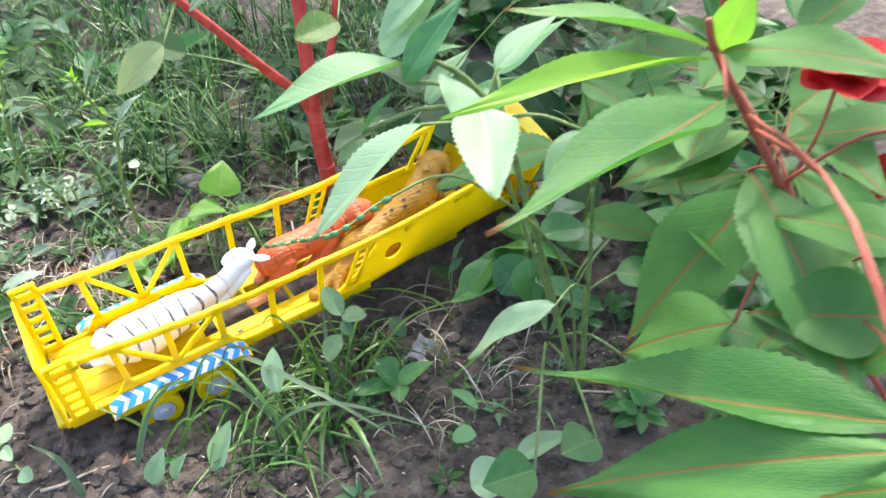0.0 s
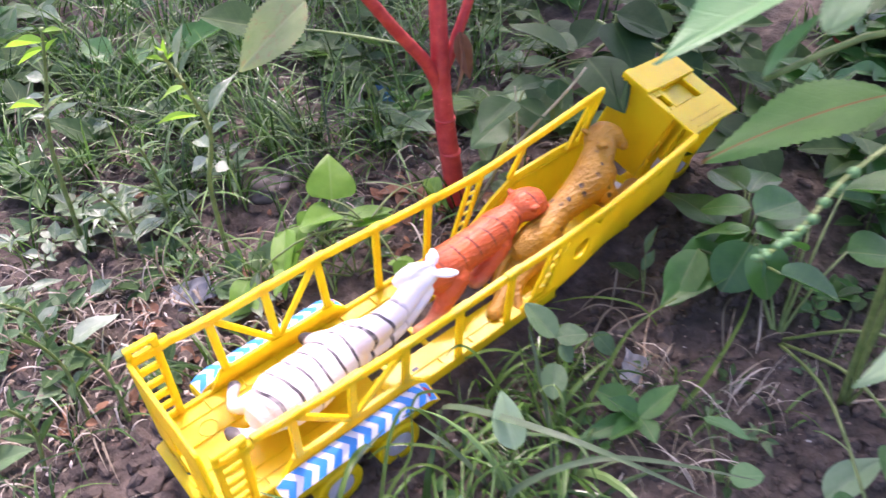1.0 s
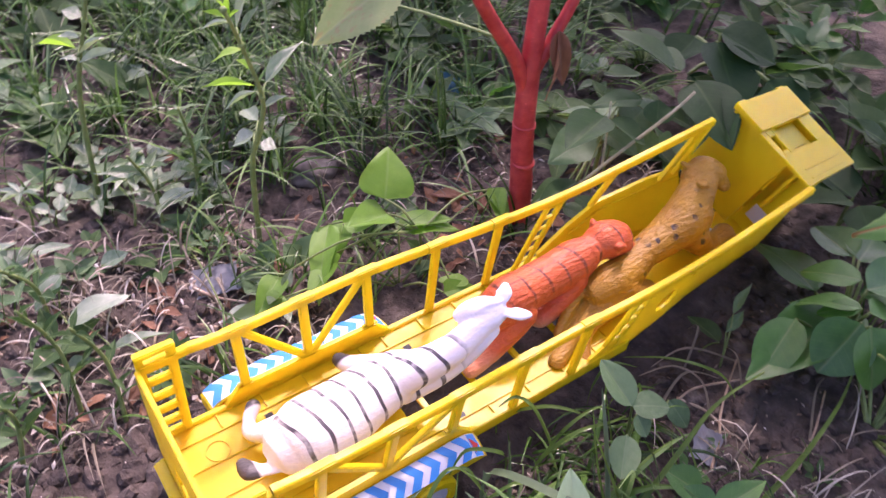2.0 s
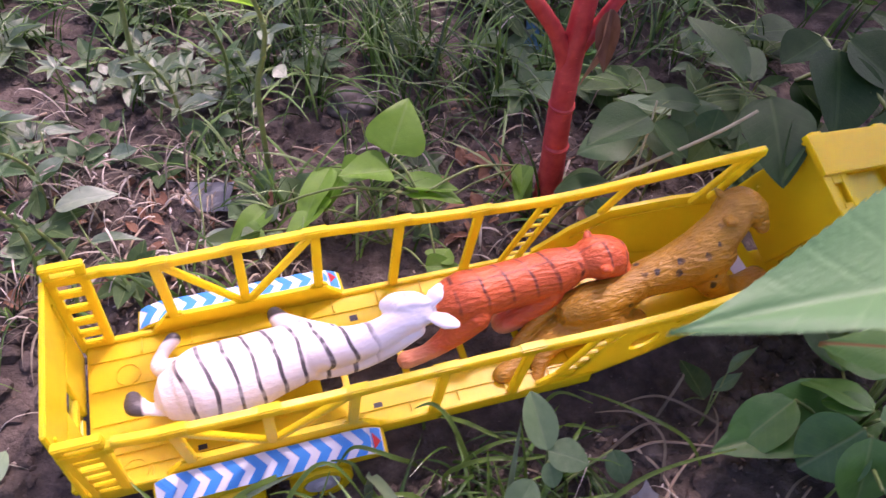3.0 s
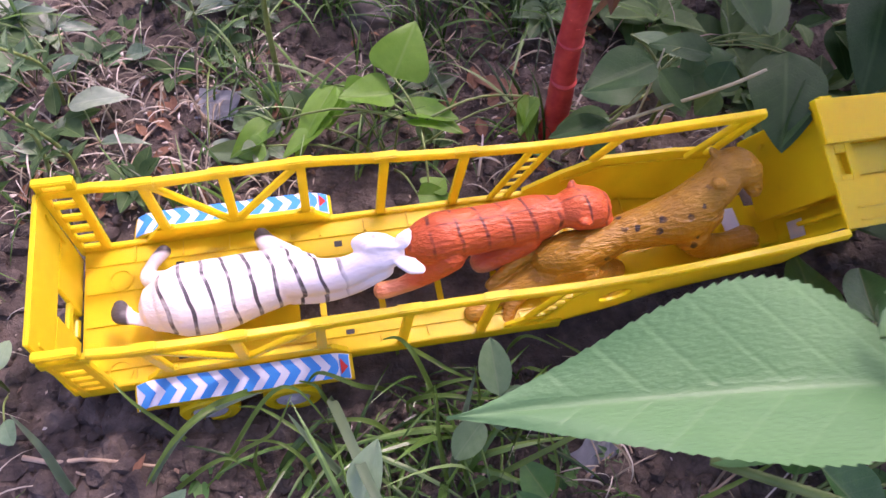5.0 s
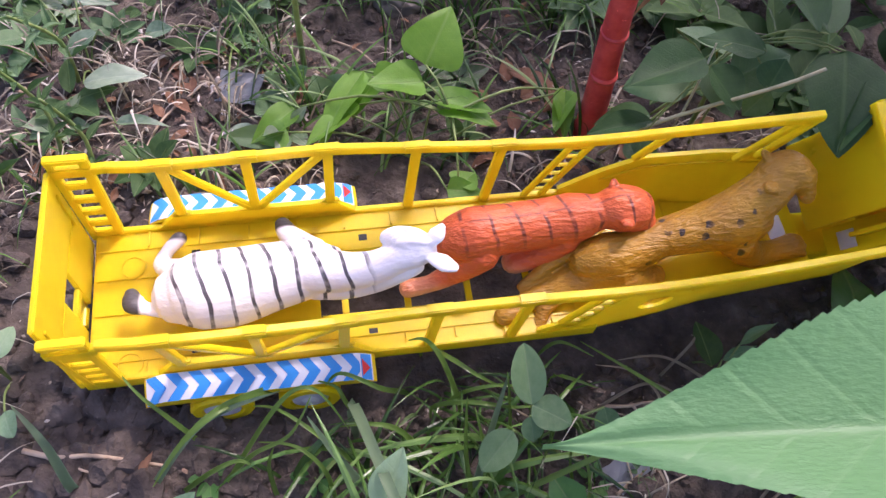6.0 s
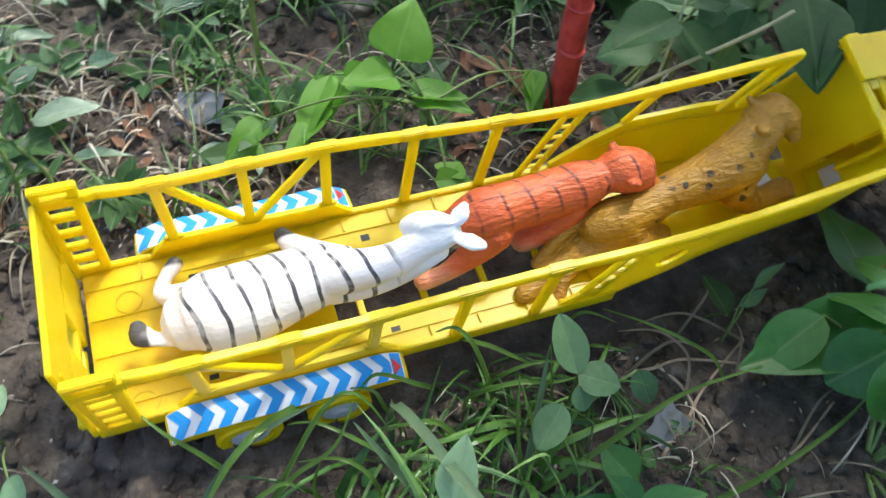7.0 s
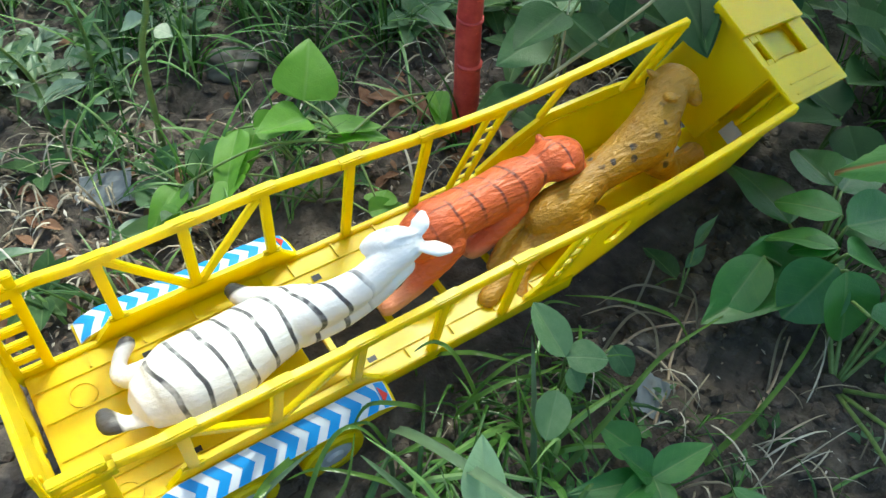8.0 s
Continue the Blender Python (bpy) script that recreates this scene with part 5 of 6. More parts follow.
def build_red_plant():
    base = (0.345, 0.142, ground_z(0.345, 0.142))
    t = thing("red_stemmed_plant", base, "tall plant with thick bright red stems and a few leaves", "plant")
    fork = Vector((0.3448, 0.1529, 0.087))
    stem(t, [(0.343, 0.139, base[2] - 0.006), (0.345, 0.142, -0.01), (0.3445, 0.149, 0.04), fork, (0.347, 0.156, 0.125), (0.352, 0.162, 0.19), (0.360, 0.175, 0.30), (0.37, 0.19, 0.42)], 0.0105, 0.006, RED_STEM, "main_stem", 40, 16)
    stem(t, [fork + Vector((0, 0, -0.008)), fork + Vector((-0.014, 0.002, 0.028)), (0.298, 0.150, 0.16), (0.26, 0.146, 0.215), (0.20, 0.15, 0.30), (0.15, 0.15, 0.40)], 0.0062, 0.0035, RED_STEM, "branch", 30, 12)
    stem(t, [fork + Vector((0.002, 0, 0.012)), (0.362, 0.153, 0.125), (0.380, 0.150, 0.17), (0.395, 0.148, 0.25)], 0.0055, 0.0035, RED_STEM, "branch", 24, 12)
    for i, (h, a) in enumerate(((0.02, 0.1), (0.055, 0.2))):
        bm = bmesh.new()
        p = Vector((0.3445, lerp(0.144, 0.150, i), h))
        tube(bm, [p - Vector((0, 0, 0.0012)), p + Vector((0, 0, 0.0012))], 0.0098, 16)
        part("stem_ring", bm, RED_STEM, t, smooth=True)
    # shrivelled leaf hanging at the fork
    add_leaf(t, "ovate", LEAF_DRY, (0.362, 0.148, 0.135), (0.3486, 0.120, 0.095), 0.022, (1, -1, 0.2), "dry_leaf", 1, "shrivelled brown leaf")
    add_leaf(t, "ovate", LEAF_DRY, (0.364, 0.148, 0.135), (0.357, 0.128, 0.10), 0.016, (-1, -1, 0.4), "dry_leaf", 2)
    for q in YELLOWING[:1]:
        add_leaf(t, "sawwide", LEAF_YELLOW, q[:3], q[3:6], q[6], (0.2, -0.6, 1), "leaf", 0, "yellowing toothed leaf")
        stem(t, [(0.23, 0.147, 0.255), q[:3]], 0.0016, 0.001, GREEN_STEM, "petiole", 8, 6)
    add_leaf(t, "round", LEAF_ROUND, (0.330, 0.021, 0.252), (0.287, 0.0135, 0.255), 0.029, (0.1, -0.7, 1), "leaf", 0, "yellow-edged round leaf")
    stem(t, [(0.372, 0.15, 0.20), (0.37, 0.09, 0.265), (0.330, 0.021, 0.252)], 0.0018, 0.001, GREEN_STEM, "petiole", 10, 6)
    add_leaf(t, "sawwide", LEAF_PALE, (0.31, 0.10, 0.31), (0.22, 0.08, 0.28), 0.04, (0, 0, 1), "leaf", 0)
    add_leaf(t, "sawwide", LEAF_MINT, (0.239, -0.085, 0.391), (0.2, -0.095, 0.385), 0.013, (0.1, -0.4, 1), "leaf", 0)
    stem(t, [(0.37, 0.19, 0.415), (0.30, 0.06, 0.44), (0.239, -0.085, 0.391)], 0.0012, 0.0008, GREEN_STEM, "petiole", 10, 6)
    add_leaf(t, "ovate", LEAF, YELLOWING[1][:3], YELLOWING[1][3:6], YELLOWING[1][6], (0.2, -0.6, 1))
    stem(t, [(0.318, 0.152, 0.137), (0.30, 0.25, 0.12), YELLOWING[1][:3]], 0.0015, 0.001, GREEN_STEM, "petiole", 8, 6)


build_red_plant()


def build_shade_crown():
    """Unseen tall shrubs, added so their boughs shade the truck, its soil and far grass."""
    for fx, fy, boughs in ((0.97, 0.50, 11), (0.85, 0.03, 16), (0.88, 0.68, 10), (0.60, 1.05, 7)):
        foot = Vector((fx, fy, ground_z(fx, fy)))
        t = thing("shade_shrub", foot, "unseen tall leafy shrub with red stems, added to cast shade", "shrub", "tall shrubs beside the truck")
        stem(t, [foot - Vector((0, 0, 0.01)), foot + Vector((0.01, 0.0, 0.3)), foot + Vector((0.0, 0.02, 0.92))], 0.012, 0.006, RED_STEM, "trunk", 20, 12)
        for k in range(boughs):
            a = k * 2.4 + 0.3
            start = foot + Vector((0.005, 0.01, 0.42 + 0.46 * k / boughs))
            end = start + Vector((0.34 * math.cos(a), 0.34 * math.sin(a), 0.05 + 0.02 * (k % 3)))
            stem(t, [start, start.lerp(end, 0.5) + Vector((0, 0, 0.03)), end], 0.004, 0.002, RED_STEM, "branch", 12, 8)
            for j in range(9):
                p = start.lerp(end, 0.25 + 0.75 * j / 8)
                b = a + random.choice((-1, 1)) * random.uniform(0.5, 1.5)
                ln = random.uniform(0.09, 0.14)
                add_leaf(t, "saw", LEAF_BIG, p, p + Vector((math.cos(b) * ln, math.sin(b) * ln, random.uniform(-0.03, 0.02))), ln * 0.42)
        # extra unseen boughs that darken the soil near the balsam
        if fx == 0.85:
            own = random.Random(4)
            start = foot + Vector((0.004, 0.01, 0.66))
            for turn in (2.5, 2.8, 3.1):
                end = start + Vector((0.30 * math.cos(turn), 0.30 * math.sin(turn), 0.04))
                stem(t, [start, start.lerp(end, 0.5) + Vector((0, 0, 0.03)), end], 0.004, 0.002, RED_STEM, "branch", 12, 8)
                for j in range(8):
                    p = start.lerp(end, 0.35 + 0.65 * j / 7)
                    b = turn + own.choice((-1, 1)) * own.uniform(0.5, 1.5)
                    add_leaf(t, "saw", LEAF_BIG, p, p + Vector((math.cos(b) * 0.12, math.sin(b) * 0.12, own.uniform(-0.03, 0.02))), 0.055, (0.1, 0.1, 1), k=j % 3)


build_shade_crown()


def build_spike_plant(base, top, n, size, material, label, name="spiky_weed"):
    """An upright weed with a knotty stem and narrow leaves in whorls."""
    b = Vector((base[0], base[1], ground_z(*base[:2])))
    t = thing(name, b, label, "plant")
    top = Vector(top)
    mid = b.lerp(top, 0.5) + Vector((0.008, 0.01, 0.0))
    pts = spline([b - Vector((0, 0, 0.004)), mid, top], 20)
    stem(t, [b - Vector((0, 0, 0.004)), mid, top], 0.0019, 0.0010, GREEN_STEM, "stem", 20)
    for k in range(n):
        f = lerp(0.3, 1.0, (k + random.random()) / n)
        p = pts[min(19, int(f * 19))]
        a = 2.4 * k + random.uniform(-0.4, 0.4)
        d = Vector((math.cos(a), math.sin(a), random.uniform(0.1, 0.9))).normalized()
        ln = size * random.uniform(0.6, 1.2) * lerp(1.1, 0.7, f)
        add_leaf(t, "lance", material, p, p + d * ln, ln * random.uniform(0.20, 0.30))
    return t


TALL_PALE = [(0.153, 0.212, 0.120, 0.188, 0.224, 0.140, 0.012), (0.148, 0.207, 0.105, 0.163, 0.200, 0.115, 0.007), (0.146, 0.213, 0.115, 0.126, 0.229, 0.100, 0.008), (0.146, 0.228, 0.070, 0.130, 0.231, 0.060, 0.022), (0.150, 0.227, 0.080, 0.151, 0.257, 0.070, 0.013), (0.150, 0.227, 0.060, 0.158, 0.217, 0.060, 0.013), (0.137, 0.206, 0.165, 0.156, 0.216, 0.175, 0.005), (0.135, 0.206, 0.170, 0.157, 0.226, 0.190, 0.006), (0.129, 0.197, 0.180, 0.113, 0.211, 0.175, 0.005)]
TALL_YOUNG = [(0.145, 0.213, 0.120, 0.117, 0.242, 0.115, 0.006), (0.146, 0.216, 0.130, 0.135, 0.219, 0.140, 0.008), (0.140, 0.213, 0.150, 0.120, 0.224, 0.145, 0.011), (0.128, 0.196, 0.185, 0.121, 0.196, 0.200, 0.005), (0.128, 0.196, 0.185, 0.130, 0.199, 0.200, 0.004), (0.128, 0.203, 0.180, 0.115, 0.202, 0.190, 0.005), (0.127, 0.194, 0.185, 0.130, 0.185, 0.195, 0.004)]
THIN_PALE = [(0.055, 0.308, 0.120, 0.075, 0.305, 0.130, 0.006), (0.055, 0.314, 0.110, 0.083, 0.310, 0.115, 0.008), (0.060, 0.313, 0.130, 0.046, 0.320, 0.130, 0.007), (0.066, 0.321, 0.140, 0.056, 0.329, 0.145, 0.012), (0.055, 0.318, 0.110, 0.045, 0.329, 0.110, 0.008), (0.074, 0.315, 0.160, 0.061, 0.322, 0.155, 0.005)]
THIN_YOUNG = [(0.076, 0.310, 0.170, 0.050, 0.314, 0.160, 0.008), (0.075, 0.297, 0.180, 0.049, 0.328, 0.170, 0.009), (0.074, 0.293, 0.190, 0.085, 0.281, 0.195, 0.006), (0.073, 0.303, 0.170, 0.084, 0.299, 0.180, 0.005), (0.059, 0.335, 0.110, 0.039, 0.383, 0.100, 0.011)]
LITTER_WEED = [(-0.020, 0.202, -0.020, 0.023, 0.202, -0.005, 0.024), (-0.023, 0.263, 0.000, 0.006, 0.262, 0.000, 0.009), (-0.010, 0.241, -0.010, -0.037, 0.227, -0.020, 0.017), (-0.064, 0.298, -0.020, -0.029, 0.295, -0.010, 0.011), (0.001, 0.172, -0.030, 0.039, 0.165, -0.025, 0.011)]
FOOT_WEED = [(0.076, 0.285, -0.020, 0.110, 0.279, -0.010, 0.022), (0.101, 0.272, -0.020, 0.116, 0.258, -0.015, 0.015), (0.080, 0.158, -0.030, 0.106, 0.142, -0.025, 0.019), (0.019, 0.256, -0.030, 0.041, 0.254, -0.025, 0.016)]
FAR_LEAVES = [(0.253, 0.500, 0.020, 0.342, 0.490, 0.040, 0.035), (0.258, 0.564, 0.000, 0.320, 0.527, 0.020, 0.030), (0.190, 0.575, 0.000, 0.185, 0.646, 0.000, 0.033), (0.208, 0.521, 0.000, 0.226, 0.605, 0.000, 0.028)]


def build_tall_weed(name, label, foot, spine, pale, young):
    """A knotty upright stem with shiny pale leaves below and yellow-green ones at its tip."""
    t = listed_plant(name, label, pale, "lance", LEAF_SHINE, foot, GREEN_STEM, r=0.0013, spine=spine)
    for q in young:
        add_leaf(t, "lance", LEAF_YOUNG_OR_LIT, q[:3], q[3:6], q[6], None, "young_leaf", None, "yellow-green leaf, young or tinted as lit")
    for k, p in enumerate(spine):
        bm = bmesh.new()
        bmesh.ops.create_icosphere(bm, subdivisions=2, radius=0.0024)
        bmesh.ops.translate(bm, verts=bm.verts, vec=p)
        part("knot", bm, GREEN_STEM, t, smooth=True)


LEAF_SHINE = leaf_material("leaf_shine", (0.10, 0.19, 0.09), (0.32, 0.41, 0.28), 0.22, (0.4, 0.48, 0.34), 0.28, gloss=1.3)
build_tall_weed("tall_weed", "upright weed with a knotty stem and pale shiny leaves", (0.137, 0.222), [(0.136, 0.2135, 0.050), (0.142, 0.204, 0.090), (0.144, 0.199, 0.119), (0.132, 0.194, 0.165), (0.122, 0.189, 0.194)], TALL_PALE, TALL_YOUNG)
build_tall_weed("tall_weed", "thin upright weed with pale shiny leaves and yellow-green tips", (0.045, 0.350), [(0.050, 0.338, 0.050), (0.056, 0.325, 0.100), (0.066, 0.314, 0.140), (0.075, 0.296, 0.190)], THIN_PALE, THIN_YOUNG)
listed_plant("broadleaf_weed", "low weed with pale shiny leaves on dry litter", LITTER_WEED, "ovate", LEAF_SHINE, (-0.022, 0.232), GREEN_STEM, r=0.0009)
listed_plant("broadleaf_weed", "small weed with broad silvery leaves on bare soil", FOOT_WEED, "ovate", LEAF_SHINE, (0.085, 0.262), GREEN_STEM, r=0.0009)
listed_plant("broadleaf_weed", "weed with broad green leaves in the shade behind the grass", FAR_LEAVES, "ovate", LEAF_MID, (0.235, 0.53), GREEN_STEM, r=0.0014)


def build_star_weed(x, y, hub, reach, n):
    """A thin stalk that ends in a star of narrow pale leaves."""
    z = ground_z(x, y)
    t = thing("star_weed", (x, y, z), "thin weed ending in a star of narrow pale leaves", "plant", "star-leaved weeds")
    hub = Vector(hub)
    stem(t, [(x, y, z - 0.003), Vector((x, y, z)).lerp(hub, 0.5) + Vector((0.003, 0, 0)), hub], 0.0012, 0.0009, GREEN_STEM, "stem", 10, 6)
    for k in range(n):
        a = 6.28 * k / n + random.uniform(-0.2, 0.2)
        d = Vector((math.cos(a), math.sin(a), random.uniform(0.1, 0.5)))
        add_leaf(t, "lance", LEAF_SHINE, hub, hub + d * reach * random.uniform(0.8, 1.15), reach * 0.26)


build_star_weed(0.058, 0.298, (0.065, 0.311, 0.0), 0.022, 8)
build_star_weed(0.085, 0.318, (0.088, 0.322, -0.005), 0.020, 7)
build_star_weed(-0.015, 0.330, (-0.012, 0.335, 0.0), 0.020, 7)
build_spike_plant((-0.03, 0.22), (-0.045, 0.20, 0.05), 14, 0.028, LEAF_GREY, "short weed with narrow pale leaves on dry litter")
build_spike_plant((0.075, 0.27), (0.06, 0.26, 0.06), 14, 0.030, LEAF_PALE, "short weed with narrow silvery leaves")
build_spike_plant((0.115, 0.30), (0.11, 0.285, 0.07), 14, 0.028, LEAF_GREY, "bushy weed with small narrow leaves")
build_spike_plant((-0.012, 0.118), (-0.022, 0.135, 0.045), 12, 0.022, LEAF, "upright green weed beside the tailgate")
build_spike_plant((-0.035, 0.140), (-0.045, 0.150, 0.060), 14, 0.024, LEAF, "upright dull green weed beside the tailgate")
build_spike_plant((-0.08, 0.12), (-0.075, 0.10, 0.05), 14, 0.026, LEAF, "dull green weed behind the tailgate")


# ---- scattered weeds, grass and litter ----
def blocked(x, y, pad=0.0):
    near = -0.062 if x < 0.172 else -0.044
    return -0.02 - pad < x < 0.58 + pad and near - pad < y < 0.088 + pad


BARE = ((0.160, 0.258, 0.042), (-0.050, 0.355, 0.050), (0.228, 0.286, 0.030), (0.305, 0.185, 0.030), (0.325, -0.075, 0.040), (0.375, -0.120, 0.050), (0.030, -0.085, 0.030))


def bare(x, y):
    """Patches of soil on which nothing grows."""
    return any((x - a) ** 2 + (y - b) ** 2 < r * r for a, b, r in BARE)


def spot(xr, yr, pad=0.0, grows=True):
    while True:
        x, y = random.uniform(*xr), random.uniform(*yr)
        if not blocked(x, y, pad) and not (grows and bare(x, y)):
            return x, y


def small_weed(x, y, n, size, kind, material, label, name="small_weed"):
    z = ground_z(x, y)
    t = thing(name, (x, y, z), label, "plant", "small weeds in the soil")
    h = size * random.uniform(0.2, 1.0)
    top = Vector((x + random.uniform(-0.3, 0.3) * h, y + random.uniform(-0.3, 0.3) * h, z + h))
    stem(t, [(x, y, z - 0.003), top], 0.0011, 0.0007, GREEN_STEM, "stem", 6, 6)
    a0 = random.uniform(0, 6.28)
    for k in range(n):
        a = a0 + 2.4 * k
        d = Vector((math.cos(a), math.sin(a), random.uniform(-0.1, 0.7))).normalized()
        ln = size * random.uniform(0.65, 1.25)
        b = top - Vector((0, 0, h * 0.6 * random.random())) + d * 0.004
        add_leaf(t, kind, material, b, b + d * ln, ln * random.uniform(0.42, 0.7))
    return t


WEEDS = [("ovate", LEAF, "small weed with dark oval leaves in the soil"), ("heart", LEAF_GREY, "small weed with dull rounded leaves in the soil"),
         ("lance", LEAF_PALE, "small weed with pale narrow leaves in the soil"), ("round", LEAF_MID, "small weed with round green leaves in the soil")]
for xr, yr, count, mix, size in (((-0.12, 0.30), (0.13, 0.26), 14, (0, 1, 2, 1), 0.020), ((-0.12, 0.30), (0.26, 0.42), 22, (0, 1, 2, 2, 1), 0.022), ((0.35, 0.85), (0.10, 0.5), 46, (0, 0, 0, 1, 3), 0.038), ((-0.1, 0.5), (0.42, 0.95), 60, (0, 0, 1, 3), 0.042),
                                 ((0.6, 1.1), (-0.1, 0.6), 60, (0, 0, 3), 0.055), ((-0.1, 0.2), (0.40, 0.8), 22, (0, 1, 2), 0.030), ((0.06, 0.32), (-0.26, -0.07), 12, (0, 1, 3), 0.013), ((0.40, 0.6), (-0.4, -0.09), 16, (0, 3, 3), 0.022), ((0.26, 0.47), (-0.22, -0.068), 9, (0, 1, 1, 3), 0.009), ((-0.22, -0.09), (-0.14, 0.13), 30, (1, 0, 0), 0.017)):
    for _ in range(count):
        x, y = spot(xr, yr, 0.015)
        kind, material, label = WEEDS[random.choice(mix)]
        small_weed(x, y, random.randint(4, 8), size * random.uniform(0.7, 1.3), kind, material, label)


# pale shiny weeds in the sunlit grass
shiny = random.Random(11)
for _ in range(20):
    x, y = shiny.uniform(-0.10, 0.22), shiny.uniform(0.25, 0.40)
    if not bare(x, y):
        small_weed(x, y, 6, shiny.uniform(0.014, 0.024), shiny.choice(("lance", "ovate")), LEAF_SHINE, "small weed with pale shiny leaves in the sun")


# broad weeds crowding the ground behind the balsam
for x, y, size in ((0.600, -0.140, 0.045), (0.66, -0.19, 0.05), (0.70, -0.24, 0.05), (0.62, -0.25, 0.045), (0.56, -0.24, 0.04), (0.60, -0.30, 0.05), (0.68, -0.10, 0.055), (0.76, -0.14, 0.06), (0.82, -0.05, 0.06), (0.80, -0.22, 0.06), (0.72, -0.02, 0.055), (0.90, -0.12, 0.065), (0.74, -0.32, 0.05), (0.86, 0.02, 0.06)):
    small_weed(x, y, 9, size, "ovate", LEAF_MID, "leafy green weed growing behind the balsam", "broadleaf_weed")


def blade(verts, faces, root, lean, length, width, droop, twist, n=7):
    """One arching grass blade with a folded middle, added to the lists."""
    p = Vector(root)
    d = Vector((lean[0], lean[1], 1)).normalized()
    side = Vector((-lean[1], lean[0], 0))
    side = side.normalized() if side.length > 1e-4 else Vector((1, 0, 0))
    side = (side + Vector((random.uniform(-twist, twist), random.uniform(-twist, twist), random.uniform(-twist, twist)))).normalized()
    first = len(verts)
    for i in range(n + 1):
        s = i / n
        w = width * 0.5 * (min(1.0, 0.55 + 2 * s) * (1 - s ** 2.4) + 0.03)
        up = side.cross(d).normalized()
        verts += [p - side * w, p - up * (w * 0.35), p + side * w]
        p = p + d * (length / n)
        d = (d + Vector((lean[0] * 0.22, lean[1] * 0.22, -droop / n * (0.4 + 1.8 * s)))).normalized()
    for i in range(n):
        a = first + 3 * i
        faces += [(a, a + 1, a + 4, a + 3), (a + 1, a + 2, a + 5, a + 4)]
    return p


def grass_patch(name, label, zones, material):
    verts, faces = [], []
    for xr, yr, tufts, per, length, width, droop in zones:
        for _ in range(tufts):
            x, y = spot(xr, yr, 0.004)
            a0 = random.uniform(0, 6.28)
            for _ in range(random.randint(max(1, per - 3), per + 3)):
                a = a0 + random.gauss(0, 1.1)
                k = random.uniform(0.1, 0.9)
                ln = length * random.uniform(0.45, 1.25)
                bx, by = x + random.gauss(0, 0.006), y + random.gauss(0, 0.006)
                reach = Vector((bx + math.cos(a) * ln * 0.7, by + math.sin(a) * ln * 0.7, 0))
                if blocked(reach.x, reach.y, -0.004):
                    a += math.pi
                blade(verts, faces, (bx, by, ground_z(bx, by) - 0.002), (k * math.cos(a), k * math.sin(a)), ln, width * random.uniform(0.5, 1.25), droop * random.uniform(0.5, 1.5), 0.35)
    me = bpy.data.meshes.new(name)
    me.from_pydata(verts, [], faces)
    me.materials.append(material)
    tagged(new(name, me), label, "grass", kind="stuff")


grass_patch("grass", "uneven tufts of thin green grass growing in the soil", [
    ((0.12, 0.62), (0.24, 0.62), 165, 9, 0.11, 0.0030, 1.2), ((-0.15, 0.2), (0.27, 0.7), 75, 8, 0.09, 0.003, 1.3), ((0.14, 0.34), (0.10, 0.24), 20, 5, 0.075, 0.003, 1.0),
    ((-0.1, 0.7), (0.6, 1.1), 130, 8, 0.12, 0.0035, 1.0)] + [
    ((0.10, 0.235), (-0.20, -0.072), 8, 4, 0.115, 0.0034, 2.9), ((0.24, 0.5), (-0.24, -0.075), 12, 3, 0.065, 0.0020, 1.6), ((0.10, 0.20), (-0.15, -0.074), 6, 4, 0.095, 0.0028, 3.0),
    ((0.178, 0.30), (-0.085, -0.050), 11, 5, 0.07, 0.0025, 2.8), ((0.16, 0.215), (-0.10, -0.062), 8, 5, 0.08, 0.0026, 2.8), ((-0.22, -0.08), (-0.14, 0.12), 20, 5, 0.06, 0.0026, 1.4), ((0.09, 0.24), (-0.17, -0.08), 8, 2, 0.14, 0.0056, 2.2),
    ((-0.06, 0.08), (-0.20, -0.075), 4, 3, 0.05, 0.003, 1.3), ((-0.1, 0.14), (0.10, 0.25), 16, 5, 0.06, 0.0028, 1.2), ((0.6, 1.0), (-0.1, 0.6), 60, 6, 0.09, 0.0032, 1.0)], GRASS)
grass_patch("dry_grass", "scattered dry straw and dead grass lying on the soil", [
    ((-0.1, 0.14), (0.10, 0.27), 80, 4, 0.05, 0.0018, 3.5), ((0.2, 0.5), (0.10, 0.24), 22, 4, 0.05, 0.0018, 3.2), ((-0.1, 0.6), (0.2, 0.6), 36, 3, 0.07, 0.0016, 3.0), ((0.26, 0.5), (-0.25, -0.07), 30, 2, 0.06, 0.0014, 3.2), ((-0.1, 0.25), (-0.25, -0.07), 22, 3, 0.05, 0.0016, 3.0), ((-0.22, -0.07), (-0.12, 0.13), 16, 3, 0.06, 0.0014, 2.4)], STRAW)


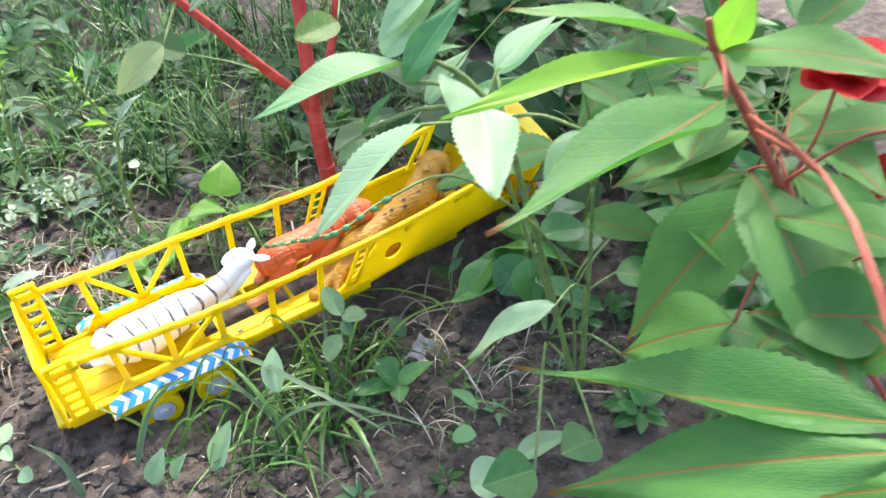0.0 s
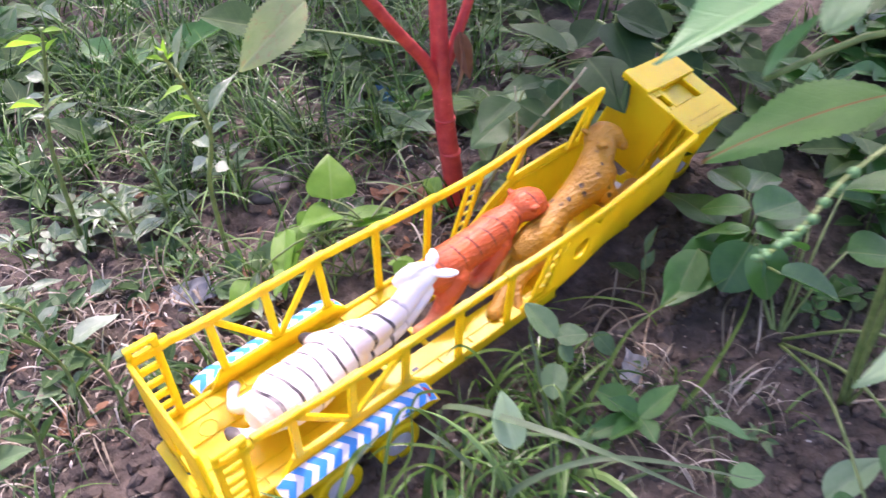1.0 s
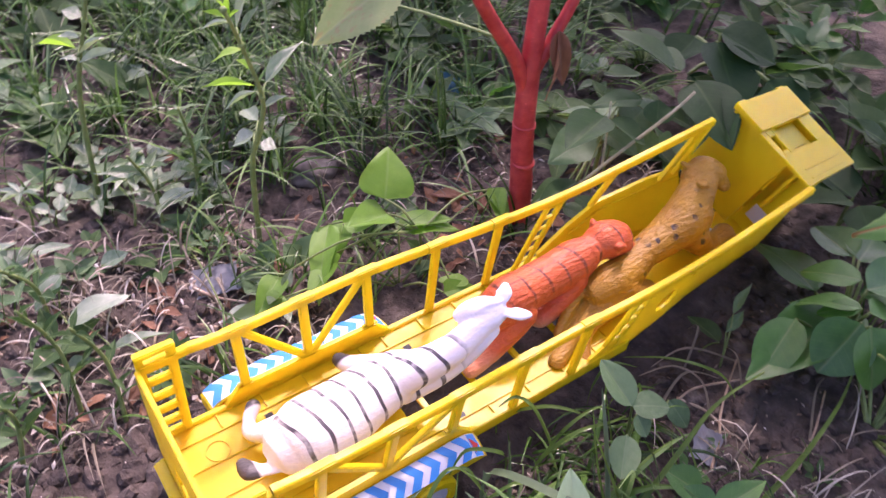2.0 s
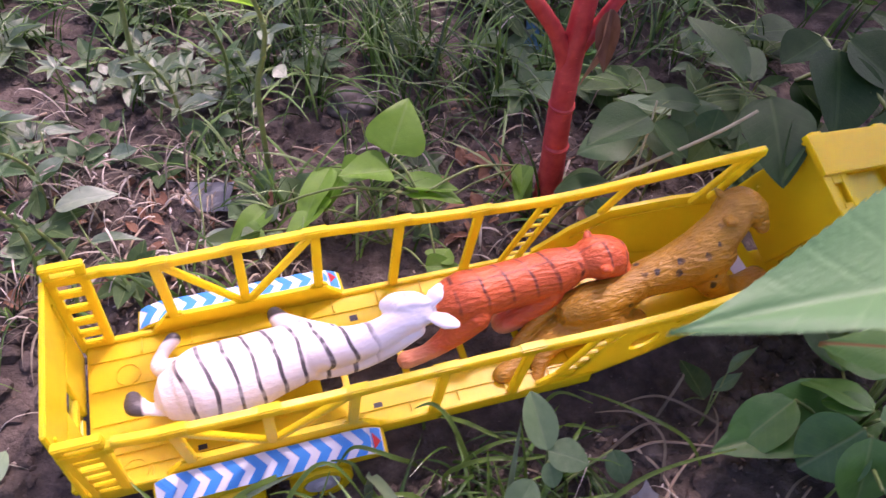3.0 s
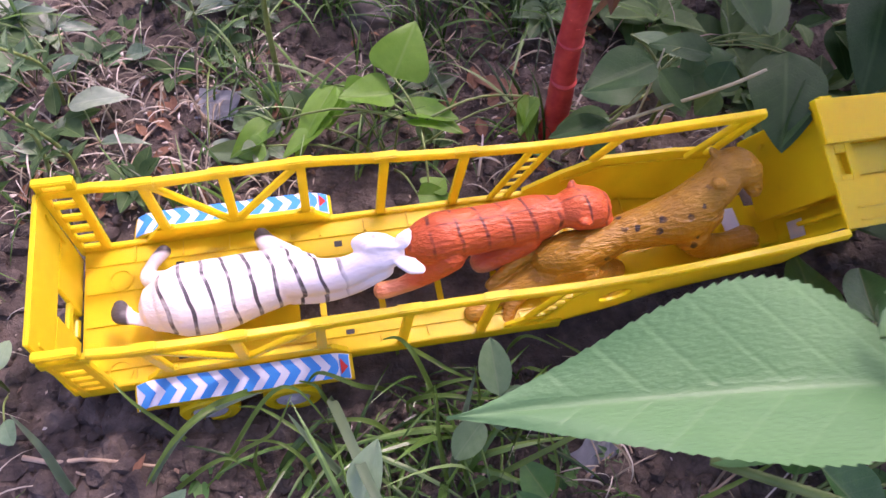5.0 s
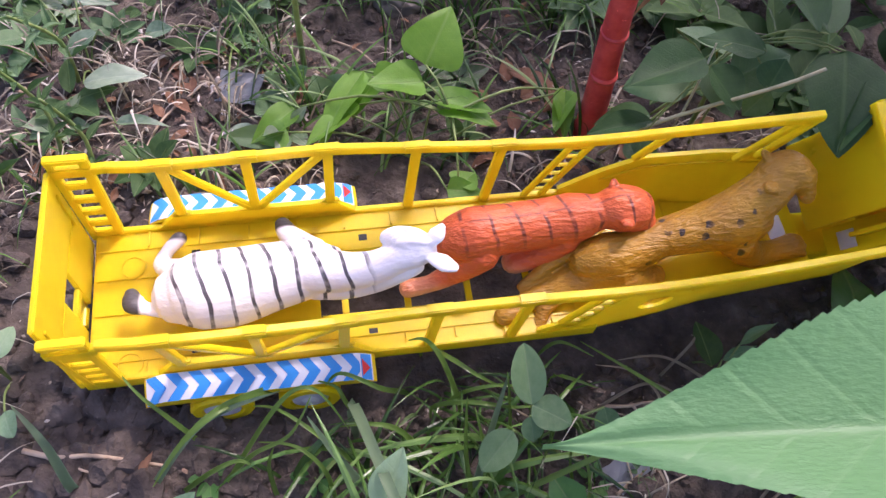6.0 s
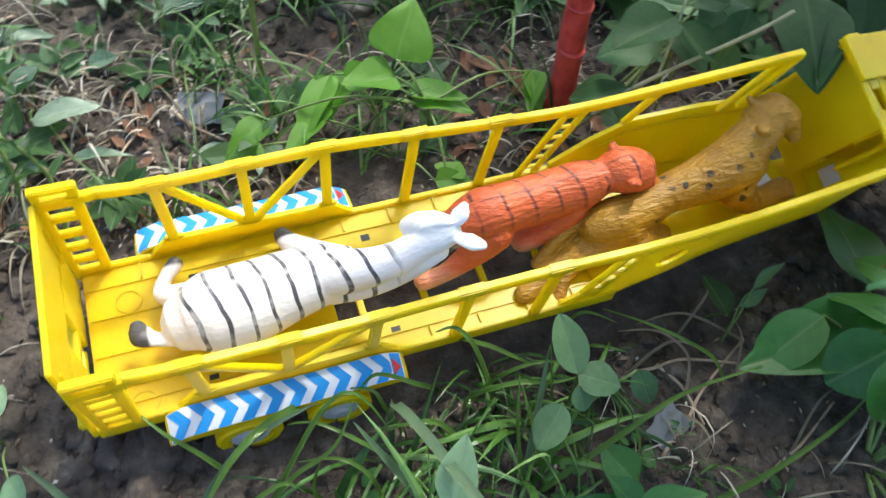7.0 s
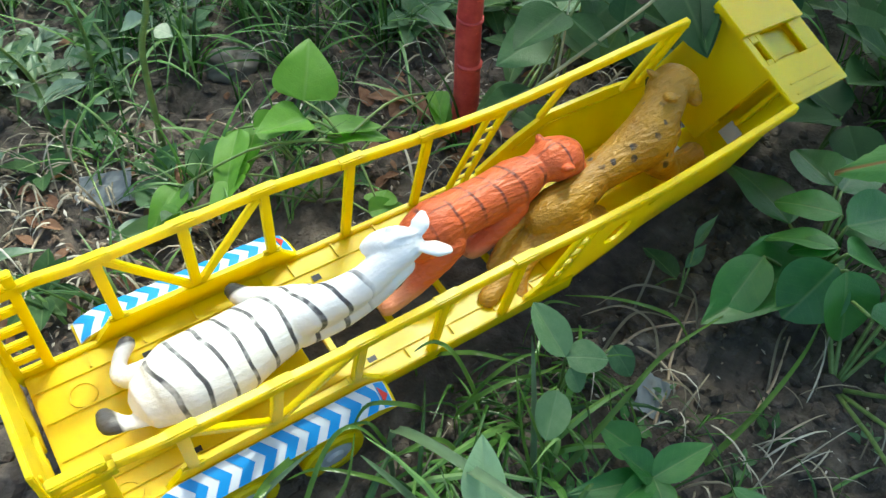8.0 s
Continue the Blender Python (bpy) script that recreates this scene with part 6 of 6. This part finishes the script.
def build_clods():
    """Crumbs of soil of all sizes lying on the ground."""
    ico = bmesh.new()
    bmesh.ops.create_icosphere(ico, subdivisions=2, radius=1.0)
    unit = [v.co.copy() for v in ico.verts]
    tris = [tuple(v.index for v in f.verts) for f in ico.faces]
    ico.free()
    verts, faces = [], []
    lumps = 0
    for xr, yr, count, big in (((-0.14, 0.12), (-0.2, -0.03), 700, 0.0115), ((-0.12, 0.12), (-0.17, -0.045), 1300, 0.0034), ((-0.14, 0.0), (-0.05, 0.1), 200, 0.008), ((0.0, 0.5), (-0.3, -0.045), 1500, 0.0065), ((0.42, 0.70), (-0.25, 0.05), 500, 0.0065), ((-0.1, 0.6), (0.09, 0.45), 1700, 0.006)):
        for _ in range(count):
            x, y = random.uniform(*xr), random.uniform(*yr)
            r = big * random.uniform(0.15, 1.0) ** 1.7 + 0.0007
            off, sx = Vector((random.random() * 50, random.random() * 50, 0)), (random.uniform(0.7, 1.4), random.uniform(0.7, 1.4), random.uniform(0.5, 0.9))
            first = len(verts)
            z = ground_z(x, y) + r * 0.15
            lump = []
            for u in unit:
                k = 1 + 0.45 * noise.noise(u * 1.3 + off) + 0.25 * noise.noise(u * 3.1 + off)
                lump.append((u.x * r * k * sx[0], u.y * r * k * sx[1], u.z * r * k * sx[2]))
            if r > 0.0055 and lumps < 120 and not blocked(x, y, 0.008):
                lumps += 1
                me = bpy.data.meshes.new("soil_clod")
                me.from_pydata(lump, [], tris)
                me.materials.append(SOIL)
                ob = new("soil_clod", me)
                ob.matrix_basis = pose(x, y, z)
                tagged(ob, "crumbly dark brown clod of dry soil", "soil clod", "soil clods by the trailer")
                continue
            verts += [(x + a, y + b, z + c) for a, b, c in lump]
            faces += [tuple(first + i for i in t) for t in tris]
    me = bpy.data.meshes.new("soil_clods")
    me.from_pydata(verts, [], faces)
    me.materials.append(SOIL)
    tagged(new("soil_clods", me), "loose brown soil clods and crumbs on the ground", "soil", kind="stuff")


build_clods()


# ---- litter, stones and scraps ----
def build_litter():
    t = thing("leaf_litter", (0.30, 0.15, ground_z(0.30, 0.15)), "scattered dry brown leaves lying on the soil", "dry leaves")
    for xr, yr, count in (((0.25, 0.46), (0.10, 0.22), 34), ((-0.06, 0.14), (0.11, 0.24), 60), ((0.05, 0.5), (0.22, 0.45), 26), ((-0.1, 0.2), (-0.2, -0.08), 8)):
        for _ in range(count):
            x, y = spot(xr, yr, 0.004, False)
            a, ln = random.uniform(0, 6.28), random.uniform(0.007, 0.022)
            z = ground_z(x, y) + 0.004
            ex, ey = x + ln * math.cos(a), y + ln * math.sin(a)
            add_leaf(t, random.choice(("ovate", "lance")), LEAF_DRY, (x, y, z), (ex, ey, max(z, ground_z(ex, ey) + 0.003)), ln * random.uniform(0.3, 0.6), (random.uniform(-0.5, 0.5), random.uniform(-0.5, 0.5), 1), "dry_leaf")


def build_curled_leaves():
    """Larger curled brown leaves at the foot of the red-stemmed plant."""
    for x, y, a, ln in ((0.300, 0.176, 0.3, 0.034), (0.318, 0.186, 2.6, 0.028), (0.290, 0.192, 1.2, 0.026), (0.330, 0.172, 4.0, 0.024), (0.308, 0.198, 5.4, 0.030), (0.276, 0.180, 3.4, 0.022), (0.322, 0.160, 0.9, 0.026)):
        z = ground_z(x, y)
        t = thing("dry_leaf", (x, y, z), "curled reddish-brown dead leaf on the soil", "dry leaf", "curled dead leaves")
        add_leaf(t, "ovate", LEAF_DRY, (x, y, z + 0.005), (x + ln * math.cos(a), y + ln * math.sin(a), z + 0.010), ln * 0.5, (0.3, -0.3, 1), "blade", 1)


build_curled_leaves()


def build_chips():
    """Small flakes of bark, straw and dead leaf strewn over the soil."""
    verts, faces = [], []
    for xr, yr, count, size in (((-0.10, 0.16), (0.10, 0.27), 1100, 0.0060), ((0.22, 0.50), (0.10, 0.24), 500, 0.0055), ((0.02, 0.5), (-0.26, -0.05), 600, 0.0040), ((-0.16, 0.06), (-0.18, 0.1), 260, 0.0045)):
        for _ in range(count):
            x, y = random.uniform(*xr), random.uniform(*yr)
            if blocked(x, y, -0.002):
                continue
            a, ln = random.uniform(0, 6.28), size * random.uniform(0.35, 1.4)
            wd = ln * random.uniform(0.15, 0.6)
            u = Vector((math.cos(a), math.sin(a), random.uniform(-0.5, 0.5))) * ln
            v = Vector((-math.sin(a), math.cos(a), random.uniform(-0.6, 0.6))) * wd
            c = Vector((x, y, ground_z(x, y) + 0.0022 + 0.3 * abs(u.z)))
            w = Vector((0, 0, 0.25 * wd))
            first = len(verts)
            verts += [c - u * 0.5, c - v * 0.5 + w, c + u * 0.5, c + v * 0.5 + w, c + w * 2]
            faces += [(first, first + 1, first + 4), (first + 1, first + 2, first + 4), (first + 2, first + 3, first + 4), (first + 3, first, first + 4)]
    me = bpy.data.meshes.new("leaf_crumbs")
    me.from_pydata(verts, [], faces)
    me.materials.append(CRUMB)
    tagged(new("leaf_crumbs", me), "crumbled dry leaf and bark flakes scattered on the soil", "leaf litter", kind="stuff")


CRUMB = blade_material("crumb", [(0.0, (0.08, 0.05, 0.035)), (0.4, (0.20, 0.13, 0.09)), (0.7, (0.34, 0.27, 0.19)), (1.0, (0.66, 0.62, 0.55))], 0.7, 0.05)
build_chips()


def build_stone(x, y, size, squash, material, label):
    bm = bmesh.new()
    bmesh.ops.create_icosphere(bm, subdivisions=4, radius=1.0)
    for v in bm.verts:
        k = 1 + 0.35 * noise.noise(v.co * 1.4 + Vector((x * 90, y * 70, 0))) + 0.16 * noise.noise(v.co * 4) + 0.05 * noise.noise(v.co * 14)
        v.co = Vector((v.co.x * size * k, v.co.y * size * 0.8 * k, v.co.z * size * squash * k))
    z = ground_z(x, y)
    bmesh.ops.translate(bm, verts=bm.verts, vec=(x, y, z + size * squash * 0.1))
    ob = part("stone", bm, material, None, "", True)
    tagged(ob, label, "stone")


def build_scrap(name, x, y, lift, size, turn, tilt, material, label):
    """A torn, slightly crumpled scrap lying on the soil."""
    bm = bmesh.new()
    n = 6
    m = pose(x, y, ground_z(x, y) + lift, tilt, -tilt * 0.6, turn)
    grid = []
    for i in range(n + 1):
        row = []
        for j in range(n + 1):
            u, v = i / n - 0.5, j / n - 0.5
            w = 1 + 0.18 * noise.noise(Vector((u * 4 + x * 50, v * 4, 1)))
            row.append(bm.verts.new(m @ Vector((u * size * w, v * size * 0.75 * w, 0.06 * size * noise.noise(Vector((u * 5, v * 5, x * 40)))))))
        grid.append(row)
    for i in range(n):
        for j in range(n):
            bm.faces.new((grid[i][j], grid[i + 1][j], grid[i + 1][j + 1], grid[i][j + 1]))
    bmesh.ops.solidify(bm, geom=bm.faces[:], thickness=0.0006)
    ob = part(name, bm, material, None)
    tagged(ob, label, "litter")


STONE = bark_material("stone", (0.075, 0.068, 0.058), (0.15, 0.135, 0.115), 70)
SCRAP = plastic("scrap", (0.36, 0.39, 0.41), 0.4, 0.45)
BLUE_SCRAP = plastic("blue_scrap", (0.08, 0.30, 0.50), 0.3, 0.3)
build_litter()
build_stone(0.222, 0.287, 0.022, 0.55, STONE, "grey-brown rounded stone half sunk in the soil")
build_stone(0.36, 0.33, 0.016, 0.6, STONE, "small grey stone among the grass")
build_scrap("plastic_scrap", 0.31, -0.114, 0.006, 0.026, 30, 18, SCRAP, "bluish torn plastic scrap lying on dark soil")
build_scrap("plastic_scrap", 0.088, 0.196, 0.008, 0.034, -20, 14, SCRAP, "grey torn plastic scrap lying on dry litter")
build_scrap("plastic_scrap", 0.41, 0.335, 0.012, 0.032, 60, 30, BLUE_SCRAP, "crumpled blue plastic scrap in the grass")


def build_bud_spike():
    """A thin flower spike hung with small round green buds."""
    t = thing("bud_spike", (0.40, -0.238, ground_z(0.40, -0.238)), "thin weed stalk ending in a row of green buds", "plant")
    tip = spline([(0.150, -0.249, 0.283), (0.172, -0.246, 0.276), (0.195, -0.243, 0.268), (0.23, -0.242, 0.275)], 26)
    stem(t, [(0.40, -0.238, GROUND), (0.371, -0.243, 0.14), (0.28, -0.25, 0.27), (0.23, -0.242, 0.275), (0.195, -0.243, 0.268), (0.150, -0.249, 0.283)], 0.0013, 0.0005, GREEN_STEM, "stem", 26)
    for k in range(13):
        p = tip[2 * k] + Vector((random.uniform(-1, 1), random.uniform(-1, 1), random.uniform(-1, 1))) * 0.0012
        bm = bmesh.new()
        bmesh.ops.create_icosphere(bm, subdivisions=2, radius=0.0012 + 0.0001 * k)
        bmesh.ops.transform(bm, matrix=Matrix.Translation(p) @ Matrix.Diagonal((1.3, 1, 1.0, 1)), verts=bm.verts)
        part("bud", bm, LEAF_MINT, t, smooth=True)


build_bud_spike()


# ---- single long blades, twigs and fallen petals ----
def build_long_blade(points, width, label, material):
    """One long arching grass blade with a folded keel."""
    low = Vector((points[0][0], points[0][1], ground_z(*points[0][:2]) - 0.002))
    pts = spline([low] + [Vector(p) for p in points], 26)
    t = thing("grass_blade", low, label, "grass", "long grass blades by the trailer")
    bm = bmesh.new()
    rows = []
    for i, p in enumerate(pts):
        d = (pts[min(25, i + 1)] - pts[max(0, i - 1)]).normalized()
        side = d.cross(Vector((0.15, -0.3, 1))).normalized()
        f = i / 25
        w = 0.5 * width * min(1.0, 0.5 + 2.5 * f) * (1 - f ** 3.0) + 0.0002
        up = side.cross(d).normalized()
        rows.append([bm.verts.new(p + side * (w * k) + up * (0.3 * w * abs(k))) for k in (-1, -0.5, 0, 0.5, 1)])
    for a, b in zip(rows, rows[1:]):
        for k in range(4):
            bm.faces.new((a[k], a[k + 1], b[k + 1], b[k]))
    bmesh.ops.solidify(bm, geom=bm.faces[:], thickness=0.0002)
    part("blade", bm, material, t, smooth=True)


BLADE_GREEN = blade_material("green_blade", [(0.0, (0.10, 0.22, 0.03)), (0.5, (0.19, 0.34, 0.07)), (1.0, (0.34, 0.46, 0.24))], 0.2)
BLADE = blade_material("long_blade", [(0.0, (0.14, 0.25, 0.10)), (1.0, (0.30, 0.42, 0.27))], 0.26)
for points, width in (([(0.149, -0.073, 0.02), (0.174, -0.159, 0.055), (0.219, -0.234, 0.03)], 0.0062), ([(0.149, -0.142, 0.0), (0.189, -0.183, 0.045), (0.258, -0.245, 0.02)], 0.0048), ([(0.213, -0.117, -0.035), (0.223, -0.092, 0.01), (0.234, -0.069, 0.035)], 0.005), ([(0.031, -0.088, -0.035), (0.068, -0.07, 0.015), (0.11, -0.059, 0.02)], 0.0045), ([(0.152, -0.108, -0.03), (0.136, -0.094, 0.01), (0.124, -0.078, 0.03)], 0.005), ([(-0.014, -0.082, -0.03), (-0.018, -0.067, 0.0), (-0.034, -0.046, 0.01)], 0.006)):
    build_long_blade(points, width, "long pale green grass blade arching over the weeds", BLADE)
NEAR_BLADES = [
    ([(0.077, -0.087, -0.030), (0.110, -0.065, 0.020), (0.129, -0.064, 0.030), (0.145, -0.079, 0.000)], 0.0034),
    ([(0.113, -0.042, -0.020), (0.083, -0.063, 0.020), (0.060, -0.079, 0.020), (0.039, -0.097, 0.000)], 0.0060),
    ([(0.048, -0.093, -0.036), (0.069, -0.090, -0.010), (0.085, -0.089, 0.000), (0.094, -0.094, -0.010)], 0.0036),
    ([(0.071, -0.091, -0.036), (0.090, -0.084, -0.010), (0.113, -0.081, 0.010), (0.127, -0.067, 0.030)], 0.0034),
    ([(0.184, -0.086, -0.030), (0.171, -0.082, 0.000), (0.156, -0.079, 0.005), (0.139, -0.074, -0.010)], 0.0042),
    ([(0.213, -0.063, -0.030), (0.202, -0.049, 0.010), (0.193, -0.039, 0.020), (0.184, -0.034, 0.010)], 0.0044),
    ([(0.195, -0.026, -0.020), (0.208, -0.049, 0.010), (0.222, -0.061, 0.010), (0.240, -0.064, -0.010)], 0.0040)]
MIDDLE_BLADES = [
    ([(0.206, -0.061, -0.030), (0.216, -0.065, 0.000), (0.237, -0.068, 0.010), (0.260, -0.070, -0.010)], 0.0030),
    ([(0.196, -0.066, -0.020), (0.213, -0.075, 0.010), (0.237, -0.081, 0.010), (0.256, -0.079, 0.000)], 0.0034),
    ([(0.212, -0.120, -0.036), (0.207, -0.102, 0.010), (0.206, -0.086, 0.055)], 0.0040),
    ([(0.224, -0.122, -0.036), (0.219, -0.101, 0.000), (0.213, -0.084, 0.030)], 0.0036),
    ([(0.238, -0.098, -0.036), (0.236, -0.083, 0.005), (0.231, -0.072, 0.045)], 0.0034),
    ([(0.273, -0.129, -0.036), (0.268, -0.112, -0.010), (0.265, -0.105, 0.020)], 0.0030),
    ([(0.271, -0.056, -0.020), (0.276, -0.065, 0.000), (0.295, -0.070, -0.010)], 0.0036),
    ([(0.100, -0.102, -0.036), (0.099, -0.092, -0.010), (0.104, -0.087, 0.010)], 0.0036),
    ([(0.154, -0.098, -0.036), (0.136, -0.088, 0.000), (0.109, -0.067, 0.010), (0.093, -0.059, 0.000)], 0.0034)]
OUTER_BLADES = [
    ([(0.060, -0.068, -0.036), (0.048, -0.060, -0.010), (0.032, -0.047, 0.005), (0.021, -0.033, 0.010)], 0.0036),
    ([(0.181, -0.052, -0.030), (0.165, -0.061, 0.010), (0.144, -0.053, 0.020), (0.134, -0.052, 0.000)], 0.0040),
    ([(0.154, -0.069, -0.030), (0.145, -0.064, 0.000), (0.140, -0.057, 0.010), (0.128, -0.048, 0.000)], 0.0036),
    ([(0.267, -0.040, -0.020), (0.276, -0.042, 0.000), (0.297, -0.050, -0.010)], 0.0030)]
FRONT_BLADES = [
    ([(0.184, -0.112, -0.036), (0.199, -0.105, -0.010), (0.203, -0.095, 0.000)], 0.0026),
    ([(0.133, -0.107, -0.036), (0.129, -0.097, -0.010), (0.115, -0.085, 0.000), (0.094, -0.077, -0.010)], 0.0034),
    ([(0.225, -0.124, -0.035), (0.269, -0.116, 0.000), (0.308, -0.108, 0.010), (0.377, -0.102, -0.010)], 0.0046),
    ([(0.358, -0.097, -0.036), (0.343, -0.086, -0.010), (0.309, -0.067, 0.010), (0.288, -0.043, 0.000)], 0.0038),
    ([(0.272, -0.143, -0.036), (0.278, -0.128, -0.020), (0.275, -0.114, 0.000), (0.270, -0.104, 0.010)], 0.0030)]
for points, width in NEAR_BLADES + MIDDLE_BLADES + OUTER_BLADES + FRONT_BLADES:
    build_long_blade(points, width * 0.75, "arching glossy green grass blade beside the trailer", BLADE_GREEN)


STRAWS = [
    [(0.329, -0.099, -0.036), (0.335, -0.080, -0.020), (0.320, -0.063, -0.010), (0.300, -0.052, -0.020)],
    [(0.386, -0.077, -0.036), (0.345, -0.055, -0.015), (0.317, -0.049, -0.025)],
    [(0.347, -0.058, -0.036), (0.362, -0.048, -0.010), (0.372, -0.036, -0.030)],
    [(0.321, -0.108, -0.036), (0.325, -0.122, -0.025), (0.330, -0.138, -0.036)],
    [(0.368, -0.095, -0.036), (0.375, -0.078, -0.020), (0.383, -0.062, -0.030)],
    [(0.300, -0.075, -0.036), (0.330, -0.068, -0.020), (0.360, -0.080, -0.034)],
    [(0.375, -0.150, -0.036), (0.400, -0.130, -0.022), (0.430, -0.122, -0.034)]]
for points in STRAWS:
    build_long_blade(points, 0.0020, "thin dry straw bent over dark soil", STRAW)
build_long_blade([(0.311, -0.162, -0.036), (0.350, -0.158, -0.025), (0.400, -0.147, -0.015), (0.440, -0.131, -0.010)], 0.0036, "dull green stalk lying along the soil", BLADE_GREEN)


def build_twig(a, b, r, lift=0.004):
    a, b = Vector((a[0], a[1], ground_z(*a) + lift)), Vector((b[0], b[1], ground_z(*b) + lift * 0.7))
    t = thing("dry_twig", a, "thin dry brown twig lying on the soil", "twig", "dry twigs on the soil")
    side = (b - a).cross(Vector((0, 0, 1))) * 0.12
    mid = a.lerp(b, 0.5) + side * random.uniform(-1, 1)
    mid.z = ground_z(mid.x, mid.y) + lift * 1.4
    stem(t, [a, a.lerp(mid, 0.5) + side * random.uniform(-0.3, 0.3), mid, b], r, r * 0.55, DRY_STEM, "stem", 16, 8)


for a, b, r in (((0.070, 0.198), (0.101, 0.165), 0.0016), ((-0.069, 0.309), (-0.030, 0.33), 0.0022), ((-0.065, 0.276), (-0.007, 0.30), 0.0018), ((-0.043, -0.059), (0.037, -0.088), 0.0011),
                ((0.302, -0.072), (0.372, -0.090), 0.0013), ((0.322, -0.074), (0.334, -0.118), 0.0013), ((0.30, -0.128), (0.385, -0.075), 0.0013), ((0.35, -0.16), (0.42, -0.13), 0.0013),
                ((0.02, 0.15), (0.06, 0.20), 0.0012), ((-0.03, 0.17), (0.03, 0.19), 0.0010), ((0.24, 0.20), (0.29, 0.26), 0.0012), ((0.16, 0.25), (0.20, 0.21), 0.0010), ((0.40, -0.24), (0.47, -0.28), 0.0013)):
    build_twig(a, b, r)
build_twig((-0.044, -0.057), (0.039, -0.078), 0.0019, 0.008)


def build_dead_stalk():
    t = thing("dead_stalk", (0.345, 0.117, ground_z(0.345, 0.117)), "pale dry straw stalk leaning behind the trailer", "stalk")
    stem(t, [(0.345, 0.117, ground_z(0.345, 0.117) - 0.003), (0.364, 0.093, 0.027), (0.421, 0.0735, 0.083), (0.440, 0.069, 0.102)], 0.0016, 0.0010, PALE_STEM, "stem", 20)
    stem(t, [(0.378, 0.089, 0.040), (0.385, 0.098, 0.066), (0.388, 0.104, 0.09)], 0.0010, 0.0006, PALE_STEM, "side_shoot", 10)


PALE_STEM = bark_material("pale_stem", (0.30, 0.31, 0.17), (0.46, 0.46, 0.28))
build_dead_stalk()


def build_fallen_flower():
    z = ground_z(0.451, -0.374)
    t = thing("fallen_flower", (0.451, -0.374, z), "wilted red balsam flower fallen on the soil", "flower")
    for k in range(5):
        a = 1.26 * k
        c = Vector((0.451 + 0.008 * math.cos(a * 1.7), -0.374 + 0.010 * math.sin(a), z + 0.003 + 0.001 * k))
        add_leaf(t, "round", PETAL, c, c + Vector((math.cos(a), math.sin(a), 0.25)) * random.uniform(0.016, 0.026), random.uniform(0.014, 0.022), None, "petal")
    z = ground_z(0.38, -0.34)
    t = thing("dry_leaf", (0.38, -0.34, z), "curled orange-brown dead leaf on the soil", "dry leaf")
    add_leaf(t, "ovate", LEAF_DRY, (0.378, -0.340, z + 0.006), (0.427, -0.348, z + 0.012), 0.026, (0.1, -0.2, 1), "blade", 1)


build_fallen_flower()
